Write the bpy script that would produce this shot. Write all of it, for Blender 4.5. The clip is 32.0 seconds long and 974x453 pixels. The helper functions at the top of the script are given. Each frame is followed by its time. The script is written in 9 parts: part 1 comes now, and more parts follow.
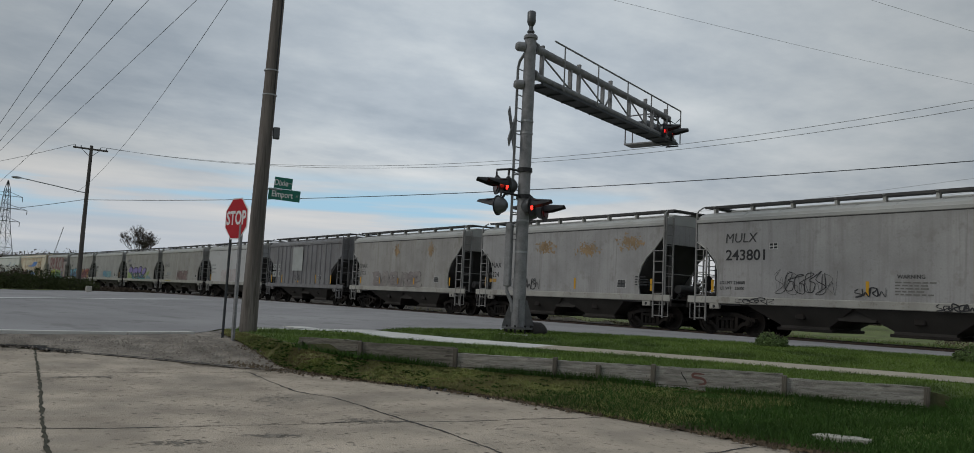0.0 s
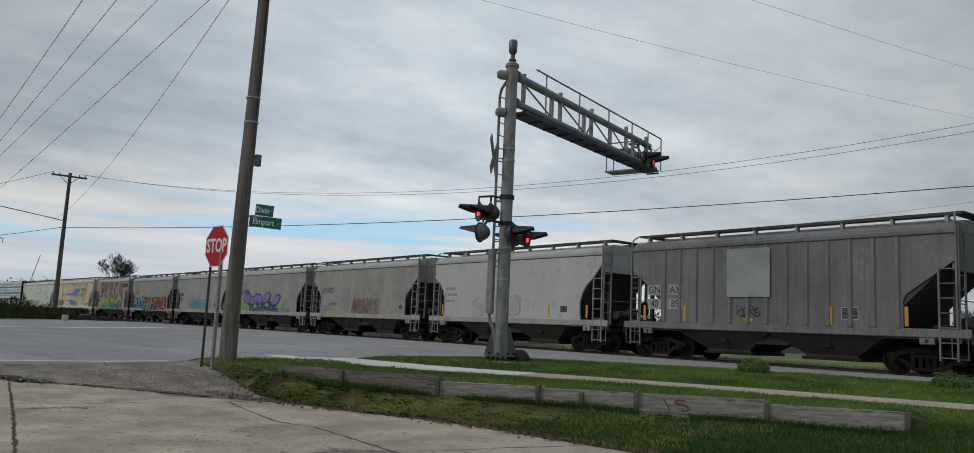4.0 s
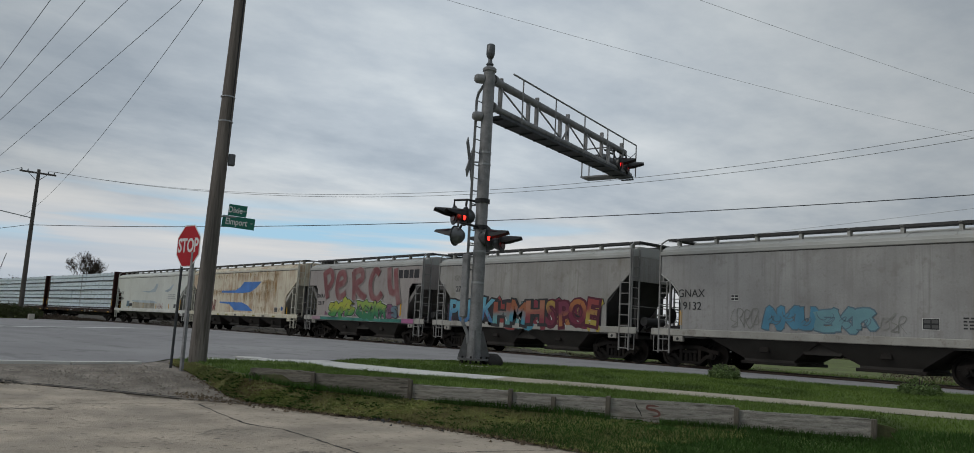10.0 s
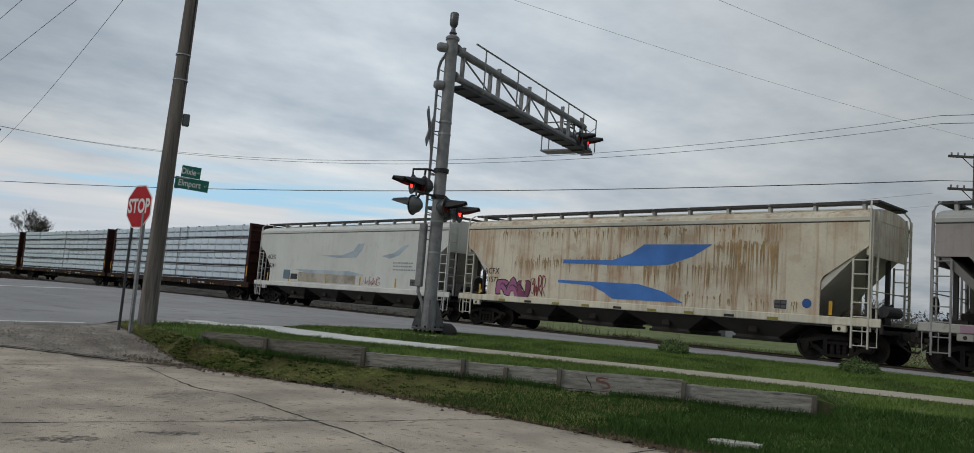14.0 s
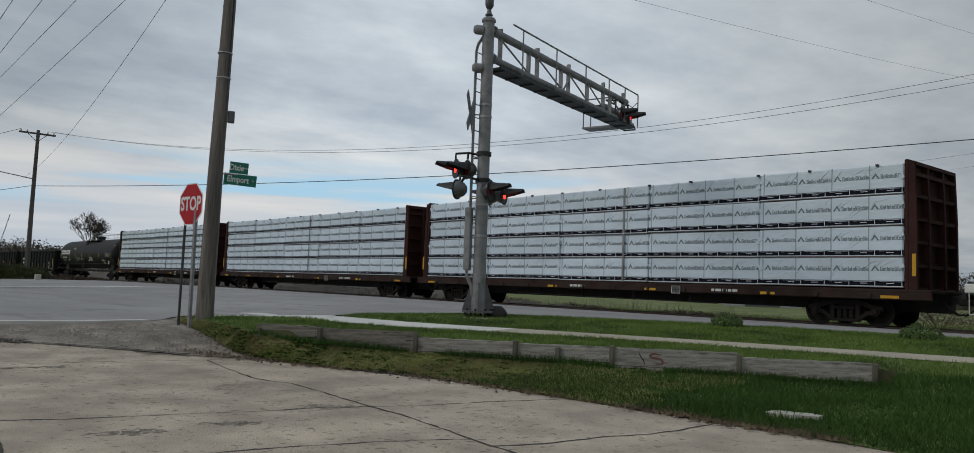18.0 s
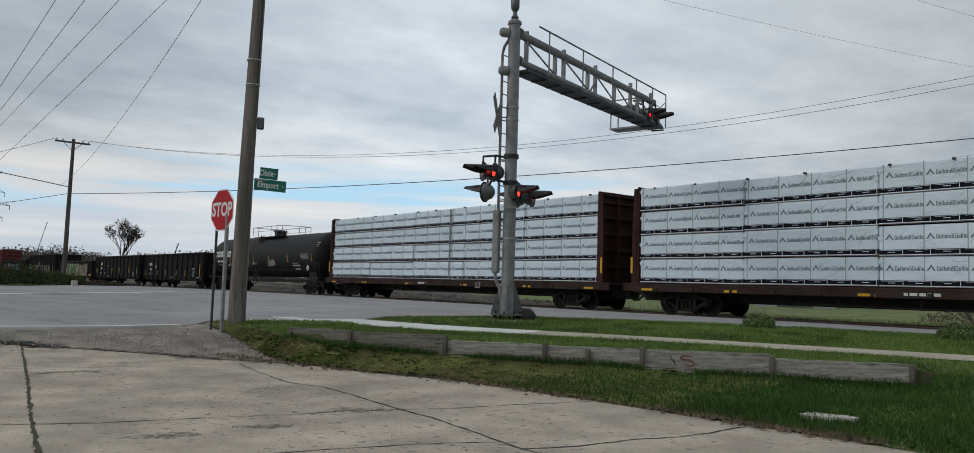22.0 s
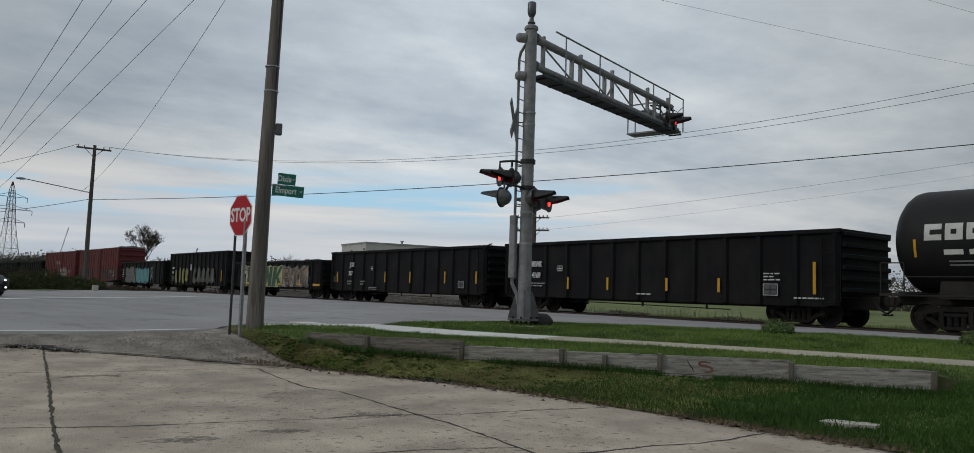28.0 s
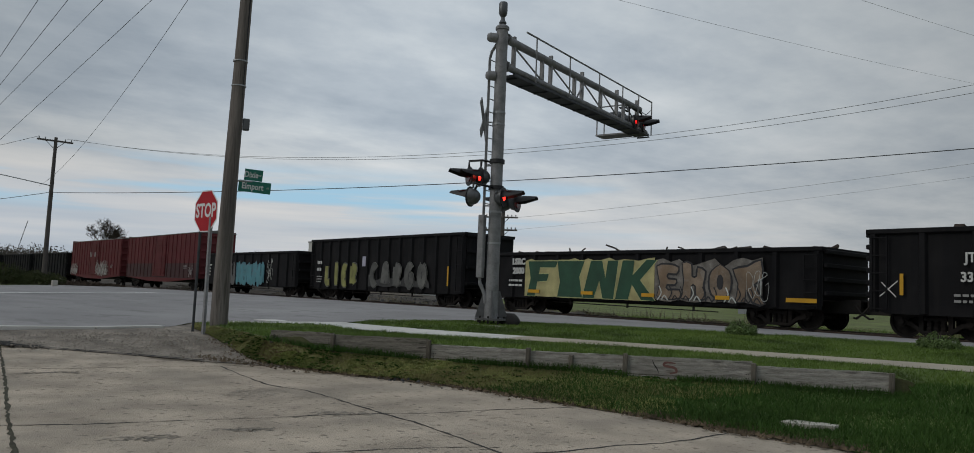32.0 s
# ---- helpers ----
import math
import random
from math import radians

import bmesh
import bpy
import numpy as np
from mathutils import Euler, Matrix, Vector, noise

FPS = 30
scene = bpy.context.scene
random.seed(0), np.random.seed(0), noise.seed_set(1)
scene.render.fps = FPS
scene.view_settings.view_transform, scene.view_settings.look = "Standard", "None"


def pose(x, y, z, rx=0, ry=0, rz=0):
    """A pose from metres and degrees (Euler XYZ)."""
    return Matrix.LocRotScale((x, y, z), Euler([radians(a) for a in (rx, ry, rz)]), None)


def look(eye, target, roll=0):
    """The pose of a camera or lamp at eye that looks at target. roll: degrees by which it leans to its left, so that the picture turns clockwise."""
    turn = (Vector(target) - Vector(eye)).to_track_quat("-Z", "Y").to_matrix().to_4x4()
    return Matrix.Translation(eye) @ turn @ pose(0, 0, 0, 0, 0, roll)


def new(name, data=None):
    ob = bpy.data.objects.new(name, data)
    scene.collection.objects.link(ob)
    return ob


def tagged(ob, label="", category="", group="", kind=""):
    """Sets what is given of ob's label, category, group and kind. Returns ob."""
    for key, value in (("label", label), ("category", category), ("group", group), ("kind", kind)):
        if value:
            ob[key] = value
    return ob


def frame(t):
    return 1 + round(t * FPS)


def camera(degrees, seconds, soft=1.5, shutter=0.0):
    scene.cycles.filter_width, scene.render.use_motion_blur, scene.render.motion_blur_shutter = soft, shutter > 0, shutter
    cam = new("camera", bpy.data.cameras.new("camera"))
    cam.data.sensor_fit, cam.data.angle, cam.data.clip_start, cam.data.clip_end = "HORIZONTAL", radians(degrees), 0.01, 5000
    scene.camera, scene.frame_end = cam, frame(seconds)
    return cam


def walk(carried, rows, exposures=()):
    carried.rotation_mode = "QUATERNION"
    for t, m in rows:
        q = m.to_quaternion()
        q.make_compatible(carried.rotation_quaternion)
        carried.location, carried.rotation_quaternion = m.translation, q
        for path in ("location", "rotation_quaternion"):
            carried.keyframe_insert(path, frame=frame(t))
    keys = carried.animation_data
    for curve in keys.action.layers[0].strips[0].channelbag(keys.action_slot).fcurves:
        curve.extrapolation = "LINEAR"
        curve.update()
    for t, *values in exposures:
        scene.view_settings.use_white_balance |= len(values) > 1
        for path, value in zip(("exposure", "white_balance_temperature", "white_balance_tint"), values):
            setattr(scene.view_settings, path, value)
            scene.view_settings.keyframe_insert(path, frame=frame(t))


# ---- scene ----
cam = camera(62.5, 32.0, 0.85)
EYE = (0.0, 0.0, 1.35)
# seconds, yaw, pitch, roll of the hand-held camera, which stands on one spot
PATH = [
    (0.0, 52.606, 5.271, 2.779),
    (0.5, 50.523, 6.091, 3.576),
    (1.0, 49.737, 6.654, 4.087),
    (1.5, 50.003, 6.889, 4.227),
    (2.0, 50.355, 6.876, 3.991),
    (2.5, 50.675, 6.776, 3.614),
    (3.0, 50.969, 6.791, 3.132),
    (3.5, 51.198, 6.998, 2.776),
    (4.0, 51.421, 7.258, 2.548),
    (4.5, 51.392, 7.347, 2.411),
    (6.5, 50.336, 7.257, 2.558),
    (7.0, 50.133, 7.360, 2.648),
    (7.5, 49.984, 7.473, 2.609),
    (8.0, 49.956, 7.497, 2.823),
    (8.5, 49.976, 7.510, 2.926),
    (9.0, 49.980, 7.555, 3.004),
    (9.5, 49.859, 7.585, 3.065),
    (10.0, 49.641, 7.608, 3.135),
    (10.5, 49.472, 7.618, 3.215),
    (11.0, 49.377, 7.605, 3.292),
    (11.5, 49.292, 7.481, 3.433),
    (12.0, 49.062, 7.248, 3.564),
    (12.5, 48.586, 6.932, 3.701),
    (13.0, 47.874, 6.574, 3.851),
    (13.5, 47.047, 6.148, 4.181),
    (15.5, 45.798, 5.128, 5.130),
    (16.0, 45.875, 5.057, 5.065),
    (16.5, 46.483, 4.942, 4.609),
    (17.0, 47.574, 4.695, 3.518),
    (17.5, 48.688, 4.412, 2.594),
    (18.0, 49.658, 4.255, 2.138),
    (18.5, 50.512, 4.188, 1.876),
    (19.0, 51.089, 4.246, 1.778),
    (19.5, 51.370, 4.375, 1.761),
    (20.0, 51.520, 4.520, 1.690),
    (20.5, 51.611, 4.562, 1.610),
    (21.0, 51.668, 4.516, 1.532),
    (21.5, 51.682, 4.430, 1.611),
    (22.0, 51.670, 4.373, 1.684),
    (22.5, 51.738, 4.298, 1.799),
    (23.0, 51.888, 4.230, 1.923),
    (23.5, 52.187, 4.190, 1.860),
    (24.0, 52.679, 4.196, 1.755),
    (24.5, 53.101, 4.312, 1.579),
    (25.0, 53.163, 4.453, 1.567),
    (25.5, 53.047, 4.612, 1.571),
    (27.5, 52.854, 4.785, 1.664),
    (28.0, 52.880, 4.708, 1.748),
    (28.5, 52.942, 4.647, 1.853),
    (29.0, 53.067, 4.592, 1.891),
    (29.5, 53.229, 4.579, 1.900),
    (30.0, 53.336, 4.579, 1.896),
    (30.5, 53.190, 4.606, 1.827),
    (31.0, 52.877, 4.609, 1.800),
    (31.5, 52.307, 4.630, 1.927),
    (32.0, 50.620, 4.741, 2.332)
]


def held(yaw, pitch, roll):
    return pose(*EYE, 0, 0, yaw) @ pose(0, 0, 0, 90 + pitch) @ pose(0, 0, 0, 0, 0, roll)


EXPOSURE = [(0, -0.08), (1.5, -0.08), (3, -0.08), (4, 0.13), (7, 0.05), (9, 0.0), (12, 0.0), (13, 0.09), (16, 0.1), (18, 0.04), (19, 0.10), (20, 0.25), (24, 0.2), (28, 0.01), (32, -0.1)]
walk(cam, [(t, held(y, p, r)) for t, y, p, r in PATH], EXPOSURE)

# ---- light ----
SUN_EL, SUN_AZ = radians(32), radians(200)
world = bpy.data.worlds.new("overcast_sky")
scene.world = world
world.use_nodes = True


def node(nt, kind, **sets):
    n = nt.nodes.new(kind)
    for k, v in sets.items():
        if k == "op":
            n.operation = v
        elif k == "blend":
            n.blend_type = v
        elif k == "data":
            n.data_type = v
        else:
            n.inputs[k if not k.startswith("i") or not k[1:].isdigit() else int(k[1:])].default_value = v
    return n


def ramp(nt, fac, stops):
    r = nt.nodes.new("ShaderNodeValToRGB")
    el = r.color_ramp.elements
    while len(el) < len(stops):
        el.new(0.5)
    for e, (p, c) in zip(el, stops):
        e.position = p
        e.color = (*c, 1) if len(c) == 3 else c
    nt.links.new(fac, r.inputs[0])
    return r.outputs[0]


def mixc(nt, fac, a, b, blend="MIX"):
    m = nt.nodes.new("ShaderNodeMix")
    m.data_type, m.blend_type = "RGBA", blend
    for sock, val in ((m.inputs[0], fac), (m.inputs[6], a), (m.inputs[7], b)):
        if hasattr(val, "is_output"):
            nt.links.new(val, sock)
        elif isinstance(val, (int, float)):
            sock.default_value = val
        else:
            sock.default_value = (*val, 1)
    return m.outputs[2]


def math_node(nt, op, a, b=0.0, clamp=False):
    m = nt.nodes.new("ShaderNodeMath")
    m.operation, m.use_clamp = op, clamp
    for sock, val in ((m.inputs[0], a), (m.inputs[1], b)):
        if hasattr(val, "is_output"):
            nt.links.new(val, sock)
        else:
            sock.default_value = val
    return m.outputs[0]


def gap_noise(nt, cloud):
    return cloud(0.55, 3, (0.30, 1.2), -52)


def build_sky():
    nt = world.node_tree
    nt.nodes.clear()
    out = nt.nodes.new("ShaderNodeOutputWorld")
    bg = nt.nodes.new("ShaderNodeBackground")
    tc = nt.nodes.new("ShaderNodeTexCoord")
    sep = nt.nodes.new("ShaderNodeSeparateXYZ")
    nt.links.new(tc.outputs["Generated"], sep.inputs[0])
    z = math_node(nt, "MAXIMUM", sep.outputs[2], 0.0)
    zz = math_node(nt, "ADD", z, 0.10)
    px, py = math_node(nt, "DIVIDE", sep.outputs[0], zz), math_node(nt, "DIVIDE", sep.outputs[1], zz)
    comb = nt.nodes.new("ShaderNodeCombineXYZ")
    nt.links.new(px, comb.inputs[0]), nt.links.new(py, comb.inputs[1])

    def cloud(scale, detail, stretch, turn, rough=0.55):
        mp = nt.nodes.new("ShaderNodeMapping")
        mp.inputs["Scale"].default_value = (stretch[0], stretch[1], 1)
        mp.inputs["Rotation"].default_value = (0, 0, radians(turn))
        nt.links.new(comb.outputs[0], mp.inputs[0])
        n = nt.nodes.new("ShaderNodeTexNoise")
        n.inputs["Scale"].default_value, n.inputs["Detail"].default_value, n.inputs["Roughness"].default_value = scale, detail, rough
        nt.links.new(mp.outputs[0], n.inputs["Vector"])
        return n.outputs[0]

    big, fine = cloud(0.55, 6, (1.0, 0.55), 35), cloud(1.9, 8, (1.0, 0.75), 15, 0.6)
    mixn = math_node(nt, "ADD", math_node(nt, "MULTIPLY", big, 0.55), math_node(nt, "MULTIPLY", fine, 0.45))
    high = ramp(nt, mixn, [(0.34, (0.272, 0.322, 0.378)), (0.46, (0.376, 0.425, 0.474)), (0.56, (0.486, 0.53, 0.562)), (0.68, (0.612, 0.64, 0.66))])
    # low in the sky: pale warm cloud bars with gaps of blue
    low = ramp(nt, mixn, [(0.34, (0.36, 0.43, 0.50)), (0.5, (0.60, 0.61, 0.60)), (0.66, (0.74, 0.70, 0.66))])
    lowness = ramp(nt, z, [(0.0, (1, 1, 1)), (0.07, (0.9, 0.9, 0.9)), (0.2, (0, 0, 0))])
    west = math_node(nt, "MULTIPLY", math_node(nt, "ADD", math_node(nt, "MULTIPLY", sep.outputs[0], -1.0), -0.35), 1.7, True)
    fac = math_node(nt, "MULTIPLY", lowness, math_node(nt, "ADD", math_node(nt, "MULTIPLY", west, 0.75), 0.2))
    deck = mixc(nt, fac, high, low)
    # the cloud is thinner, and lighter, in one part of the sky
    dot = nt.nodes.new("ShaderNodeVectorMath")
    dot.operation = "DOT_PRODUCT"
    nt.links.new(tc.outputs["Generated"], dot.inputs[0])
    dot.inputs[1].default_value = Vector((-0.80, 0.58, 0.25)).normalized()
    thin = math_node(nt, "POWER", math_node(nt, "MAXIMUM", dot.outputs["Value"], 0.0), 8.0)
    gain = math_node(nt, "ADD", math_node(nt, "MULTIPLY", thin, 0.64), 0.665)
    # an overcast sky is lightest overhead
    over = nt.nodes.new("ShaderNodeMapRange")
    over.interpolation_type = "SMOOTHSTEP"
    for k, v in ((1, 0.45), (2, 0.95), (3, 0.0), (4, 0.5)):
        over.inputs[k].default_value = v
    nt.links.new(z, over.inputs[0])
    gain = math_node(nt, "ADD", gain, over.outputs[0])
    gc = nt.nodes.new("ShaderNodeCombineXYZ")
    for k in range(3):
        nt.links.new(gain, gc.inputs[k])
    deck = mixc(nt, 1.0, deck, gc.outputs[0], "MULTIPLY")
    sky = nt.nodes.new("ShaderNodeTexSky")
    sky.sky_type, sky.sun_disc = "NISHITA", False
    sky.sun_elevation, sky.sun_rotation = SUN_EL, SUN_AZ
    blue = mixc(nt, 1.0, sky.outputs[0], (0.135, 0.140, 0.140), "MULTIPLY")
    # low streaks: level bars of cloud with clear blue between them
    sm = nt.nodes.new("ShaderNodeMapping")
    sm.inputs["Scale"].default_value = (1.6, 1.6, 30.0)
    sm.inputs["Rotation"].default_value = (radians(1.2), radians(-0.8), 0)
    sm.inputs["Location"].default_value = (0.35, 0.1, 0.55)
    nt.links.new(tc.outputs["Generated"], sm.inputs[0])
    sn = nt.nodes.new("ShaderNodeTexNoise")
    sn.inputs["Scale"].default_value, sn.inputs["Detail"].default_value, sn.inputs["Roughness"].default_value = 1.0, 6, 0.5
    nt.links.new(sm.outputs[0], sn.inputs["Vector"])
    clear = mixc(nt, 0.85, blue, (0.37, 0.60, 0.78))
    bars_ = ramp(nt, sn.outputs[0], [(0.36, (0.42, 0.49, 0.57)), (0.50, (0.55, 0.585, 0.625)), (0.64, (0.70, 0.695, 0.685))])
    open_ = ramp(nt, math_node(nt, "ADD", sn.outputs[0], math_node(nt, "MULTIPLY", math_node(nt, "ADD", gap_noise(nt, cloud), -0.5), 0.5)), [(0.41, (1, 1, 1)), (0.515, (0, 0, 0))])
    band = ramp(nt, z, [(0.070, (0, 0, 0)), (0.092, (1, 1, 1)), (0.118, (1, 1, 1)), (0.150, (0, 0, 0))])
    lowband = ramp(nt, z, [(0.0, (0.5, 0.5, 0.5)), (0.05, (1, 1, 1)), (0.09, (0.9, 0.9, 0.9)), (0.155, (0, 0, 0))])
    wide = math_node(nt, "MULTIPLY", math_node(nt, "ADD", math_node(nt, "MULTIPLY", sep.outputs[0], -1.0), -0.45), 3.2, True)
    col = mixc(nt, math_node(nt, "MULTIPLY", lowband, wide), deck, bars_)
    col = mixc(nt, math_node(nt, "MULTIPLY", math_node(nt, "MULTIPLY", band, open_), wide), col, clear)
    nt.links.new(col, bg.inputs[0])
    bg.inputs[1].default_value = 1.0
    nt.links.new(bg.outputs[0], out.inputs[0])


build_sky()
sun = new("sun", bpy.data.lights.new("sun", "SUN"))
sun.data.energy, sun.data.angle, sun.data.color = 0.6, radians(25), (1.0, 0.95, 0.88)
sun.matrix_world = look((math.sin(SUN_AZ) * 50, math.cos(SUN_AZ) * 50, 32), (0, 0, 0))


# ---- materials ----
def mat(name, col, rough=0.6, metal=0.0, var=0.18, scale=2.0, bump=0.15, fine=40.0, streak=0.0, tint=(0.10, 0.06, 0.03), grime=0.0, coat=0.0, rand=0.0, stretch=(1, 1, 1), spec=0.4, speck=0.0, speck_scale=14.0, speck_col=(0.05, 0.045, 0.04)):
    """A worn painted or natural surface: two scales of variation, optional vertical streaks and grime blotches."""
    m = bpy.data.materials.new(name)
    m.use_nodes = True
    nt = m.node_tree
    b = nt.nodes["Principled BSDF"]
    tc = nt.nodes.new("ShaderNodeTexCoord")
    mp = nt.nodes.new("ShaderNodeMapping")
    mp.inputs["Scale"].default_value = stretch
    nt.links.new(tc.outputs["Object"], mp.inputs[0])

    def nz(sc, detail=4, vec=None):
        n = nt.nodes.new("ShaderNodeTexNoise")
        n.inputs["Scale"].default_value, n.inputs["Detail"].default_value = sc, detail
        nt.links.new(vec or mp.outputs[0], n.inputs["Vector"])
        return n.outputs[0]

    big, small = nz(scale), nz(fine, 3)
    lo, hi = [max(c * (1 - var), 0) for c in col], [min(c * (1 + var), 1) for c in col]
    c = ramp(nt, big, [(0.3, lo), (0.7, hi)])
    g = ramp(nt, small, [(0.3, [1 - var * 0.6] * 3), (0.7, [1.0] * 3)])
    c = mixc(nt, 1.0, c, g, "MULTIPLY")
    if streak > 0:
        sm = nt.nodes.new("ShaderNodeMapping")
        sm.inputs["Scale"].default_value = (3.2, 3.2, 0.16)
        nt.links.new(tc.outputs["Object"], sm.inputs[0])
        s = ramp(nt, nz(1.7, 5, sm.outputs[0]), [(0.50, (0, 0, 0)), (0.72, (1, 1, 1))])
        c = mixc(nt, math_node(nt, "MULTIPLY", s, streak), c, tint)
        fm = nt.nodes.new("ShaderNodeMapping")
        fm.inputs["Scale"].default_value = (11, 11, 0.35)
        nt.links.new(tc.outputs["Object"], fm.inputs[0])
        s = ramp(nt, nz(1.6, 4, fm.outputs[0]), [(0.52, (0, 0, 0)), (0.75, (1, 1, 1))])
        patch = ramp(nt, nz(0.55, 4), [(0.46, (0, 0, 0)), (0.62, (1, 1, 1))])
        c = mixc(nt, math_node(nt, "MULTIPLY", math_node(nt, "MULTIPLY", s, patch), streak), c, [v * 0.75 for v in tint])
    if speck > 0:
        s = ramp(nt, nz(speck_scale, 3), [(0.60, (0, 0, 0)), (0.68, (1, 1, 1))])
        c = mixc(nt, math_node(nt, "MULTIPLY", s, speck), c, speck_col)
        s = ramp(nt, nz(speck_scale * 3.7, 2), [(0.62, (0, 0, 0)), (0.70, (1, 1, 1))])
        c = mixc(nt, math_node(nt, "MULTIPLY", s, speck * 0.7), c, speck_col)
    if grime > 0:
        s = ramp(nt, nz(0.9, 6), [(0.48, (0, 0, 0)), (0.68, (1, 1, 1))])
        c = mixc(nt, math_node(nt, "MULTIPLY", s, grime), c, tint)
    if rand > 0:
        oi = nt.nodes.new("ShaderNodeObjectInfo")
        r = ramp(nt, oi.outputs["Random"], [(0.0, [1 - rand] * 3), (1.0, [1.0 + rand * 0.3] * 3)])
        c = mixc(nt, 1.0, c, r, "MULTIPLY")
    nt.links.new(c, b.inputs["Base Color"])
    b.inputs["Roughness"].default_value, b.inputs["Metallic"].default_value = rough, metal
    b.inputs["Coat Weight"].default_value, b.inputs["Specular IOR Level"].default_value = coat, spec
    if bump > 0:
        bp = nt.nodes.new("ShaderNodeBump")
        bp.inputs["Strength"].default_value, bp.inputs["Distance"].default_value = bump, 0.02
        nt.links.new(small, bp.inputs["Height"])
        nt.links.new(bp.outputs[0], b.inputs["Normal"])
    return m


def glow(name, col, power):
    m = bpy.data.materials.new(name)
    m.use_nodes = True
    b = m.node_tree.nodes["Principled BSDF"]
    b.inputs["Base Color"].default_value = (*col, 1)
    b.inputs["Emission Color"].default_value, b.inputs["Emission Strength"].default_value = (*col, 1), power
    return m


M_ASPHALT = mat("asphalt", (0.315, 0.305, 0.305), 0.9, var=0.14, scale=0.3, bump=0.5, fine=40, grime=0.35, tint=(0.225, 0.218, 0.218), spec=0.2, stretch=(.6, 1, 1), speck=0.4, speck_scale=1.3, speck_col=(0.15, 0.146, 0.142))
M_CONCRETE = mat("concrete", (0.520, 0.440, 0.350), 0.9, var=0.26, scale=1.3, bump=0.8, fine=55, grime=0.5, tint=(0.29, 0.255, 0.21), rand=0.08, spec=0.25, speck=0.7, speck_scale=10, speck_col=(0.17, 0.145, 0.115))
M_WALK = mat("pale_concrete", (0.47, 0.445, 0.39), 0.85, var=0.12, scale=0.8, bump=0.25, grime=0.2, tint=(0.26, 0.24, 0.2), rand=0.08)
M_NEWWALK = mat("new_white_concrete", (0.66, 0.645, 0.61), 0.85, var=0.10, scale=1.2, bump=0.2, grime=0.25, tint=(0.45, 0.43, 0.39))
M_PATH = mat("beige_sidewalk_concrete", (0.435, 0.385, 0.30), 0.88, var=0.15, scale=0.8, bump=0.3, grime=0.3, tint=(0.30, 0.265, 0.21), speck=0.3, speck_scale=7, speck_col=(0.2, 0.175, 0.14))
M_GRAVEL = mat("gravel", (0.30, 0.262, 0.22), 0.95, var=0.4, scale=2.0, bump=1.0, fine=22, speck=0.6, speck_scale=8, speck_col=(0.10, 0.09, 0.075))
M_BALLAST = mat("ballast", (0.16, 0.15, 0.14), 0.95, var=0.4, scale=1.2, bump=1.0, fine=14)
M_DIRT = mat("bare_soil", (0.075, 0.078, 0.034), 0.95, var=0.35, scale=0.7, bump=0.8, fine=18, grime=0.5, tint=(0.075, 0.085, 0.03))
M_LAWN = mat("lawn_soil", (0.100, 0.150, 0.028), 0.95, var=0.35, scale=0.9, bump=0.9, fine=25, grime=0.25, tint=(0.11, 0.09, 0.05), speck=0.6, speck_scale=12, speck_col=(0.035, 0.055, 0.012))
M_FIELD = mat("field_grass", (0.150, 0.185, 0.050), 0.95, var=0.4, scale=0.5, bump=1.0, fine=9, grime=0.5, tint=(0.085, 0.075, 0.04), speck=0.5, speck_scale=3, speck_col=(0.03, 0.04, 0.015))
M_VERGE = mat("weedy_verge", (0.255, 0.230, 0.115), 0.95, var=0.45, scale=1.6, bump=0.9, fine=25, grime=0.5, tint=(0.065, 0.092, 0.026), speck=0.75, speck_scale=11, speck_col=(0.028, 0.036, 0.012))
M_BLADE = mat("grass_blade", (0.125, 0.205, 0.032), 0.7, var=0.5, scale=0.9, bump=0.0, fine=12, grime=0.25, tint=(0.13, 0.13, 0.045))
M_BLADE_F = mat("verge_blade", (0.300, 0.305, 0.105), 0.75, var=0.45, scale=0.8, bump=0.0, fine=12, grime=0.45, tint=(0.125, 0.098, 0.045))
M_BLADE_G = mat("deep_green_blade", (0.046, 0.100, 0.018), 0.75, var=0.25, scale=0.7, bump=0.0, fine=12, grime=0.2, tint=(0.060, 0.095, 0.022), spec=0.2)
M_BLADE_E = mat("matted_dark_blade", (0.115, 0.090, 0.055), 0.9, var=0.45, scale=2.5, bump=0.0, fine=14, grime=0.4, tint=(0.05, 0.042, 0.025), spec=0.1)
M_BLADE_D = mat("dead_blade", (0.25, 0.185, 0.10), 0.85, var=0.4, scale=1.2, bump=0.0, fine=14, grime=0.3, tint=(0.08, 0.055, 0.03))
M_SILL = mat("pale_worn_sill_paint", (0.40, 0.39, 0.355), 0.6, var=0.18, scale=1.2, bump=0.08, grime=0.45, tint=(0.22, 0.20, 0.17), speck=0.35, speck_scale=3, speck_col=(0.12, 0.09, 0.06))
M_EAVE = mat("pale_eave_paint", (0.42, 0.42, 0.40), 0.55, var=0.12, scale=0.8, bump=0.05, grime=0.3, tint=(0.30, 0.29, 0.26))
M_JOINT = mat("weedy_joint_soil", (0.060, 0.055, 0.034), 0.95, var=0.4, scale=6, bump=0.5)
M_GAP = mat("open_black_gap", (0.016, 0.015, 0.013), 0.95, var=0.3, scale=3, bump=0.3)
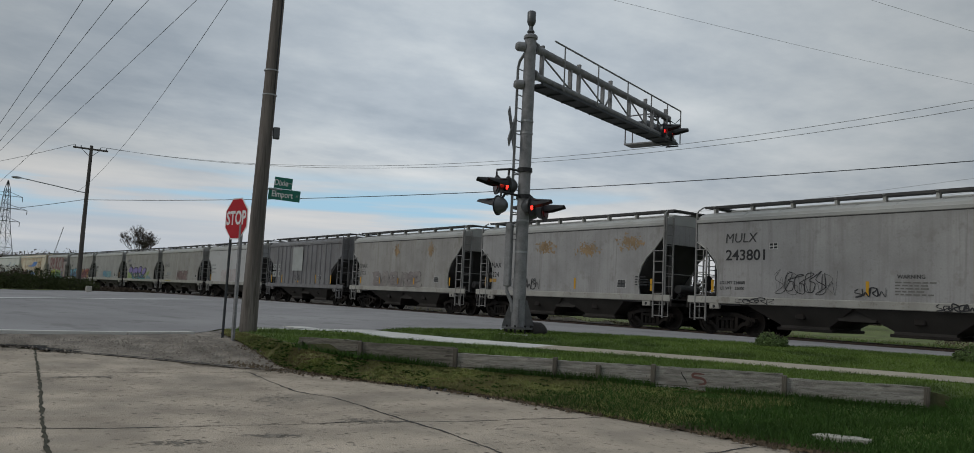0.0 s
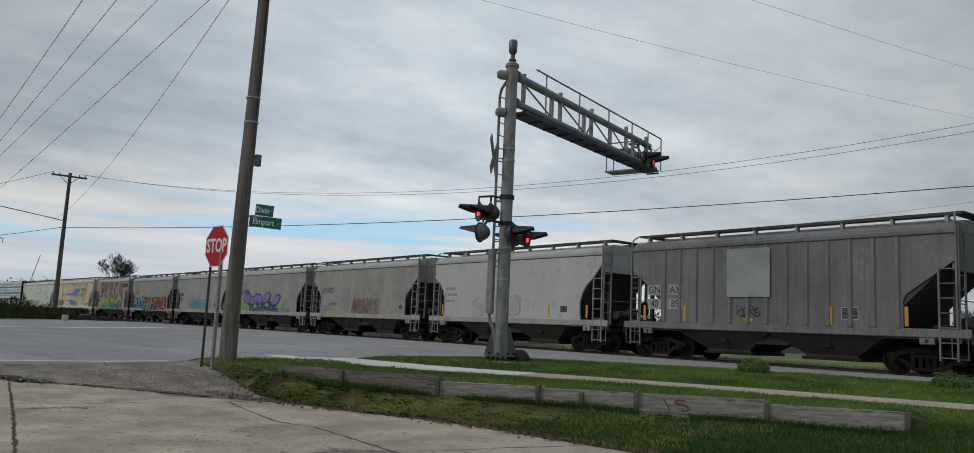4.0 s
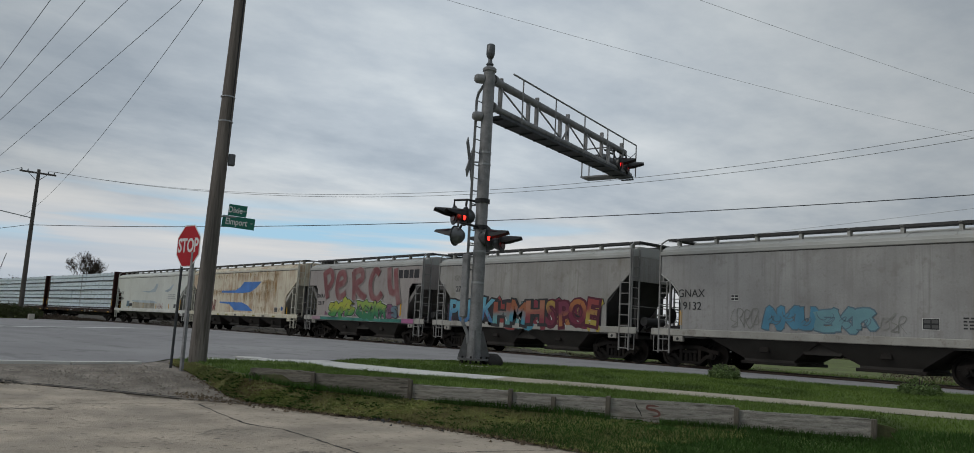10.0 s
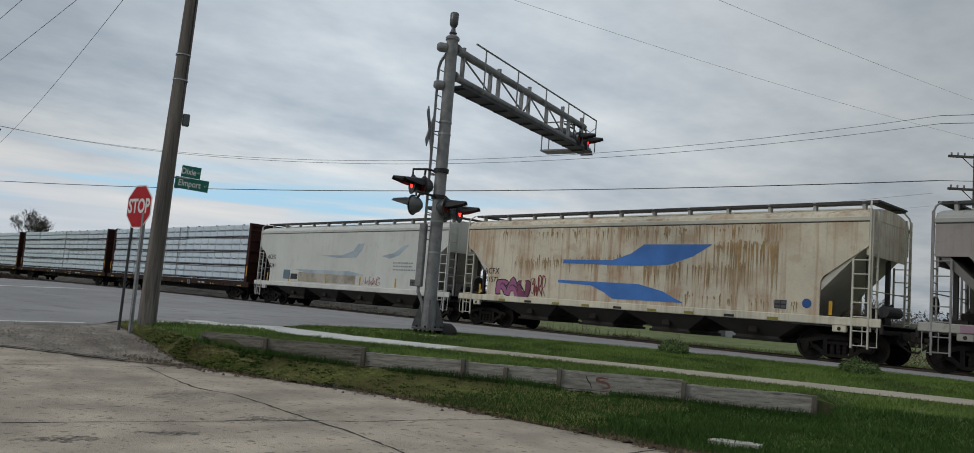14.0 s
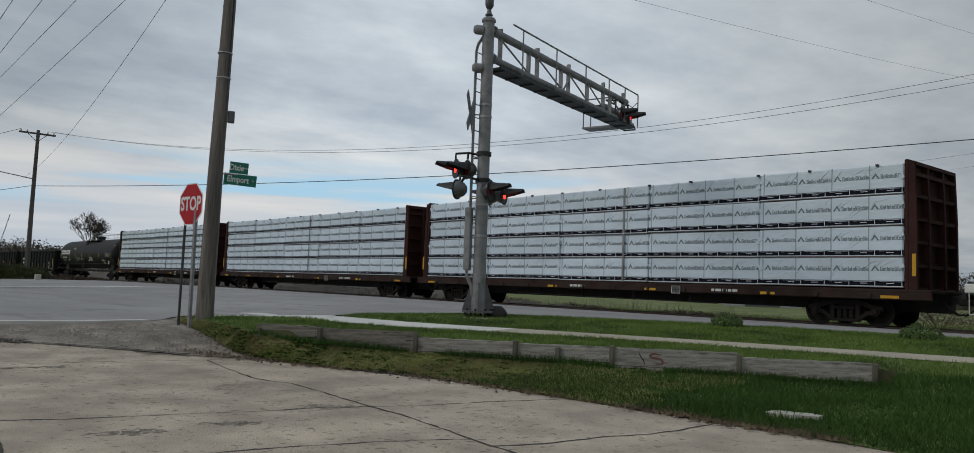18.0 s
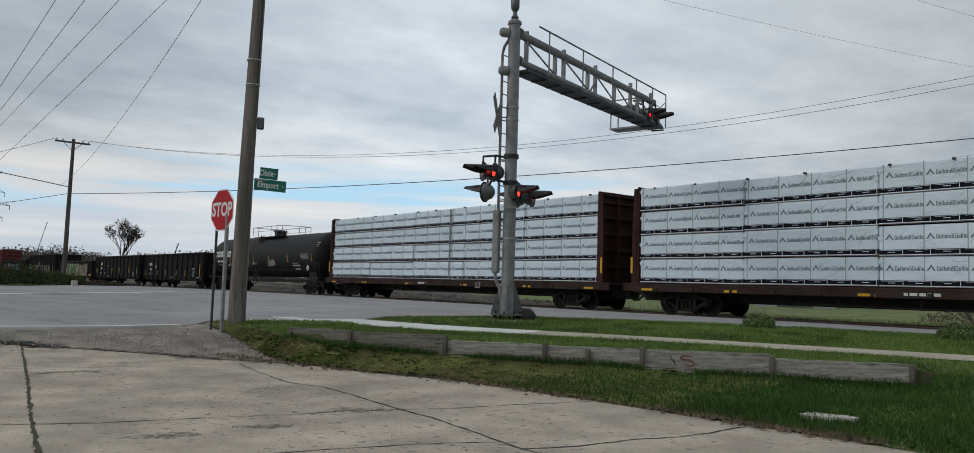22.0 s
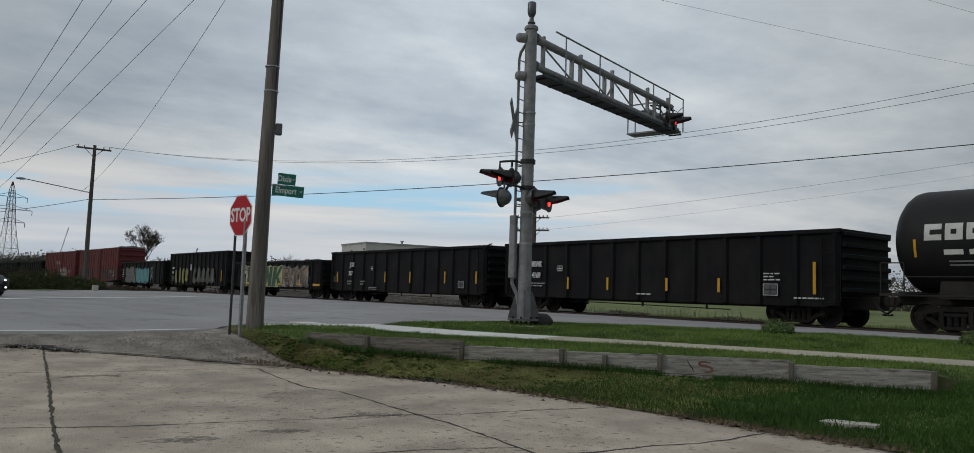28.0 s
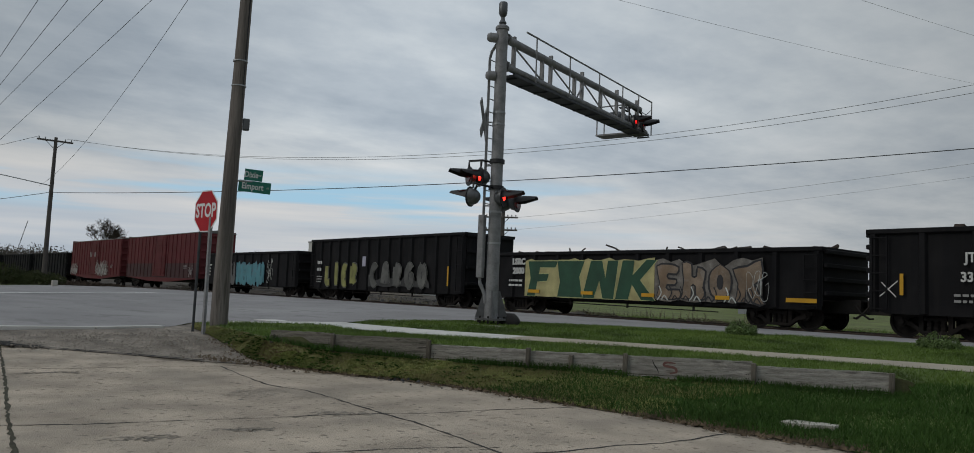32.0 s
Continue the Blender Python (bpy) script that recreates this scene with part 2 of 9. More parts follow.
M_TAR = mat("dark_crack", (0.055, 0.05, 0.045), 0.9, var=0.3, scale=3, bump=0.3)
M_BOARD = mat("weathered_board", (0.42, 0.397, 0.355), 0.9, var=0.4, scale=2.6, bump=0.9, fine=22, stretch=(.8, 1, 9), grime=0.35, tint=(0.24, 0.21, 0.175), rand=0.15, speck=0.7, speck_scale=2.0, speck_col=(0.04, 0.034, 0.026))
M_BOARD_OLD = mat("dark_mossy_board", (0.25, 0.23, 0.195), 0.9, var=0.45, scale=2.6, bump=0.9, fine=22, stretch=(.8, 1, 8), grime=0.6, tint=(0.06, 0.058, 0.035), rand=0.2, speck=0.8, speck_scale=2.6, speck_col=(0.03, 0.026, 0.02))
M_STAKE = mat("dark_stake_wood", (0.15, 0.132, 0.108), 0.9, var=0.4, scale=6, bump=0.6, fine=24, stretch=(3, 3, .4), rand=0.2)
M_POLEWOOD = mat("pole_wood", (0.178, 0.158, 0.142), 0.9, var=0.42, scale=5, bump=0.9, fine=26, stretch=(1.6, 1.6, 0.10), rand=0.1, speck=0.55, speck_scale=6, speck_col=(0.045, 0.037, 0.03))
M_DARKWOOD = mat("dark_pole_wood", (0.115, 0.103, 0.094), 0.9, var=0.3, scale=4, bump=0.4, stretch=(1, 1, 0.12))
M_ALU = mat("dull_aluminium", (0.36, 0.37, 0.38), 0.5, 0.75, var=0.15, scale=3, bump=0.08)
M_GALV = mat("galvanised_steel", (0.262, 0.262, 0.268), 0.6, 0.2, var=0.25, scale=5, bump=0.15, fine=30, speck=0.3, speck_scale=5, speck_col=(0.08, 0.08, 0.08))
M_DARKPOST = mat("dark_steel_post", (0.07, 0.075, 0.08), 0.6, 0.5, var=0.2, scale=5, bump=0.1)
M_BLACK = mat("black_paint", (0.018, 0.018, 0.020), 0.5, var=0.3, scale=3, bump=0.05)
M_RUBBER = mat("black_rubber", (0.02, 0.02, 0.02), 0.85, var=0.2, scale=3)
M_WIRE_PALE = mat("weathered_wire", (0.42, 0.43, 0.44), 0.6, var=0.05, bump=0)
M_WIRE_MID = mat("grey_wire", (0.20, 0.205, 0.21), 0.7, var=0.05, bump=0)
M_WIRE = mat("wire", (0.05, 0.055, 0.06), 0.7, var=0.05, bump=0)
M_RED = mat("sign_red", (0.43, 0.010, 0.018), 0.5, var=0.06, scale=3, bump=0, spec=0.2)
M_WHITE = mat("sign_white", (0.72, 0.73, 0.72), 0.5, var=0.05, scale=3, bump=0)
M_GREEN = mat("sign_green", (0.012, 0.16, 0.115), 0.45, var=0.06, scale=3, bump=0)
M_STEEL = mat("rusty_black_steel", (0.026, 0.023, 0.021), 0.75, 0.1, var=0.35, scale=3, bump=0.25, grime=0.4, tint=(0.05, 0.037, 0.03))
M_TRUCK = mat("greasy_truck_steel", (0.020, 0.018, 0.017), 0.8, 0.0, var=0.35, scale=4, bump=0.2, grime=0.5, tint=(0.045, 0.036, 0.03), rand=0.2, spec=0.15)
M_RAIL = mat("rail_steel", (0.12, 0.09, 0.075), 0.5, 0.7, var=0.2, scale=3)
M_TIE = mat("creosote_tie", (0.07, 0.055, 0.045), 0.9, var=0.3, scale=5, bump=0.4, rand=0.2)
M_LINE = mat("worn_line_paint", (0.70, 0.70, 0.68), 0.8, var=0.15, scale=2, bump=0.2, grime=0.25, tint=(0.2, 0.2, 0.2))
M_MARK_K = mat("black_stencil", (0.03, 0.03, 0.033), 0.6, var=0.2, bump=0)
M_MARK_W = mat("white_stencil", (0.62, 0.62, 0.60), 0.6, var=0.15, bump=0)
M_YELLOW = mat("yellow_reflector", (0.62, 0.33, 0.015), 0.5, var=0.1, bump=0)
M_LENS_OFF = mat("dark_red_lens", (0.10, 0.006, 0.008), 0.25, var=0.1, bump=0)
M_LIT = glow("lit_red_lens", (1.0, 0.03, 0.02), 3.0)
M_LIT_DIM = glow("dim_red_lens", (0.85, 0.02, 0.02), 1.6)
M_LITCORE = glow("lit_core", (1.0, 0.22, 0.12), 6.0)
M_HEAD = glow("car_headlight", (0.95, 0.97, 1.0), 4.0)


# ---- mesh helpers ----
class Geo:
    def __init__(self):
        self.v, self.f = [], []

    def add(self, vs, fs):
        o = len(self.v)
        self.v += [tuple(p) for p in vs]
        self.f += [tuple(i + o for i in f) for f in fs]
        return self

    def box(self, x0, x1, y0, y1, z0, z1, c=0.0):
        lo, hi = (x0, y0, z0), (x1, y1, z1)
        if c <= 0:
            vs = [(a, b, d) for a in (x0, x1) for b in (y0, y1) for d in (z0, z1)]
            return self.add(vs, [(0, 1, 3, 2), (4, 6, 7, 5), (0, 4, 5, 1), (2, 3, 7, 6), (0, 2, 6, 4), (1, 5, 7, 3)])
        vs, idx = [], {}
        for s in [(a, b, d) for a in (0, 1) for b in (0, 1) for d in (0, 1)]:
            for k in range(3):
                p = [(hi[i] if s[i] else lo[i]) if i == k else (hi[i] - c if s[i] else lo[i] + c) for i in range(3)]
                idx[s, k] = len(vs)
                vs.append(p)
        fs = []
        for k in range(3):
            i, j = (k + 1) % 3, (k + 2) % 3
            for sk in (0, 1):
                def cn(a, b):
                    s = [0, 0, 0]
                    s[k], s[i], s[j] = sk, a, b
                    return tuple(s)
                fs.append([idx[cn(a, b), k] for a, b in ((0, 0), (1, 0), (1, 1), (0, 1))])
            for a in (0, 1):
                for b in (0, 1):
                    s0, s1 = [0, 0, 0], [0, 0, 0]
                    s0[i], s0[j], s1[i], s1[j], s1[k] = a, b, a, b, 1
                    s0, s1 = tuple(s0), tuple(s1)
                    fs.append([idx[s0, i], idx[s1, i], idx[s1, j], idx[s0, j]])
        for s in [(a, b, d) for a in (0, 1) for b in (0, 1) for d in (0, 1)]:
            fs.append([idx[s, 0], idx[s, 1], idx[s, 2]])
        return self.add(vs, fs)

    def prism(self, poly, y0, y1, plane="xz"):
        n = len(poly)
        put = {"xz": lambda a, b, y: (a, y, b), "yz": lambda a, b, y: (y, a, b), "xy": lambda a, b, y: (a, b, y)}[plane]
        vs = [put(a, b, y0) for a, b in poly] + [put(a, b, y1) for a, b in poly]
        fs = [tuple(range(n)), tuple(range(2 * n - 1, n - 1, -1))] + [(i, (i + 1) % n, n + (i + 1) % n, n + i) for i in range(n)]
        return self.add(vs, fs)

    def rod(self, p0, p1, r0, r1=None, n=8, caps=True):
        p0, p1 = Vector(p0), Vector(p1)
        d = p1 - p0
        q = d.to_track_quat("Z", "Y")
        r1 = r0 if r1 is None else r1
        vs = []
        for p, r in ((p0, r0), (p1, r1)):
            vs += [p + q @ Vector((r * math.cos(2 * math.pi * i / n), r * math.sin(2 * math.pi * i / n), 0)) for i in range(n)]
        fs = [(i, (i + 1) % n, n + (i + 1) % n, n + i) for i in range(n)]
        if caps:
            fs += [tuple(range(n - 1, -1, -1)), tuple(range(n, 2 * n))]
        return self.add(vs, fs)

    def tube(self, pts, r, n=6):
        pts = [Vector(p) for p in pts]
        vs, fs = [], []
        for k, p in enumerate(pts):
            d = (pts[min(k + 1, len(pts) - 1)] - pts[max(k - 1, 0)])
            q = d.to_track_quat("Z", "Y")
            rr = r[k] if isinstance(r, (list, tuple)) else r
            vs += [p + q @ Vector((rr * math.cos(2 * math.pi * i / n), rr * math.sin(2 * math.pi * i / n), 0)) for i in range(n)]
            if k:
                o = (k - 1) * n
                fs += [(o + i, o + (i + 1) % n, o + n + (i + 1) % n, o + n + i) for i in range(n)]
        fs += [tuple(range(n - 1, -1, -1)), tuple(range(len(vs) - n, len(vs)))]
        return self.add(vs, fs)

    def lathe(self, prof, n=20, at=(0, 0, 0), axis="z"):
        vs, fs = [], []
        for k, (r, h) in enumerate(prof):
            for i in range(n):
                a = 2 * math.pi * i / n
                c, s = r * math.cos(a), r * math.sin(a)
                p = {"z": (c, s, h), "x": (h, c, s), "y": (c, h, s)}[axis]
                vs.append((p[0] + at[0], p[1] + at[1], p[2] + at[2]))
            if k:
                o = (k - 1) * n
                fs += [(o + i, o + (i + 1) % n, o + n + (i + 1) % n, o + n + i) for i in range(n)]
        fs += [tuple(range(n - 1, -1, -1)), tuple(range(len(vs) - n, len(vs)))]
        return self.add(vs, fs)

    def loft(self, rings, caps=True, closed=True):
        n = len(rings[0])
        vs = [p for r in rings for p in r]
        fs = []
        for k in range(len(rings) - 1):
            for i in range(n if closed else n - 1):
                j = (i + 1) % n
                fs.append((k * n + i, k * n + j, k * n + n + j, k * n + n + i))
        if caps:
            fs += [tuple(range(n - 1, -1, -1)), tuple(range(len(vs) - n, len(vs)))]
        return self.add(vs, fs)

    def moved(self, m):
        self.v = [tuple(m @ Vector(p)) for p in self.v]
        return self

    def mesh(self, name, smooth=0):
        me = bpy.data.meshes.new(name)
        me.from_pydata(self.v, [], self.f)
        bm = bmesh.new()
        bm.from_mesh(me)
        bmesh.ops.recalc_face_normals(bm, faces=bm.faces)
        bm.to_mesh(me)
        bm.free()
        if smooth:
            me.polygons.foreach_set("use_smooth", [True] * len(me.polygons))
            me.set_sharp_from_angle(angle=radians(smooth))
        return me


def part(name, geo, material, parent=None, label="", smooth=0, m=None):
    """One mesh object, under its thing where a parent is given. geo: a Geo or a mesh to share."""
    me = geo.mesh(name, smooth) if isinstance(geo, Geo) else geo
    if not me.materials:
        me.materials.append(material)
    ob = new(name, me)
    if parent:
        ob.parent = parent
    if m is not None:
        ob.matrix_basis = m
    if label:
        ob["label"] = label
    return ob


def letters(text, size, material, parent, at, label="", name="lettering", bold=0.0, shear=0.0, xs=1.0, rot=(90, 0, 0), thick=0.002, spacing=1.0):
    cu = bpy.data.curves.new(name, "FONT")
    cu.body, cu.size, cu.align_x, cu.align_y, cu.extrude, cu.offset, cu.shear = text, size, "CENTER", "CENTER", thick, bold, shear
    cu.resolution_u, cu.space_character = 3, spacing
    cu.materials.append(material)
    ob = new(name, cu)
    ob.parent = parent
    ob.matrix_basis = pose(*at, *rot) @ Matrix.Diagonal((xs, 1, 1, 1))
    if label:
        ob["label"] = label
    return ob


def empty(name, m=None):
    e = new(name)
    e.empty_display_size = 0.3
    if m is not None:
        e.matrix_basis = m
    return e


def ribbon(near, far, cols, rows_per=4, bulge=0.0, rough=0.0, seed=1, crown=0.0):
    """A draped sheet between two lines of points (x, y, z), both smoothed."""
    def smooth_line(pts, k):
        out = []
        P = [Vector(p) for p in pts]
        for i in range(len(P) - 1):
            p0, p1, p2, p3 = P[max(i - 1, 0)], P[i], P[i + 1], P[min(i + 2, len(P) - 1)]
            for j in range(k):
                t = j / k
                out.append(0.5 * ((2 * p1) + (p2 - p0) * t + (2 * p0 - 5 * p1 + 4 * p2 - p3) * t * t + (3 * p1 - p0 - 3 * p2 + p3) * t ** 3))
        return out + [P[-1]]
    a, b = smooth_line(near, rows_per), smooth_line(far, rows_per)
    g = Geo()
    n = cols + 1
    vs = []
    for p, q in zip(a, b):
        for j in range(n):
            t = j / cols
            v = p.lerp(q, t)
            v.z += (bulge + crown * max(0, min(1, (p - q).length / 22 - .4))) * math.sin(math.pi * t)
            if rough and 0 < j < cols:
                v.z += rough * noise.noise(Vector((v.x * 0.9, v.y * 0.9, seed)))
            vs.append(v)
    fs = [(k * n + j, k * n + j + 1, k * n + n + j + 1, k * n + n + j) for k in range(len(a) - 1) for j in range(cols)]
    return g.add(vs, fs)

# ---- ground ----
RAIL, TRACK_Y, BEND, RADIUS, SPEED = 0.61, 24.75, -48.0, 1600.0, 9.04


def track(s):
    """Place and heading of the track at s metres along it (s = x on the straight part)."""
    if s >= BEND:
        return s, TRACK_Y, 0.0
    a = (BEND - s) / RADIUS
    return BEND - RADIUS * math.sin(a), TRACK_Y - RADIUS * (1 - math.cos(a)), a


def ground_height(x, y):
    if y > 20:
        z = 0.33
    elif x < -50:
        z = 0.42
    else:
        z = -0.22
    return z


def ground():
    xs = [-3000, -900, -400, -250, -150, -110, -80, -60, -45, -30, -20, -15, -10, -5, 0, 5, 10, 20, 40, 80, 200, 800, 3000]
    ys = [-3000, -800, -200, -80, -40, -20, -10, 0, 10, 19, 21.5, 26, 30, 40, 60, 90, 140, 250, 500, 1200, 3000]
    vs = [(x, y, ground_height(x, y)) for x in xs for y in ys]
    n = len(ys)
    fs = [(i * n + j, i * n + j + 1, i * n + n + j + 1, i * n + n + j) for i in range(len(xs) - 1) for j in range(n - 1)]
    ob = part("ground", Geo().add(vs, fs), M_FIELD)
    tagged(ob, "flat grassy ground reaching the horizon", "ground", kind="structure")


ground()
ROAD_NEAR = [(-16.0, -60, .3), (-17.2, -25, .3), (-18.0, -5, .3), (-18.2, 2.4, .3), (-18.1, 4.6, .3), (-18.6, 6.1, .31), (-19.7, 7.0, .34), (-19.6, 7.9, .39), (-18.6, 9.0, .43), (-17.7, 10.4, .5),
             (-16.6, 12.2, .56), (-15.5, 14.0, .58), (-13.0, 16.2, .59), (-9.5, 17.9, .59), (-6.0, 18.9, .59), (0, 20.0, .59), (8, 21.3, .59), (30, 22.0, .58)]
ROAD_FAR = [(-50, -60, .5), (-53, -25, .58), (-55, -5, .6), (-58, 7.2, .61), (-63, 10.5, .61), (-70, 14.0, .61), (-75, 17.0, .61), (-74, 19.5, .61), (-68, 21.5, .60), (-58, 22.4, .60),
            (-46, 22.6, .60), (-36, 22.6, .60), (-26, 22.6, .60), (-17, 22.6, .60), (-10, 22.6, .60), (-2, 22.6, .60), (10, 22.65, .60), (30, 22.7, .60)]
road = part("road", ribbon(ROAD_NEAR, ROAD_FAR, 14, 5, crown=0.11), M_ASPHALT)
tagged(road, "worn grey asphalt road running up to the railway", "road", kind="structure")


def strip(name, pts, width, material, lift=0.006, label="", category="road marking", shape=None):
    """A thin painted strip along points (x, y, z)."""
    g = Geo()
    P = [Vector(p) for p in pts]
    vs = []
    for i, p in enumerate(P):
        d = (P[min(i + 1, len(P) - 1)] - P[max(i - 1, 0)]).normalized()
        s = Vector((-d.y, d.x, 0)) * width * 0.5
        vs += [p + s + Vector((0, 0, lift)), p - s + Vector((0, 0, lift))]
    fs = [(2 * i, 2 * i + 1, 2 * i + 3, 2 * i + 2) for i in range(len(P) - 1)]
    ob = part(name, g.add(vs, fs), material)
    return tagged(ob, label, category, kind="structure")


from mathutils.bvhtree import BVHTree
ROAD_TREE = BVHTree.FromPolygons([v.co for v in road.data.vertices], [tuple(p.vertices) for p in road.data.polygons])


def road_z(x, y):
    hit = ROAD_TREE.ray_cast(Vector((x, y, 5)), Vector((0, 0, -1)))[0]
    return hit.z if hit else .6


STOP_PTS = [((-30.6, -2.2), (-32.9, .68)), ((-32.9, .68), (-35.4, 3.6)), ((-35.4, 3.6), (-38.6, 6.45)), ((-38.6, 6.45), (-43.2, 10.4)), ((-43.2, 10.4), (-46.7, 15.0))]
STOP_PTS = [(a[0] + (b[0] - a[0]) * k / 8, a[1] + (b[1] - a[1]) * k / 8) for a, b in STOP_PTS for k in range(8)]
strip("stop_line", [(x, y, road_z(x, y)) for x, y in STOP_PTS], 0.60, M_LINE, 0.012, "worn white stop line painted across the asphalt")
# kerb between the drive and the road
kerb = empty("kerb")
tagged(kerb, "low pale concrete kerb along the road edge", "kerb", kind="structure")
KP = [(-17.0, -25), (-17.45, -15), (-17.85, -5), (-18.05, 0), (-18.12, 2.4), (-18.05, 4.4), (-18.5, 5.9)]
for i in range(len(KP) - 1):
    a, b = Vector((*KP[i], 0)), Vector((*KP[i + 1], 0))
    d = (b - a).normalized()
    s = Vector((-d.y, d.x, 0)) * 0.13
    g = Geo()
    vs = [a + s, a - s, b - s, b + s]
    g.add([(v.x, v.y, 0.05) for v in vs] + [(v.x, v.y, 0.335) for v in vs], [(0, 1, 2, 3), (4, 5, 6, 7), (0, 1, 5, 4), (1, 2, 6, 5), (2, 3, 7, 6), (3, 0, 4, 7)])
    part("kerb_stone", g, M_NEWWALK, kerb)

# gravelly broken strip between concrete and kerb
gravel = part("gravel_strip", ribbon([(-15.0, -60, .0), (-16.3, -20, .05), (-17.05, -2, .10), (-16.98, 1.9, .10), (-16.2, 2.62, .088), (-14.75, 3.88, .060), (-12.2, 5.85, .022)],
                                     [(-16.1, -60, .27), (-17.1, -20, .28), (-17.95, -2, .29), (-18.1, 2.4, .29), (-18.0, 4.6, .29), (-18.75, 6.25, .31), (-19.7, 7.05, .335)], 8, 6, 0.0, 0.03), M_GRAVEL)
tagged(gravel, "broken gravelly strip between concrete and road", "gravel", kind="structure")

# concrete yard in slabs
yard = empty("concrete_yard")
tagged(yard, "weathered beige concrete yard of large cracked slabs", "pavement", kind="structure")
U, W = Vector((-0.990, 0.137, 0)), Vector((0.137, 0.990, 0))
EDGE = [(-13.6, 5.15), (-12.7, 5.75), (-12.0, 6.0), (-11.05, 6.32), (-10.1, 6.78), (-9.4, 7.0), (-8.45, 7.12), (-7.4, 7.28), (-6.2, 7.5), (-5.0, 7.5), (-4.6, 7.64), (-3.9, 7.58), (2, 7.6), (12, 7.7)]


def edge_y(x):
    for (x0, y0), (x1, y1) in zip(EDGE, EDGE[1:]):
        if x0 <= x <= x1:
            return y0 + (y1 - y0) * (x - x0) / (x1 - x0)
    return 4.2 if x < EDGE[0][0] else 7.7


def slab(u0, u1, w0, w1):
    """One slab in the yard's own grid, clipped to the grass edge and the broken front edge."""
    g = Geo()
    nu, nw = 5, 5
    vs = []
    for i in range(nu + 1):
        for j in range(nw + 1):
            u, w = u0 + (u1 - u0) * i / nu, w0 + (w1 - w0) * j / nw
            p = U * u + W * w
            lim = edge_y(p.x) + 0.12
            y = min(p.y, lim)
            # front edge, where the concrete breaks off
            fx = -16.9 + max(0, y - 2.0) * 1.05 if y > 2.0 else -16.9 - 0.04 * (2 - y)
            fx += 0.14 * noise.noise(Vector((y * 1.3, 2, 0)))
            x = max(p.x, fx)
            rise = max(0, -x - 11.5) * 0.018
            vs.append((x, y, rise))
    n = nw + 1
    top = [(i * n + j, i * n + j + 1, i * n + n + j + 1, i * n + n + j) for i in range(nu) for j in range(nw)]
    low = [(x, y, z - 0.14) for x, y, z in vs]
    N = len(vs)
    rim = [i * n for i in range(nu + 1)] + [nu * n + j for j in range(1, n)] + [i * n + n - 1 for i in range(nu - 1, -1, -1)] + [j for j in range(n - 2, 0, -1)]
    side = [(rim[k], rim[(k + 1) % len(rim)], N + rim[(k + 1) % len(rim)], N + rim[k]) for k in range(len(rim))]
    area = abs(vs[0][0] - vs[-1][0]) * abs(vs[0][1] - vs[-1][1])
    if area < 0.2:
        return
    part("slab", g.add(vs + low, top + side), M_CONCRETE, yard)


UL = [-12, -7.6, -3.2, 0.4, 4.1, 8.1, 12.6, 17.2]
WL = [-22, -17, -12, -7.6, -3.6, 0.25, 4.55, 9.0, 13.5]
for a, b in zip(UL, UL[1:]):
    for c, d in zip(WL, WL[1:]):
        slab(a + 0.001, b - 0.001, c + 0.001, d - 0.001)


def crack(name, pts, width, label, material=M_TAR, seed=3, lift=0.0):
    """A wandering crack or joint filling lying on the concrete."""
    rnd = random.Random(seed)
    g, vs = Geo(), []
    line = []
    for (x0, y0), (x1, y1) in zip(pts, pts[1:]):
        k = max(2, int(math.hypot(x1 - x0, y1 - y0) / 0.12))
        line += [(x0 + (x1 - x0) * i / k, y0 + (y1 - y0) * i / k) for i in range(k)]
    line.append(pts[-1])
    for i, (x, y) in enumerate(line):
        a, b = line[max(i - 1, 0)], line[min(i + 1, len(line) - 1)]
        d = Vector((b[0] - a[0], b[1] - a[1], 0)).normalized()
        s = Vector((-d.y, d.x, 0))
        o = rnd.uniform(-.012, .012)
        w = width * rnd.uniform(.35, 1.25) * .5
        z = max(0, -x - 11.5) * 0.018 + 0.004 + lift
        p = Vector((x, y, z)) + s * o
        vs += [p + s * w, p - s * w]
    fs = [(2 * i, 2 * i + 1, 2 * i + 3, 2 * i + 2) for i in range(len(line) - 1)]
    ob = part(name, g.add(vs, fs), material, yard)
    ob["label"] = label


crack("joint_filling", [(-16.6, 2.52), (-12.1, 1.93), (-8.85, 1.47), (-6.9, 1.22), (-4.0, .8)], 0.046, "wide dark weedy joint", M_JOINT, seed=1)
crack("joint_filling", [(-13.2, -3), (-13.1, 1.4), (-12.95, 2.08), (-12.8, 2.96), (-12.8, 3.87), (-12.6, 4.98), (-12.75, 5.6)], 0.022, "thin dark joint", seed=2)
crack("joint_filling", [(-8.7, -3), (-8.5, .94), (-8.3, 1.42), (-8.1, 1.91), (-8.0, 2.45), (-7.9, 3.0), (-7.75, 3.6), (-7.69, 4.2), (-7.5, 4.84), (-7.29, 5.41), (-7.23, 6.07), (-6.97, 7.2)], 0.022, "thin dark joint", seed=4)
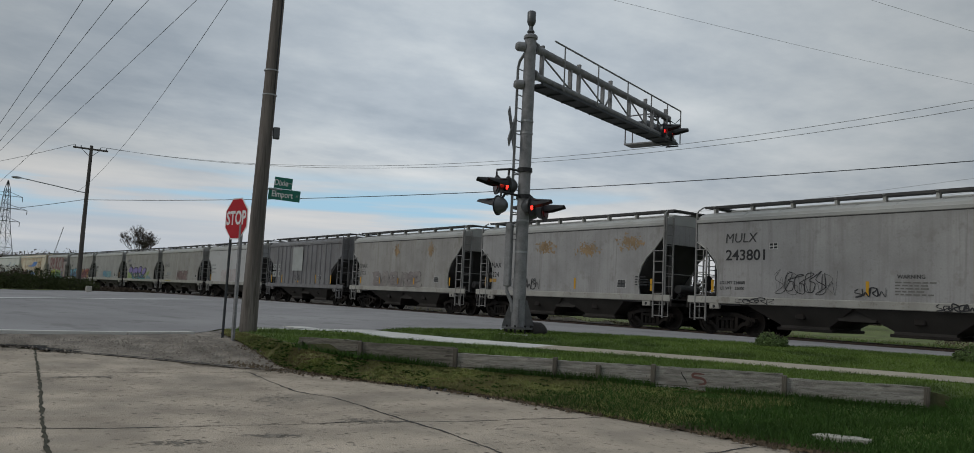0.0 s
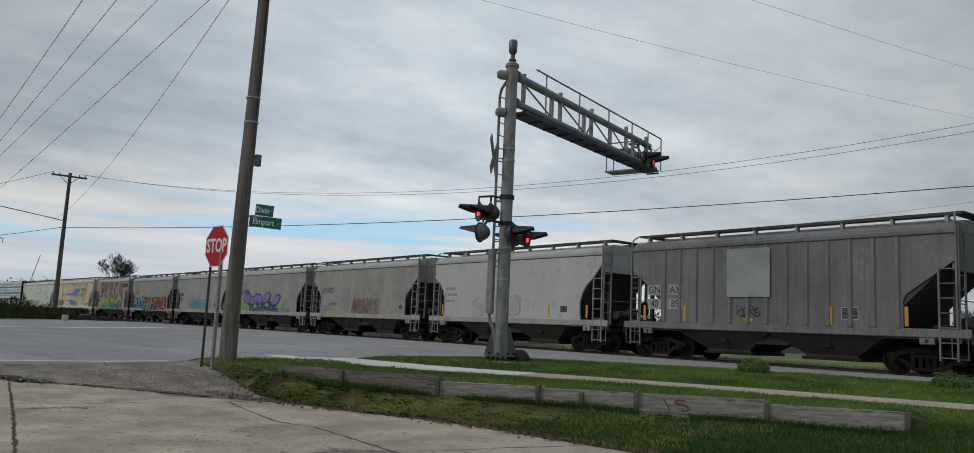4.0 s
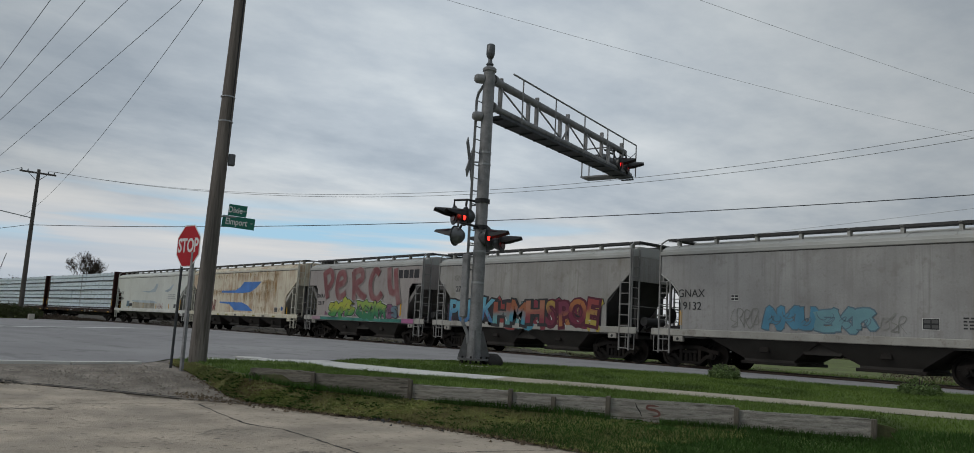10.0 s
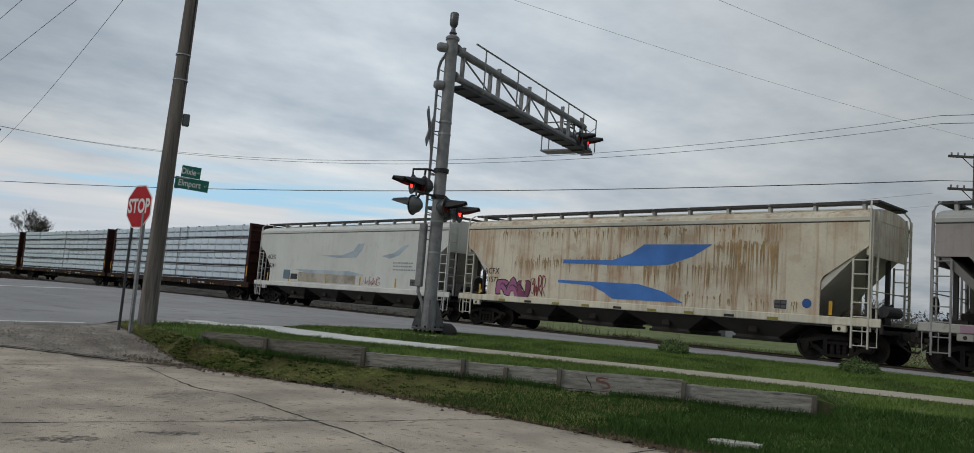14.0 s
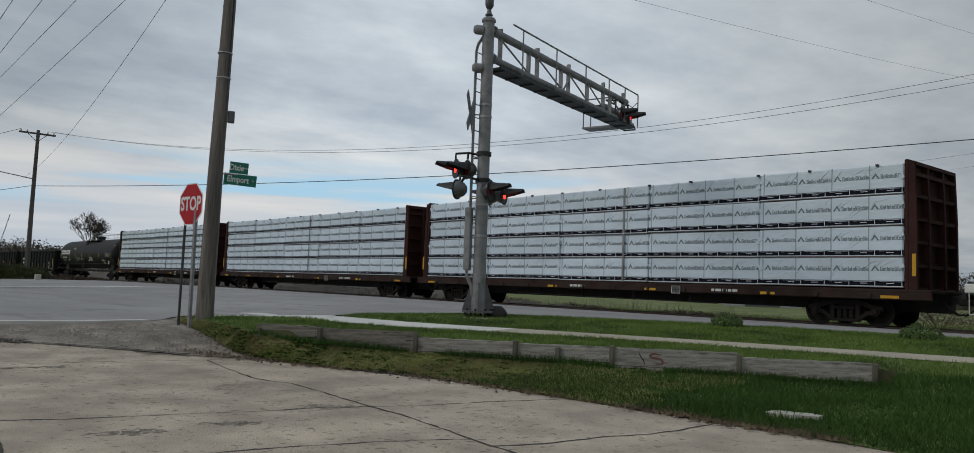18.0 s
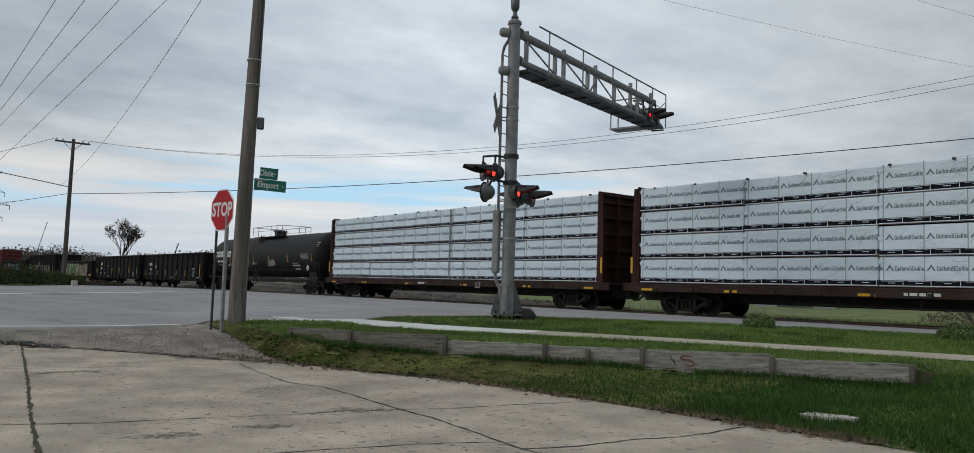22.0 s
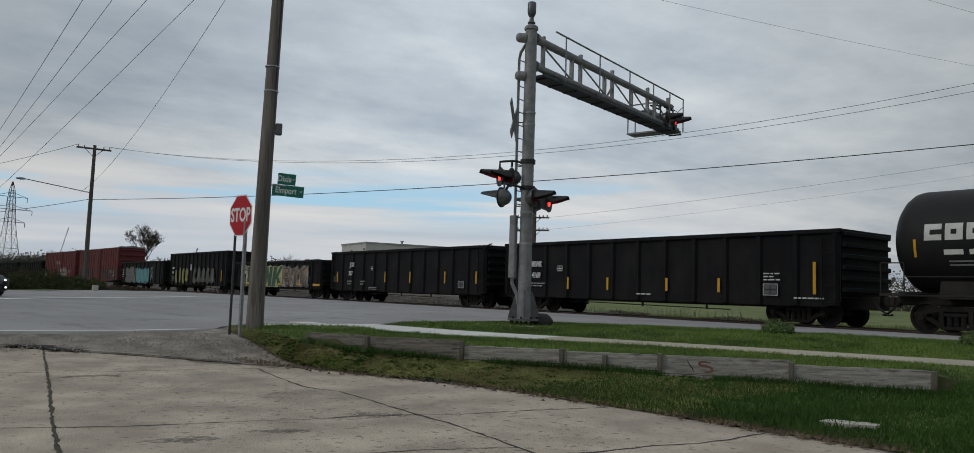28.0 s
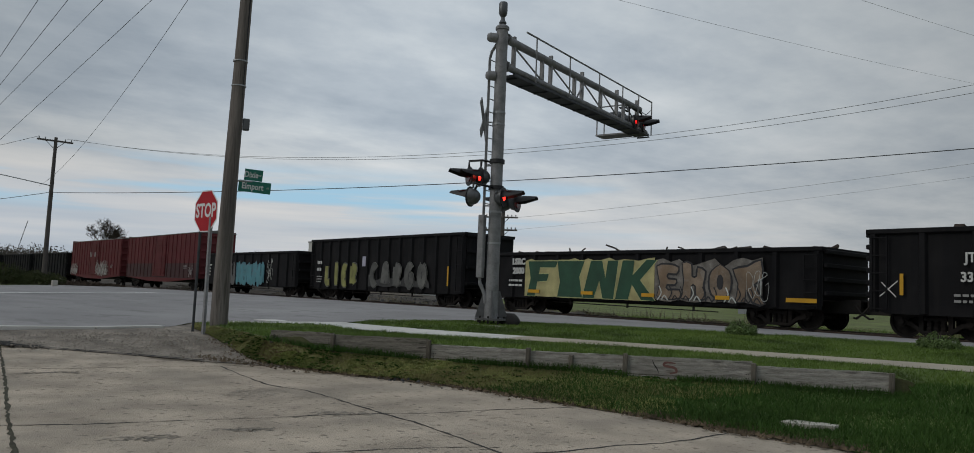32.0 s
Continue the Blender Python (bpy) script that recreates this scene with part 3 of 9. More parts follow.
crack("crack", [(-12.57, 4.98), (-11.4, 4.86), (-10.33, 4.74), (-9.95, 4.8), (-9.64, 4.95), (-8.38, 4.88), (-7.5, 4.81), (-6.93, 4.81), (-6.1, 4.7), (-5.65, 4.62), (-5.19, 4.57), (-3.5, 4.4)], 0.030, "crack running along the slab", seed=5)
crack("crack", [(-6.2, 1.5), (-6.02, 3.03), (-5.81, 3.92), (-5.54, 4.6)], 0.022, "crack across the slab", seed=9)
crack("crack", [(-5.19, 4.57), (-5.05, 5.05), (-5.0, 5.77), (-4.88, 6.24), (-4.86, 6.68), (-4.92, 7.4)], 0.028, "crack to the grass", seed=6)
crack("broken_edge", [(-17.3, -6), (-17.2, .2), (-17.0, 1.8), (-16.8, 2.50), (-16.07, 2.65), (-15.8, 3.0)], 0.40, "dark broken concrete edge", M_GAP, seed=7, lift=.04)
crack("broken_edge", [(-16.4, 2.53), (-16.1, 2.88), (-15.66, 3.17), (-15.3, 3.49), (-14.57, 4.07), (-13.73, 4.68), (-13.3, 4.95)], 0.10, "dark broken concrete edge", M_GAP, seed=8, lift=.022)

# lawn in front of the boards, behind them, and beyond the sidewalk
BOARD_B = [(-19.3, 6.95, .34), (-16.7, 6.75, .35), (-14.6, 6.36, .37), (-13.0, 6.0, .40), (-12.0, 6.69, .30), (-10.6, 7.62, .25), (-8.0, 9.38, .21), (-6.5, 10.4, .19), (-5.0, 11.4, .17), (-4.6, 11.7, .24), (-3.6, 12.2, .36), (10, 17.0, .40)]
LAWN_C = [(-18.6, 6.60, .30), (-16.5, 6.32, .23), (-14.6, 5.98, .13), (-12.9, 5.74, .055), (-12.1, 5.98, .035), (-11.05, 6.30, .03), (-9.4, 6.97, .02), (-7.3, 7.27, .01), (-5, 7.47, .01), (-3.9, 7.56, .01), (0, 7.58, 0), (12, 7.7, 0)]
S1 = [(-19.55, 7.5, .37), (-18.6, 8.6, .41), (-17.3, 9.3, .44), (-16.2, 9.0, .45), (-15, 8.9, .45), (-13.5, 9.5, .45), (-10.3, 11.45, .45), (-8.3, 12.25, .45), (-6.3, 12.95, .45), (-5.0, 13.42, .45), (-3, 14.15, .45), (9.5, 18.8, .45)]
BOARD_T = [(-19.35, 7.0, .34), (-16.7, 6.80, .36), (-14.6, 6.42, .39), (-13.0, 6.06, .46), (-12.0, 6.75, .52), (-10.6, 7.68, .50), (-8.0, 9.44, .46), (-6.5, 10.46, .44), (-5.0, 11.46, .42), (-4.6, 11.70, .25), (-3.6, 12.2, .36), (10, 17.0, .40)]
LAWN_FRONT = ribbon(LAWN_C, BOARD_B, 10, 6, 0.0, 0.035, 1)
LAWN_MID = ribbon(BOARD_T, S1, 6, 6, 0.0, 0.02, 2)
S2 = [(-17.75, 10.3, .46), (-16.0, 10.5, .46), (-14.4, 10.95, .46), (-11.1, 12.45, .46), (-9.0, 13.35, .46), (-6.9, 14.15, .46), (-1.4, 16.2, .46), (9, 20.1, .46)]
Q2 = [(-17.55, 10.7, .50), (-16.5, 12.3, .60), (-15.4, 14.1, .63), (-12.9, 16.3, .63), (-9.5, 18.0, .62), (-6.0, 19.0, .61), (0, 20.1, .60), (9, 21.4, .60)]
LAWN_BACK = ribbon(S2, Q2, 10, 6, 0.05, 0.03, 3)
green = [q for q in LAWN_FRONT.f if LAWN_FRONT.v[q[0]][0] > -8.6]
for g, lab in ((Geo().add(LAWN_FRONT.v, [q for q in LAWN_FRONT.f if q not in green]), "patchy grass verge sloping down to the concrete"), (Geo().add(LAWN_FRONT.v, green), "lush green verge below the boards"), (LAWN_MID, "narrow lawn between the boards and the sidewalk"), (LAWN_BACK, "raised green lawn between the sidewalk and the road")):
    tagged(part("lawn", g, M_VERGE if lab.startswith("patchy") else M_LAWN), lab, "lawn", kind="structure")
tagged(part("soil_bank", ribbon(BOARD_B, BOARD_T, 2, 6), M_DIRT), "bare soil step held by the boards", "soil", kind="structure")
S1W, S2W = S1[3:], [(-17.9, 10.25, .46), (-16.4, 10.45, .46), (-14.4, 10.95, .46), (-11.1, 12.45, .46), (-9.0, 13.35, .46), (-6.9, 14.15, .46), (-5.4, 14.72, .46), (-3.4, 15.46, .46), (9, 20.1, .46)]
S1W = [(-16.7, 9.15, .45)] + S1W[1:]
SPLIT1, SPLIT2 = (-12.1, 10.35, .45), (-12.75, 11.7, .46)
for near, far, m, lab in ((S1W[:3] + [SPLIT1], S2W[:3] + [SPLIT2], M_NEWWALK, "newly poured white stretch of the concrete sidewalk"), ([SPLIT1] + S1W[3:], [SPLIT2] + S2W[3:], M_PATH, "narrow beige concrete sidewalk crossing the lawn")):
    n = min(len(near), len(far))
    tagged(part("sidewalk", ribbon([(x, y, z + .012) for x, y, z in near[:n - 1] + near[-1:]], [(x, y, z + .012) for x, y, z in far[:n - 1] + far[-1:]], 2, 5), m), lab, "sidewalk", kind="structure")


apron = ribbon([(-19.62, 7.40, .365), (-18.7, 8.45, .405), (-17.4, 9.15, .44), (-16.6, 9.1, .455)], [(-19.75, 7.15, .345), (-19.15, 8.5, .41), (-18.3, 9.7, .465), (-17.8, 10.3, .49)], 4, 5, 0, .03, 9)
tagged(part("walk_apron", apron, M_NEWWALK), "broken pale concrete where the sidewalk meets the road", "pavement", kind="structure")


def blades(name, geo, count, tall, label, seed, bare=0.0, m=M_BLADE, xr=(-99, 99)):
    """Grass blades scattered over a sheet, as one body of stuff."""
    rng = np.random.default_rng(seed)
    V, F = np.array(geo.v), np.array(geo.f)
    A, B, C, D = (V[F[:, k]] for k in range(4))
    area = np.linalg.norm(np.cross(B - A, D - A), axis=1)
    near = 1.0 / np.maximum(np.linalg.norm((A + C)[:, :2] / 2, axis=1), 6) ** 1.5
    near[(A[:, 0] > 4)] *= 0.05
    near[((A[:, 0] + C[:, 0]) / 2 < xr[0]) | ((A[:, 0] + C[:, 0]) / 2 > xr[1])] = 0
    w = area * near
    k = rng.choice(len(F), count, p=w / w.sum())
    a, b = rng.random((2, count, 1))
    p = (A[k] * (1 - a) + B[k] * a) * (1 - b) + (D[k] * (1 - a) + C[k] * a) * b
    clump = np.array([noise.noise(Vector((q[0] * 1.1, q[1] * 1.1, 5))) for q in p])
    keep = clump > -1 + bare * 1.6
    p, clump = p[keep], clump[keep]
    n = len(p)
    h = tall * (0.55 + 0.7 * rng.random(n)) * (1 + 0.6 * clump)
    th = rng.random(n) * 6.283
    lean = rng.normal(0, 0.45, (n, 2)) * h[:, None]
    wd = 0.004 + 0.006 * rng.random(n)
    off = np.stack([np.cos(th) * wd, np.sin(th) * wd, 0 * wd], 1)
    tip = p + np.concatenate([lean, h[:, None]], 1)
    vs = np.stack([p - off, p + off, tip], 1).reshape(-1, 3)
    me = bpy.data.meshes.new(name)
    me.vertices.add(3 * n), me.loops.add(3 * n), me.polygons.add(n)
    me.vertices.foreach_set("co", vs.astype(np.float32).ravel())
    me.loops.foreach_set("vertex_index", np.arange(3 * n, dtype=np.int32))
    me.polygons.foreach_set("loop_start", np.arange(0, 3 * n, 3, dtype=np.int32))
    me.update(calc_edges=True)
    me.materials.append(m)
    tagged(new(name, me), label, "grass", kind="stuff")


blades("grass", LAWN_FRONT, 34000, 0.04, "weedy olive grass with brown patches", 1, 0.25, M_BLADE_F, (-99, -8.6))
blades("grass", LAWN_FRONT, 14000, 0.045, "olive tufts among dark green grass", 13, 0.45, M_BLADE_F, (-8.6, -6.2))
blades("grass", LAWN_FRONT, 110000, 0.070, "dark lush grass below the boards", 14, 0.0, M_BLADE_G, (-8.6, 99))
blades("dead_grass", LAWN_FRONT, 9000, 0.035, "brown dead stalks among the grass", 11, 0.5, M_BLADE_D, (-99, -8.0))
DEAD_EDGE = ribbon([(x, y - .05, z + .005) for x, y, z in LAWN_C[:-2]], [(x + .02, y + .34, z + .03) for x, y, z in LAWN_C[:-2]], 2, 6, 0.0, 0.03, 5)
blades("dead_grass", DEAD_EDGE, 9000, 0.020, "brown dead grass matted along the concrete", 12, 0.25, M_BLADE_E)
FIELD_STRIP = ribbon([(-34, 27.4, .34), (-20, 27.3, .34), (-8, 27.3, .34), (4, 27.3, .34)], [(-34, 36, .34), (-20, 36, .34), (-8, 36, .34), (4, 36, .34)], 8, 6)
blades("grass", FIELD_STRIP, 30000, 0.16, "rough grass along the far side of the track", 15, 0.2, M_BLADE)
FOOT = ribbon([(x + .05, y - .16, z + .005) for x, y, z in BOARD_B[3:10]], [(x, y - .02, z + .005) for x, y, z in BOARD_B[3:10]], 2, 6)
blades("grass", FOOT, 5000, 0.10, "taller rank grass along the foot of the boards", 16, 0.35, M_BLADE_G)
blades("grass", LAWN_MID, 45000, 0.055, "short green grass behind the boards", 2, 0.1)
blades("grass", LAWN_BACK, 90000, 0.05, "lush green grass beside the road", 3, 0.05)



M_ROSETTE = mat("rosette_leaf", (0.27, 0.300, 0.100), 0.75, var=0.4, scale=1.6, bump=0.0, fine=14, grime=0.3, tint=(0.10, 0.12, 0.04))


def weeds(name, geo, count, size, m, label, seed, xr):
    """Low leafy weeds: each a ring of small bent leaves lying on a sheet."""
    rng = np.random.default_rng(seed)
    quads = [q for q in geo.f if xr[0] < geo.v[q[0]][0] < xr[1]]
    vs, fs = [], []
    while len(fs) < count * 14:
        q = [Vector(geo.v[i]) for i in quads[rng.integers(len(quads))]]
        a, b = rng.random(2)
        p = q[0].lerp(q[1], a).lerp(q[3].lerp(q[2], a), b)
        if noise.noise(Vector((p.x * 1.3, p.y * 1.3, seed))) < -.12:
            continue
        for k in range(7):
            t = k * .9 + rng.normal(0, .25)
            d, n = Vector((math.cos(t), math.sin(t), 0)), Vector((-math.sin(t), math.cos(t), 0))
            ln, w, up = size * rng.uniform(.5, 1.2), size * rng.uniform(.12, .24), size * rng.uniform(.15, .55)
            o = len(vs)
            vs += [p, p + d * ln * .55 + n * w + Vector((0, 0, up)), p + d * ln + Vector((0, 0, up * .7)), p + d * ln * .55 - n * w + Vector((0, 0, up))]
            fs += [(o, o + 1, o + 2), (o, o + 2, o + 3)]
    tagged(part(name, Geo().add(vs, fs), m), label, "weeds", kind="stuff")


weeds("weeds", LAWN_FRONT, 1100, .075, M_ROSETTE, "yellowish leafy weeds spread through the verge", 31, (-18, -7.2))
weeds("weeds", LAWN_FRONT, 420, .080, M_BLADE_G, "dark green leafy weeds in the verge", 32, (-16, -7.6))
weeds("weeds", LAWN_FRONT, 260, .060, M_BLADE_D, "withered brown weeds in the verge", 33, (-18, -7.5))
weeds("weeds", LAWN_BACK, 420, .070, M_BLADE, "broad-leaved weeds among the lawn", 34, (-17, -4))
M_LEAVES = mat("dead_leaf_litter", (0.12, 0.088, 0.055), 0.95, var=0.5, scale=3, bump=0.4, fine=20, speck=0.6, speck_scale=6, speck_col=(0.03, 0.025, 0.018))


def fringe(name, lines, count, sizes, m, seed, label, category, spread=.35):
    """Small loose lumps scattered along lines on the ground, as one body of stuff."""
    rng = np.random.default_rng(seed)
    vs, fs = [], []
    for k in range(count):
        a, b = lines[rng.integers(len(lines))]
        t = rng.random()
        p = Vector(a).lerp(Vector(b), t) + Vector((rng.normal(0, spread), rng.normal(0, spread), 0))
        r = sizes[0] + (sizes[1] - sizes[0]) * rng.random() ** 3
        o = len(vs)
        vs += [p + Vector((r * math.cos(q + k), r * math.sin(q + k) * .8, -.2 * r)) for q in (0, 1.57, 3.14, 4.71)] + [p + Vector((rng.normal(0, .2) * r, 0, r * .7))]
        fs += [(o, o + 1, o + 4), (o + 1, o + 2, o + 4), (o + 2, o + 3, o + 4), (o + 3, o, o + 4)]
    tagged(part(name, Geo().add(vs, fs), m), label, category, kind="stuff")


fringe("loose_gravel", [((-16.4, -3, .10), (-17.9, -3, .27)), ((-16.3, 0, .10), (-17.9, 0, .27)), ((-16.3, 1.8, .10), (-18, 2.5, .28)), ((-15.6, 3.1, .11), (-17.9, 4.4, .27)), ((-14.4, 4.1, .12), (-17.9, 5.6, .28)), ((-13.5, 5.2, .07), (-16.5, 5.7, .21)), ((-13.0, 5.6, .05), (-16.5, 6.15, .22))], 9000, (.008, .030), M_GRAVEL, 4, "loose gravel over the broken strip", "gravel", .5)
EDGE3 = [((a[0], a[1] + .12, .025), (b[0], b[1] + .12, .025)) for a, b in zip(EDGE[1:], EDGE[2:-2])] + [((-6.2, 7.62, .03), (-5.0, 7.66, .03)), ((-5.0, 7.66, .03), (-3.7, 7.74, .03))] * 3
fringe("dead_leaves", EDGE3 + [((-13.6, 5.1, .09), (-12.2, 5.6, .05)), ((-16.0, 6.22, .22), (-13.0, 5.80, .07))], 6500, (.010, .042), M_LEAVES, 5, "dead leaves and soil along the grass edge", "litter", .16)
fringe("road_grit", [((-9.5, 6.98, .02), (-9.2, 7.0, .02)), ((-10.2, 6.7, .03), (-9.9, 6.75, .03))], 60, (.02, .06), M_BLACK, 6, "dark broken lumps at the concrete's edge", "rubble", .2)


def flecks(g, x, y, rx, ry, turn, n, seed, size=(.006, .03)):
    rng = np.random.default_rng(seed)
    m = pose(x, y, 0, 0, 0, turn)
    for k in range(n):
        p = m @ Vector((rng.normal(0, rx * .55), rng.normal(0, ry * .55), 0))
        r, st, a0 = size[0] + (size[1] - size[0]) * rng.random() ** 2.5, 1 + 1.6 * rng.random(), rng.normal(1.45, .5)
        vs = []
        for q in range(6):
            a = q * math.pi / 3
            e = Vector((r * st * math.cos(a), r * .7 * math.sin(a), 0)) * rng.uniform(.7, 1.2)
            e.rotate(Matrix.Rotation(a0, 3, "Z"))
            vs.append((p.x + e.x, p.y + e.y, max(0, -p.x - 11.5) * 0.018 + .002 + .0003 * (k % 5)))
        g.add(vs, [(0, 1, 2, 3, 4, 5)])


def stain(x, y, rx, ry, turn, seed, label="dark scuffed stain on the concrete"):
    g = Geo()
    flecks(g, x, y, rx, ry, turn, 130, seed)
    ob = part("stain", g, M_STAIN, yard)
    ob["label"] = label
    ob["kind"] = "stuff"


M_STAIN = mat("oil_stained_concrete", (0.27, 0.238, 0.195), 0.85, var=0.3, scale=3.5, bump=0.5, fine=30, grime=0.8, tint=(0.38, 0.335, 0.27), speck=0.5, speck_scale=9, speck_col=(0.14, 0.12, 0.095))
stain(-7.7, 4.45, .14, .40, -30, 1), stain(-7.2, 3.15, .09, .24, -20, 2), stain(-7.2, 2.25, .12, .26, -10, 3), stain(-9.6, 4.2, .35, .55, 20, 4), stain(-12.4, 2.5, .10, .5, 5, 6)
pits = Geo()
for k in range(10):
    flecks(pits, -14 + k * 1.05, 3.4 + .12 * k, 1.0, 1.9, 0, 150, 60 + k, (.004, .022))
ob = part("surface_pits", pits, M_STAIN, yard)
ob["label"], ob["kind"] = "small dark pits in the concrete", "stuff"

# ---- railway ----


def railway():
    ss = [35, 20, 10, 0, -10, -20, -30, -40] + list(range(-48, -430, -8))
    def side(o, z):
        out = []
        for s in ss:
            x, y, a = track(s)
            out.append((x - math.sin(a) * o, y + math.cos(a) * o, z))
        return out
    g = Geo()
    rings = list(zip(side(-2.1, .36), side(-1.5, .50), side(1.5, .50), side(2.3, .3)))
    g.loft(rings, caps=False, closed=False)
    tagged(part("ballast", g, M_BALLAST), "dark stone ballast under the railway track", "ballast", kind="structure")
    rails = empty("railway_track")
    tagged(rails, "railway track with rusty steel rails on ballast", "railway", kind="structure")
    for o in (-0.755, 0.755):
        g = Geo()
        prof = [(-.07, -.16), (.07, -.16), (.07, -.14), (.015, -.12), (.015, -.04), (.037, -.03), (.037, 0), (-.037, 0), (-.037, -.03), (-.015, -.04), (-.015, -.12), (-.07, -.14)]
        rg = []
        for s in ss:
            x, y, a = track(s)
            rg.append([(x - math.sin(a) * (o + p), y + math.cos(a) * (o + p), RAIL + q) for p, q in prof])
        part("rail", g.loft(rg), M_RAIL, rails)
    tie = Geo().box(-.11, .11, -1.3, 1.3, -.12, 0.06, .01).mesh("tie")
    tie.materials.append(M_TIE)
    for k in range(150):
        s = 30 - k * 0.6
        x, y, a = track(s)
        part("tie", tie, M_TIE, rails, m=pose(x, y, .46, 0, 0, math.degrees(a)))


railway()

# ---- train ----
MOVERS = []
WHITE_G = mat("pale_grey_car_paint", (0.360, 0.354, 0.348), 0.55, var=0.16, scale=0.6, bump=0.10, streak=0.42, tint=(0.205, 0.195, 0.18), grime=0.30, fine=18, speck=0.30, speck_scale=2.2, speck_col=(0.19, 0.175, 0.15))
WARM_G = mat("warm_grey_car_paint", (0.340, 0.328, 0.310), 0.55, var=0.16, scale=0.6, bump=0.10, streak=0.42, tint=(0.18, 0.165, 0.13), grime=0.3, fine=18, speck=0.30, speck_scale=2.2, speck_col=(0.17, 0.15, 0.12))
DULL_G = mat("dull_grey_car_paint", (0.205, 0.202, 0.207), 0.6, var=0.20, scale=0.6, bump=0.08, streak=0.55, tint=(0.12, 0.11, 0.10), grime=0.25, fine=18, speck=0.30, speck_scale=2.2, speck_col=(0.10, 0.09, 0.08))
COOL_W = mat("off_white_car_paint", (0.490, 0.490, 0.485), 0.55, var=0.08, scale=0.5, bump=0.05, streak=0.18, tint=(0.36, 0.36, 0.32), fine=18, speck=0.30, speck_scale=2.2, speck_col=(0.26, 0.25, 0.22))
BRIGHT_W = mat("bright_off_white_paint", (0.66, 0.675, 0.635), 0.5, var=0.08, scale=0.5, bump=0.05, streak=0.2, tint=(0.46, 0.44, 0.38), grime=0.15, fine=18, speck=0.15, speck_scale=2.2, speck_col=(0.36, 0.33, 0.28))
CREAM = mat("rust_stained_cream_paint", (0.70, 0.64, 0.50), 0.6, var=0.14, scale=0.5, bump=0.08, streak=0.6, tint=(0.33, 0.13, 0.035), grime=0.42, fine=16, speck=0.25, speck_scale=1.6, speck_col=(0.36, 0.17, 0.06))
PINKG = mat("pinkish_grey_car_paint", (0.37, 0.335, 0.318), 0.6, var=0.12, scale=0.5, bump=0.06, streak=0.5, tint=(0.25, 0.215, 0.205), grime=0.2, fine=18, speck=0.30, speck_scale=2.2, speck_col=(0.20, 0.16, 0.15))
# Dark greys for slope sheets, end platforms and bays, well below the side paints.
M_SLOPE = mat("dark_slope_sheet", (0.075, 0.073, 0.072), 0.8, var=0.25, scale=1.0, bump=0.1, grime=0.4, tint=(0.05, 0.048, 0.045))
M_BAY = mat("dark_hopper_bay", (0.060, 0.055, 0.050), 0.8, var=0.3, scale=0.8, bump=0.15, grime=0.5, tint=(0.04, 0.037, 0.034))
M_GON = mat("faded_black_gondola_paint", (0.012, 0.012, 0.0135), 0.68, var=0.25, scale=0.9, bump=0.1, streak=0.25, tint=(0.030, 0.027, 0.025), grime=0.2, spec=0.12)
M_TANK = mat("black_tank_paint", (0.010, 0.010, 0.0115), 0.55, var=0.3, scale=0.7, bump=0.03, grime=0.25, tint=(0.028, 0.023, 0.019), spec=0.22)
M_BROWN = mat("brown_bulkhead_paint", (0.050, 0.021, 0.018), 0.7, var=0.25, scale=1.2, bump=0.12, streak=0.4, tint=(0.045, 0.025, 0.02), spec=0.12)
M_DECK = mat("rusty_deck", (0.045, 0.027, 0.022), 0.8, var=0.35, scale=1.5, bump=0.2, grime=0.5, tint=(0.045, 0.04, 0.038), spec=0.12)
M_BOX_D = mat("sooty_boxcar_red", (0.060, 0.020, 0.022), 0.7, var=0.25, scale=0.9, bump=0.08, streak=0.4, tint=(0.04, 0.02, 0.02), grime=0.3)
M_BOX = mat("boxcar_red_paint", (0.125, 0.026, 0.030), 0.7, spec=0.2, var=0.2, scale=0.7, bump=0.08, streak=0.4, tint=(0.10, 0.035, 0.03), grime=0.15)
M_WRAP = mat("white_lumber_wrap", (0.69, 0.79, 0.875), 0.34, var=0.08, scale=1.6, bump=1.0, fine=6, rand=0.10, stretch=(.7, 1, 1.5))
M_BAND = mat("printed_black_band", (0.010, 0.010, 0.016), 0.8, var=0.2, bump=0, spec=0.1)
M_STRAP = mat("grey_plastic_strap", (0.36, 0.40, 0.42), 0.6, var=0.1, bump=0)
M_DUNNAGE = mat("stained_dunnage", (0.20, 0.14, 0.125), 0.8, var=0.3, scale=2)
M_INK = mat("grey_green_print", (0.17, 0.215, 0.235), 0.6, var=0.1, bump=0)
M_SCRAP = mat("scrap_metal", (0.07, 0.055, 0.045), 0.8, 0.3, var=0.4, scale=2, bump=0.4)
M_LADDER = mat("dull_ladder_paint", (0.30, 0.295, 0.285), 0.65, var=0.2, scale=2, bump=0.05, grime=0.4, tint=(0.12, 0.105, 0.09))


def paint(name, col):
    return mat(name, col, 0.5, var=0.14, scale=1.5, bump=0.0)


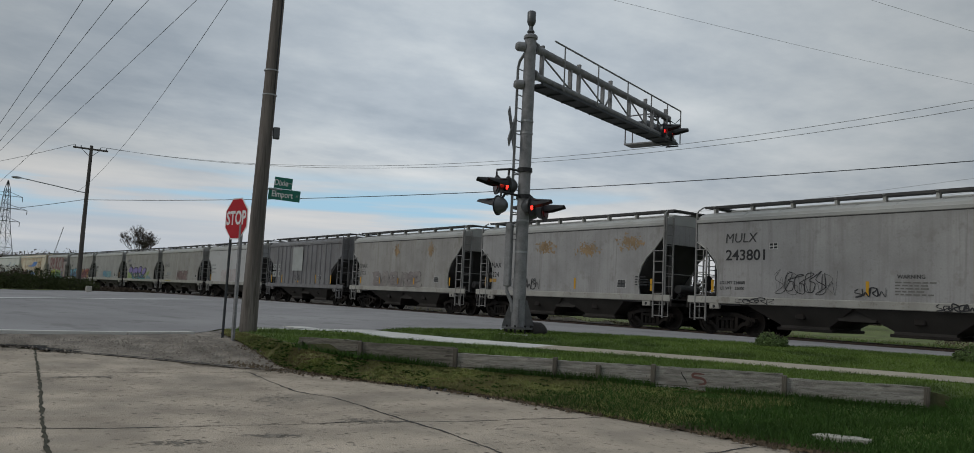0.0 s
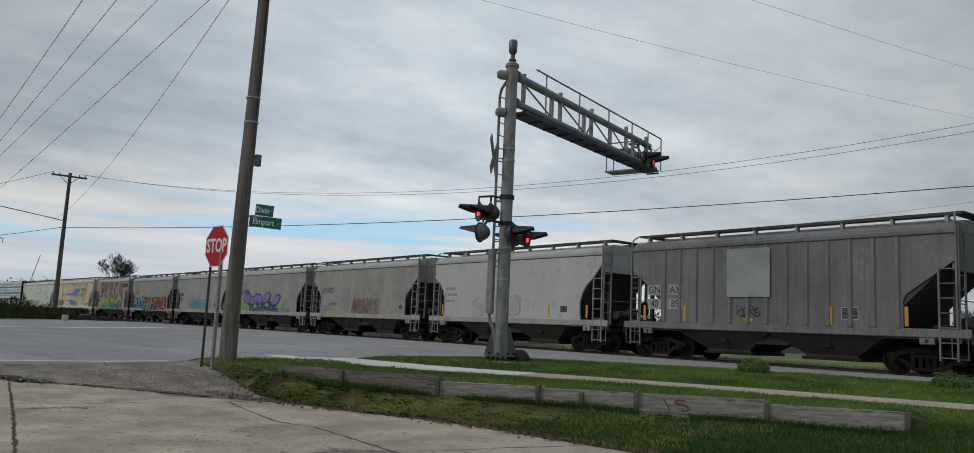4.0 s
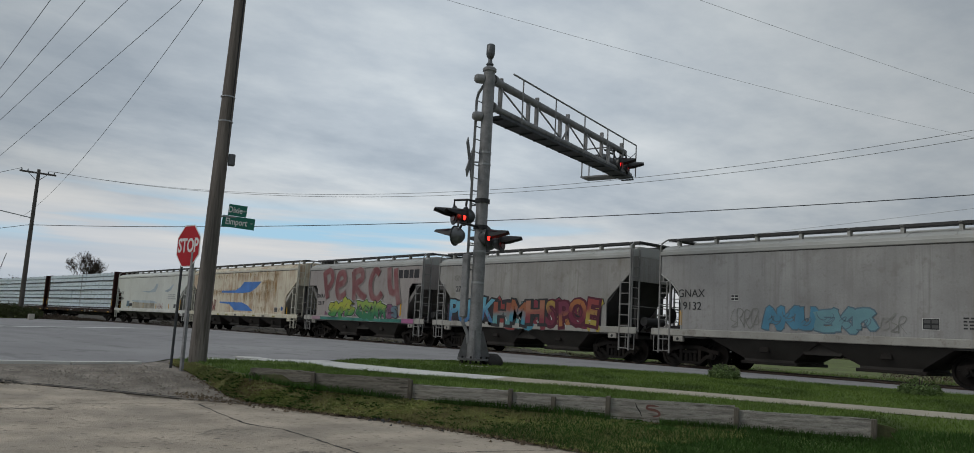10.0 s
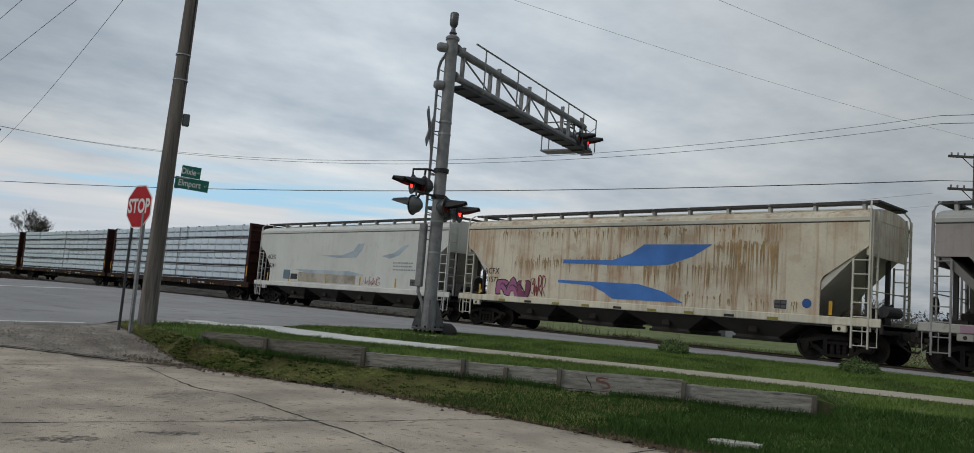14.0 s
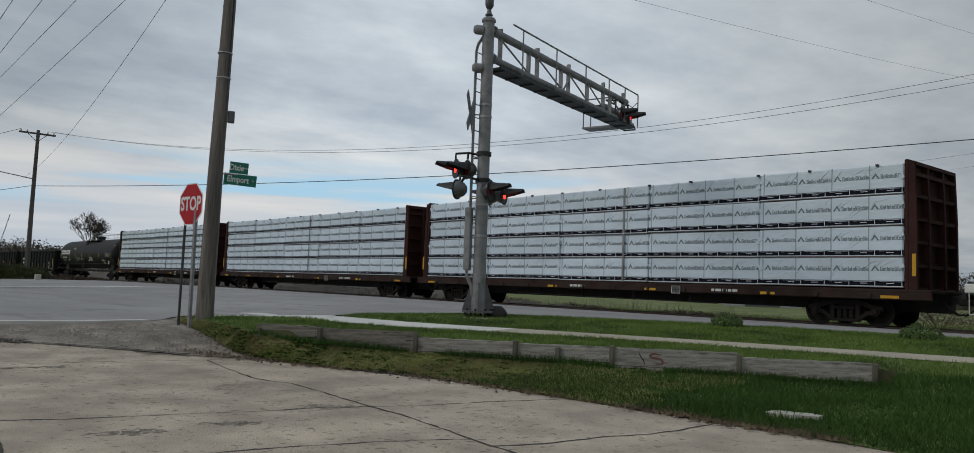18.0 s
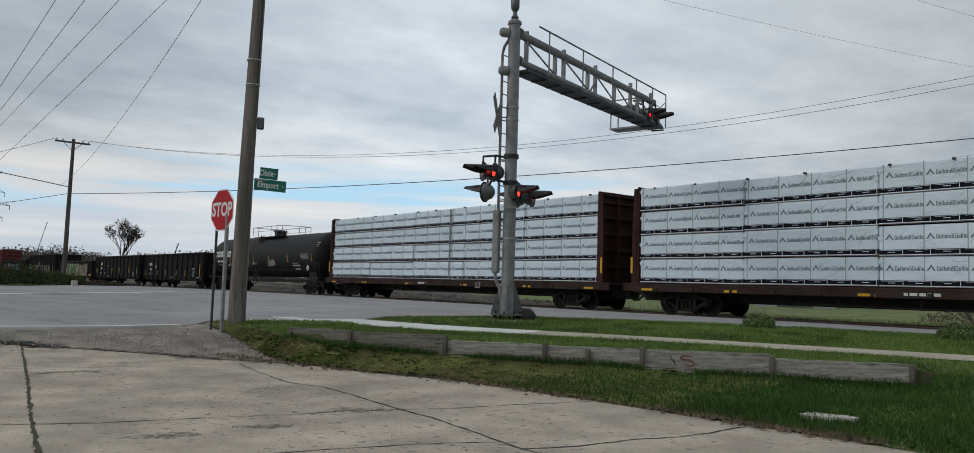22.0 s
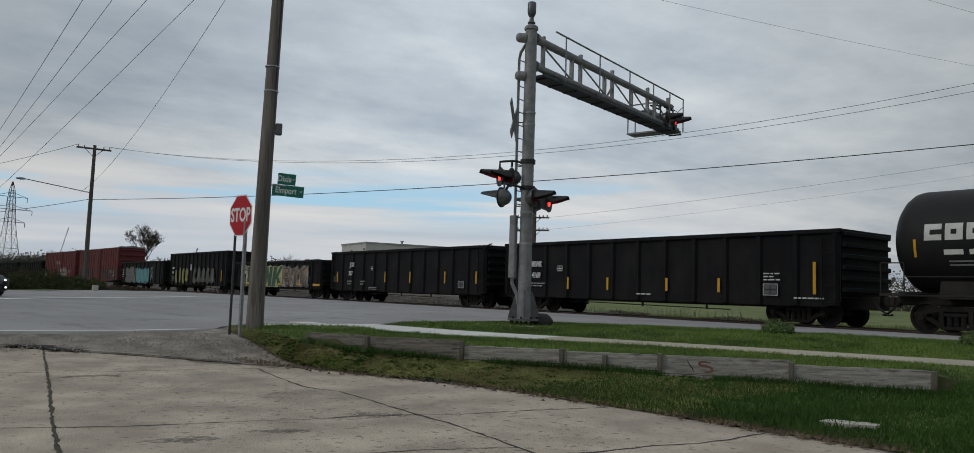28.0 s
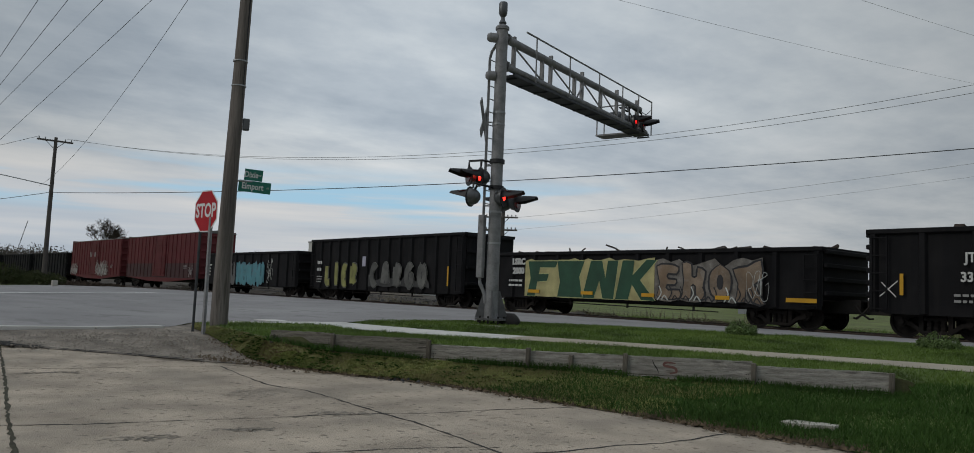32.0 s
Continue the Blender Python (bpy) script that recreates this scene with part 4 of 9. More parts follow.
P_RED, P_DKRED, P_BLUE, P_SKY = paint("spray_red", (.30, .045, .045)), paint("spray_dull_red", (.24, .055, .055)), paint("spray_blue", (.03, .10, .32)), paint("spray_light_blue", (.09, .27, .40))
P_VIOLET, P_GREEN, P_LIME, P_TEAL = paint("spray_violet", (.20, .15, .40)), paint("spray_green", (.03, .17, .07)), paint("spray_lime", (.35, .41, .06)), paint("spray_teal", (.06, .34, .33))
P_ORANGE, P_YEL, P_PINK, P_MINT, P_TAN, P_SLATE = paint("spray_orange", (.34, .13, .055)), paint("spray_yellow", (.40, .35, .10)), paint("spray_pink", (.36, .12, .25)), paint("spray_mint", (.17, .36, .32)), paint("spray_tan", (.36, .29, .21)), paint("spray_slate", (.12, .19, .24))
P_LIMEWASH = paint("spray_pale_lime", (.42, .44, .20))
P_GLEAM = paint("spray_pale_gleam", (.55, .58, .55))
P_WASH = mat("washed_red_spray", (.225, .070, .075), .6, var=.25, scale=1.0, bump=0, grime=.75, tint=(.315, .225, .215), streak=.3)
P_STRIPE, P_FAINT = paint("stripe_blue", (.060, .20, .56)), mat("faded_grey_blue", (.40, .48, .54), .5, var=.2, scale=1.0, bump=0, grime=.6, tint=(.60, .62, .60))

SHARED = {}


def shared(key, build, material, smooth=0):
    if key not in SHARED:
        me = build().mesh(key, smooth)
        me.materials.append(material)
        SHARED[key] = me
    return SHARED[key]


def wheelset():
    g = Geo()
    g.rod((0, -.9, 0), (0, .9, 0), .075, n=8)
    for s in (-1, 1):
        prof = [(.08, -.07), (.14, -.07), (.16, -.03), (.36, -.03), (.385, -.06), (.42, -.06), (.42, .045), (.455, .05), (.455, .075), (.38, .07), (.36, .02), (.16, .02), (.14, .07), (.08, .07)]
        g.lathe([(r, s * (.76 + h)) for r, h in prof], 24, axis="y")
    return g


def side_frame():
    """Cast freight-truck side frame with its window, journal boxes and springs."""
    g = Geo()
    for s in (-1, 1):
        y0, y1 = s * .95, s * 1.09
        lo, hi = min(y0, y1), max(y0, y1)
        outline = [(-1.12, .56), (-1.10, .34), (-.72, .34), (-.62, .40), (-.36, .19), (.36, .19), (.62, .40), (.72, .34), (1.10, .34), (1.12, .56), (.80, .62), (.42, .74), (-.42, .74), (-.80, .62)]
        top = [(-1.12, .56), (-.80, .62), (-.42, .74), (.42, .74), (.80, .62), (1.12, .56), (1.12, .44), (.78, .50), (.40, .60), (-.40, .60), (-.78, .50), (-1.12, .44)]
        bot = [(-.95, .46), (-.62, .42), (-.34, .19), (.34, .19), (.62, .42), (.95, .46), (.95, .36), (.66, .30), (.38, .10), (-.38, .10), (-.66, .30), (-.95, .36)]
        g.prism(top, lo, hi).prism(bot, lo, hi)
        for x in (-.38, .38):
            g.box(x - .06, x + .06, lo, hi, .15, .66)
        for x in (-.18, 0, .18):
            g.lathe([(.075, .19), (.085, .25), (.075, .30), (.085, .36), (.075, .41), (.085, .47)], 8, (x, (lo + hi) / 2, 0))
        g.box(-.30, .30, lo - .02, hi + .02, .47, .56)
        for x in (-.89, .89):
            g.rod((x, lo - .02, .42), (x, hi + .06 * (1 if s > 0 else 0), .42), .14, n=12)
            g.rod((x, min(s * .9, s * 1.17), .42), (x, max(s * .9, s * 1.17), .42), .085, n=10)
    g.box(-.22, .22, -1.0, 1.0, .50, .74)
    return g


def trucks(car, half):
    fr = shared("truck_frame", side_frame, M_TRUCK)
    ws = shared("wheelset", wheelset, M_TRUCK, 35)
    for x in (-half, half):
        t = part("truck", fr, M_TRUCK, car, m=pose(x, 0, 0))
        for a in (-.89, .89):
            part("wheelset", ws, M_TRUCK, t, m=pose(a, 0, .42))


def underframe(car, L, z0=.72, z1=1.0):
    g = Geo().box(-L / 2 + .35, L / 2 - .35, -.28, .28, z0, z1)
    part("centre_sill", g, M_STEEL, car)
    for s in (-1, 1):
        c = Geo().box(*sorted((s * (L / 2 - .4), s * (L / 2 + .02))), -.11, .11, .72, .95, .02).box(*sorted((s * (L / 2 - .12), s * (L / 2 + .06))), -.19, .19, .68, .99, .03)
        c.tube([(s * (L / 2 - .5), -.35, .85), (s * (L / 2 - .3), -.4, .6), (s * (L / 2 - .05), -.36, .42), (s * (L / 2 + .05), -.3, .44)], .035)
        part("coupler", c, M_STEEL, car)


def ladder(h0, h1, w, rungs, r=.02):
    g = Geo()
    for x in (0, w):
        g.box(x - .025, x + .025, -.03, .03, h0, h1)
    for k in range(rungs):
        z = h0 + (h1 - h0) * (k + .5) / rungs
        g.rod((0, 0, z), (w, 0, z), r, n=6)
    return g


CUTS = {
    "round": [(0, 3.42), (-.42, 2.96), (-.80, 2.64), (-1.02, 2.32), (-1.14, 1.98), (-1.14, 1.5), (-1.08, 1.27)],
    "left_round": [(0, 3.17), (-.45, 2.87), (-.75, 2.54), (-.88, 2.15), (-.88, 1.27)],
    "slant": [(0, 3.24), (-1.00, 2.30), (-1.07, 2.16), (-1.07, 1.27)],
    "left_slant": [(0, 3.15), (-.88, 2.36), (-.93, 2.2), (-.93, 1.27)],
    "angle": [(0, 3.12), (-.45, 2.80), (-1.28, 2.22), (-1.36, 2.05), (-1.36, 1.27)],
    "square": [(0, 3.02), (-.80, 3.02), (-1.02, 2.78), (-1.05, 1.27)],
    "flow": [(0, 3.30), (-.55, 2.92), (-1.25, 2.42), (-1.34, 2.25), (-1.34, 1.27)],
}


def hopper(label, u0, u1, paint_m, cut="round", ribs=0, bays=2, eave=3.86, sill=None, trim=None, bay_m=None, slope=None):
    """A covered hopper car between the coupler lines u0 (trailing) and u1 (leading)."""
    L = u1 - u0
    car = empty("covered_hopper_car")
    tagged(car, label, "freight car", group="train of freight cars")
    MOVERS.append((car, (u0 + u1) / 2))
    xe = L / 2 - .80
    cr, cl = CUTS[cut], CUTS["left_" + cut if cut in ("round", "slant") else cut]
    sill_m, trim_m = sill or M_SILL, trim or M_EAVE
    ladder_m = trim if sill and trim else M_LADDER
    right, left = [(xe + a, b) for a, b in cr], [(-xe - a, b) for a, b in cl]
    poly = [(-xe, eave), (xe, eave)] + right + left[::-1]
    for s in (-1, 1):
        lo, hi = sorted((s * 1.50, s * 1.55))
        part("side_panel", Geo().prism(poly, lo, hi), paint_m, car)
        part("eave_rail", Geo().box(-xe - .03, xe + .03, *sorted((s * 1.53, s * 1.585)), eave - .03, eave + .10, .015), trim_m, car)
        # Thin dark strip paints the shadow line beneath the eave rail.
        part("eave_gap", Geo().box(-xe, xe, *sorted((s * 1.549, s * 1.553)), eave - .06, eave - .031), M_SLOPE, car)
        if cut == "round":
            for k, ln in ((1, cr), (-1, cl)):
                pts = [(k * (xe + a), s * 1.56, b) for a, b in ln]
                part("cutout_rim", Geo().tube(pts, .028, 5), trim_m, car)
        part("side_sill", Geo().box(-L / 2 + .42, L / 2 - .42, *sorted((s * 1.50, s * 1.575)), 1.03, 1.27, .02), sill_m, car)
        for x in (-L / 2 + 1.55, L / 2 - 1.55):
            part("bolster_plate", Geo().box(x - .2, x + .2, *sorted((s * 1.42, s * 1.56)), .84, 1.04, .02), sill_m, car)
            part("jacking_hole", Geo().lathe([(.055, s * 1.555), (.055, s * 1.563)], 12, (x, 0, .93), "y"), M_BLACK, car)
        for x in (-L / 2 + .72, L / 2 - .72):
            part("stirrup_step", Geo().tube([(x - .2, s * 1.53, 1.03), (x - .2, s * 1.53, .48), (x + .2, s * 1.53, .48), (x + .2, s * 1.53, 1.03)], .02, 5), ladder_m, car)
    if ribs:
        me = Geo().prism([(-.09, 0), (-.05, -.06), (.05, -.06), (.09, 0)], 1.28, eave - .05, "xy").mesh("rib")
        me.materials.append(paint_m)
        span = xe - 1.5
        for k in range(ribs):
            x = -span + 2 * span * k / (ribs - 1)
            part("rib", me, paint_m, car, m=pose(x, -1.548, 0))
            part("rib", me, paint_m, car, m=pose(x, 1.548, 0, 0, 0, 180))
    arc = [(1.55 * math.cos(math.pi * k / 12), eave + .05 + .40 * math.sin(math.pi * k / 12) ** .8) for k in range(13)]
    part("roof", Geo().prism(arc, -xe, xe, "yz"), M_EAVE if trim is None else paint_m, car, smooth=30)
    for k in range(9):
        x = -xe + .6 + (2 * xe - 1.2) * k / 8
        part("roof_seam", Geo().prism([(a, b + .012) for a, b in arc] + [(a * .99, b - .03) for a, b in arc[::-1]], x - .02, x + .02, "yz"), M_EAVE if trim is None else paint_m, car)
    part("hatch_trough", Geo().box(-xe + .5, xe - .5, -.36, .36, eave + .42, eave + .53, .03), trim_m, car)
    for s, ln in ((1, cr), (-1, cl)):
        top = ln[0][1]
        part("end_sheet", Geo().box(*sorted((s * (xe - .08), s * (xe - .012))), -1.49, 1.49, top - .25, eave + .05), paint_m, car)
        inner = ln[-1][0]
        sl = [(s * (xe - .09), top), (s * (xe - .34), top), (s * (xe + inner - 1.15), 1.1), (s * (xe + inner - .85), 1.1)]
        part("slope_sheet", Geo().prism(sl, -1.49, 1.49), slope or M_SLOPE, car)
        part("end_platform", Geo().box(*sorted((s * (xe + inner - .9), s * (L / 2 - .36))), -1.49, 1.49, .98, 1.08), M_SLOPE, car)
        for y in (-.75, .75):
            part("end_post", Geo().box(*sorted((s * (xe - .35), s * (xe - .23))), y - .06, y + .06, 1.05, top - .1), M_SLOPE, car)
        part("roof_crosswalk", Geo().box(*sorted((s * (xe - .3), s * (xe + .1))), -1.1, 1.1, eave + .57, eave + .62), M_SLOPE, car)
        part("end_beam", Geo().box(*sorted((s * (L / 2 - .46), s * (L / 2 - .36))), -1.55, 1.55, .85, 1.12, .02), M_STEEL, car)
        g = Geo().lathe([(.27, 0), (.29, .02), (.27, .04)], 18, (s * (L / 2 - .52), -.55, 1.75), "x") if s < 0 else Geo().rod((s * (L / 2 - .6), -.9, 1.5), (s * (L / 2 - .6), .2, 1.5), .16, n=12)
        part("brake_valve", Geo().box(*sorted((s * (xe - .55), s * (xe - .15))), .15, .75, 1.08, 1.62, .04), M_STEEL, car)
        part("brake_lever", Geo().rod((s * (xe - .2), -.3, 1.2), (s * (xe - .2), .9, 1.75), .05, n=8), M_STEEL, car)
        part("brake_cylinder", Geo().rod((s * (xe - .7), -1.1, 1.3), (s * (xe - .1), -1.1, 1.3), .09, n=10), M_STEEL, car)
        part("end_grab_iron", Geo().rod((s * (xe + .06), -1.5, 2.05), (s * (xe + .06), 1.5, 2.05), .016, n=5), ladder_m, car)
        part("brake_wheel" if s < 0 else "air_reservoir", g, M_SLOPE, car)
        for y in (-1, 1):
            g = Geo()
            g.box(*sorted((s * (xe + .02), s * (xe + .07))), y * 1.56 - .025, y * 1.56 + .025, .42, eave + .32)
            g.box(*sorted((s * (xe - .43), s * (xe - .38))), y * 1.56 - .025, y * 1.56 + .025, .42, 2.95)
            for k in range(7):
                z = .5 + k * .4
                g.rod((s * (xe + .045), y * 1.57, z), (s * (xe - .405), y * 1.57, z), .018, n=5)
            g.tube([(s * (xe + .045), y * 1.56, eave + .30), (s * (xe + .02), y * 1.5, eave + .42), (s * (xe - .05), y * 1.3, eave + .56)], .028, 5)
            part("ladder", g, ladder_m, car)
            e = Geo()
            for yy in (1.50, 1.08):
                e.box(*sorted((s * (xe + .06), s * (xe + .11))), y * yy - .025, y * yy + .025, .9, eave + .3)
            for k in range(8):
                z = 1.2 + k * .38
                e.rod((s * (xe + .085), y * 1.50, z), (s * (xe + .085), y * 1.08, z), .018, n=5)
            part("end_ladder", e, ladder_m, car)
    for s in (-1, 1):
        part("running_board", Geo().box(-xe - .05, xe + .05, *sorted((s * .62, s * 1.08)), eave + .55, eave + .60), M_BLACK, car)
        part("board_edge", Geo().box(-xe - .05, xe + .05, *sorted((s * 1.08, s * 1.11)), eave + .53, eave + .615), M_SLOPE, car)
        n = max(5, int(xe * 2 / 1.35))
        for k in range(n):
            x = -xe + .35 + (2 * xe - .7) * k / (n - 1)
            part("board_bracket", shared("board_bracket", lambda: Geo().prism([(-.14, .05), (-.10, .05), (-.06, -.30), (.08, -.30), (.08, -.0), (-.08, .0)], -.045, .045, "yz"), M_EAVE), M_EAVE, car, m=pose(x, s * 1.0, eave + .55, 0, 0, 0 if s < 0 else 180))
    span = L - 2 * 2.75
    for k in range(bays):
        c = (k - (bays - 1) / 2) * span / bays
        w = span / bays / 2
        q = lambda a, b, z: [(c - a, -b, z), (c + a, -b, z), (c + a, b, z), (c - a, b, z)]
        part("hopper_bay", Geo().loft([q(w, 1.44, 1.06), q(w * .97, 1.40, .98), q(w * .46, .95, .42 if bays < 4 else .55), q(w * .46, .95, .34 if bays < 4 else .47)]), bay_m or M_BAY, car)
        part("gate_casting", Geo().box(c - .16, c + .16, -1.24, -1.10, .62, .84, .03).moved(pose(0, -.02, 0)), M_STEEL, car)
        part("discharge_gate", Geo().box(c - w * .52, c + w * .52, -1.0, 1.0, .25 if bays < 4 else .39, .35 if bays < 4 else .48, .02), M_STEEL, car)
    for k in range(bays - 1 if bays < 4 else 0):
        c = (k + 1 - bays / 2) * span / bays
        # Added dark panel between bays stands in for the shade under the car.
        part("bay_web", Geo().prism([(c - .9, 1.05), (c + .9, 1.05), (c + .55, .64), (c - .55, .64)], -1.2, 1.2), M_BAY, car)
    underframe(car, L, .60)
    trucks(car, L / 2 - 1.75)
    return car


SIDE = -1.556


def text(car, s, x, z, size, m=None, **kw):
    return letters(s, size, m or M_MARK_K, car, (x, SIDE - .006, z), **kw)


def plate(name, car, x0, x1, z0, z1, m, label="", y=SIDE):
    return part(name, Geo().box(x0, x1, y - .008, y + .004, z0, z1), m, car, label)


def bars(name, car, x, z, w, rows, m, pitch=.1, seed=0, y=SIDE):
    """Small stencil lines that cannot be read."""
    rnd = random.Random(seed)
    g = Geo()
    for k in range(rows):
        cx = x
        while cx < x + w * rnd.uniform(.75, 1):
            d = rnd.uniform(.08, .22)
            g.box(cx, cx + d, y - .006, y + .002, z - k * pitch, z - k * pitch + pitch * .42)
            cx += d + .05
    ob = part(name, g, m, car)
    ob["kind"] = "stuff"
    return ob


def reflectors(car, xs, z=1.45, h=.42, y=SIDE):
    me = shared("reflector_%d" % int(h * 100), lambda: Geo().box(-.05, .05, -.006, .004, 0, h), M_YELLOW)
    for x in xs:
        part("reflector", me, M_YELLOW, car, m=pose(x, y, z))


def paint_grey():
    return bpy.data.materials.get("panel_grey_print") or paint("panel_grey_print", (.10, .10, .10))


def data_box(car, x, z, m_in=None, s=1.0, y=SIDE):
    g = Geo().box(x, x + .55 * s, y - .006, y + .002, z, z + .38 * s)
    part("data_panel", g, m_in or M_MARK_K, car)
    if m_in is None:
        part("data_panel_rim", Geo().box(x - .02, x + .57 * s, y - .004, y + .002, z - .02, z + .40 * s), M_MARK_W, car)
    for a, b, c, d in ((.03, .25, .22, .35), (.30, .52, .22, .35), (.03, .25, .04, .16), (.30, .52, .04, .16)):
        part("data_panel_line", Geo().box(x + a * s, x + b * s, y - .010, y - .004, z + c * s, z + d * s), paint_grey() if m_in is None else M_MARK_K, car)


def tag(car, x0, x1, z0, z1, fills, line_m, seed, letters_n=6, wild=.25, y=SIDE, label="spray-painted graffiti lettering", lw=.045, gleam=None):
    """Graffiti piece: interlocking fat letter shapes with spikes, each on a dark backing, with inner strokes and a lit edge."""
    rnd = random.Random(seed)
    w, h = (x1 - x0) / letters_n, z1 - z0
    shapes = ([(-.5, 0), (-.48, .75), (-.3, 1.0), (.25, 1.02), (.55, .8), (.35, .55), (.62, .1), (.3, -.05), (.05, .35), (-.12, .3), (-.1, 0)],
              [(-.62, .95), (.35, 1.08), (.55, .75), (.0, .72), (.0, .6), (.4, .58), (.42, .38), (-.02, .36), (.05, .2), (.6, .22), (.5, -.06), (-.5, 0), (-.42, .6)],
              [(-.55, .9), (-.2, 1.05), (-.1, .4), (.15, .38), (.2, 1.1), (.58, .9), (.5, .2), (.3, -.08), (-.3, -.05), (-.55, .25)],
              [(-.6, 0), (-.2, 1.1), (.15, 1.1), (.6, .02), (.25, -.05), (.12, .28), (-.12, .28), (-.2, -.05)],
              [(.5, .95), (-.1, 1.08), (-.55, .8), (-.5, .5), (.1, .42), (-.55, .25), (-.4, -.05), (.35, -.06), (.6, .3), (.4, .62), (-.02, .7), (.55, .75)],
              [(-.55, 0), (-.6, 1.0), (-.25, 1.05), (-.15, .65), (.3, 1.15), (.65, .95), (.15, .5), (.62, .02), (.25, -.1), (-.12, .3), (-.2, -.02)])
    for k in range(letters_n):
        cx, sh = x0 + w * (k + .5), shapes[rnd.randrange(len(shapes))]
        sl, up = rnd.uniform(-.22, .22) * w, rnd.uniform(-.08, .08) * h
        base = [Vector((cx + 1.08 * w * a + sl * (b - .5) + rnd.uniform(-1, 1) * wild * .10 * w, 0, z0 + h * b + up + rnd.uniform(-1, 1) * wild * .12 * h)) for a, b in sh]
        ring = smooth_line(base + base[:1], 2)[:-1]
        c = sum(ring, Vector()) / len(ring)
        f, d = fills[(k * len(fills)) // letters_n] if len(fills) <= letters_n else fills[k], .0016 * k
        big = []
        for i, p in enumerate(ring):
            t = ring[(i + 1) % len(ring)] - ring[i - 1]
            nrm = Vector((-t.z, 0, t.x)).normalized()
            nrm = -nrm if (p + nrm * .01 - c).length < (p - c).length else nrm
            big.append(p + nrm * lw)
        part("graffiti_outline", Geo().prism([(p.x, p.z) for p in big], y - .004 - d, y - .001), line_m, car)
        part("graffiti_fill", Geo().prism([(p.x, p.z) for p in ring], y - .0085 - d, y - .002), f, car, label)
        for q in range(rnd.randrange(2, 4)):
            bx, bz = cx + w * rnd.uniform(-.3, .3), z0 + h * rnd.uniform(.2, .75)
            ln = [Vector((bx + w * .30 * math.cos(t * 2 + seed + q), y - .0105 - d, bz + h * .24 * math.sin(t * 2.3 + q * 1.7))) for t in (0, .4, .8, 1.2, 1.6)]
            part("graffiti_stroke", flat_stroke(smooth_line(ln, 3), lw * .34), line_m if q or not gleam else gleam, car)


def fade(name, low, high, z0, z1, axis=2):
    """Spray paint that blends from one colour into another up the height of the piece."""
    m = mat(name, low, .55, var=.15, scale=1.5, bump=0)
    nt = m.node_tree
    tc = nt.nodes.new("ShaderNodeTexCoord")
    sep = nt.nodes.new("ShaderNodeSeparateXYZ")
    nt.links.new(tc.outputs["Object"], sep.inputs[0])
    n = nt.nodes.new("ShaderNodeTexNoise")
    n.inputs["Scale"].default_value = 3.0
    nt.links.new(tc.outputs["Object"], n.inputs["Vector"])
    h = math_node(nt, "ADD", math_node(nt, "MULTIPLY", math_node(nt, "ADD", sep.outputs[axis], -z0), 1 / (z1 - z0)), math_node(nt, "MULTIPLY", math_node(nt, "ADD", n.outputs[0], -.5), .7))
    nt.links.new(ramp(nt, h, [(.25, low), (.75, high)]), nt.nodes["Principled BSDF"].inputs["Base Color"])
    return m


def word(car, s, x0, x1, z0, z1, fills, line_m, seed, y=SIDE, fat=.10, inner=None, wide=1.0):
    """Graffiti word: each fat letter stretched into its own cell on a merged dark outline, with sprayed inner strokes."""
    rnd = random.Random(seed)
    n, h = len(s), z1 - z0
    w = (x1 - x0) / n
    for k, ch in enumerate(s):
        size = h / .74
        cx, cz = x0 + w * (k + .5), (z0 + z1) / 2 + rnd.uniform(-.06, .06)
        xs, tilt = wide * w / (.60 * size) * (.82 if ch in "MW" else 1.0), rnd.uniform(-9, 9)
        f, d = fills[k % len(fills)], .003 * k
        letters(ch, size * .92, line_m, car, (cx + .03, y - .008 - d, cz - .03), name="graffiti_outline", bold=fat * 1.45, xs=xs * .95, rot=(90, tilt, 0), thick=.002)
        letters(ch, size * .92, f, car, (cx, y - .016 - d, cz), name="graffiti_letter", bold=fat * .40, xs=xs * .95, rot=(90, tilt, 0), thick=.002)
        for q in range(3):
            bx, bz = cx + w * rnd.uniform(-.32, .22), cz + h * rnd.uniform(-.34, .22)
            ln = [Vector((bx + w * .16 * t + .04 * math.sin(4 * t + q), y - .021 - d, bz + h * .22 * t * (1 if q % 2 else -.6) + .05 * math.cos(5 * t + k))) for t in (0, .33, .66, 1)]
            part("graffiti_stroke", flat_stroke(smooth_line(ln, 3), .016), inner or (P_GLEAM if q == 0 else line_m), car)


def smooth_line(P, steps=4):
    out = []
    for i in range(len(P) - 1):
        p0, p1, p2, p3 = P[max(i - 1, 0)], P[i], P[i + 1], P[min(i + 2, len(P) - 1)]
        for j in range(steps):
            t = j / steps
            out.append(0.5 * ((2 * p1) + (p2 - p0) * t + (2 * p0 - 5 * p1 + 4 * p2 - p3) * t * t + (3 * p1 - p0 - 3 * p2 + p3) * t ** 3))
    return out + [P[-1]]


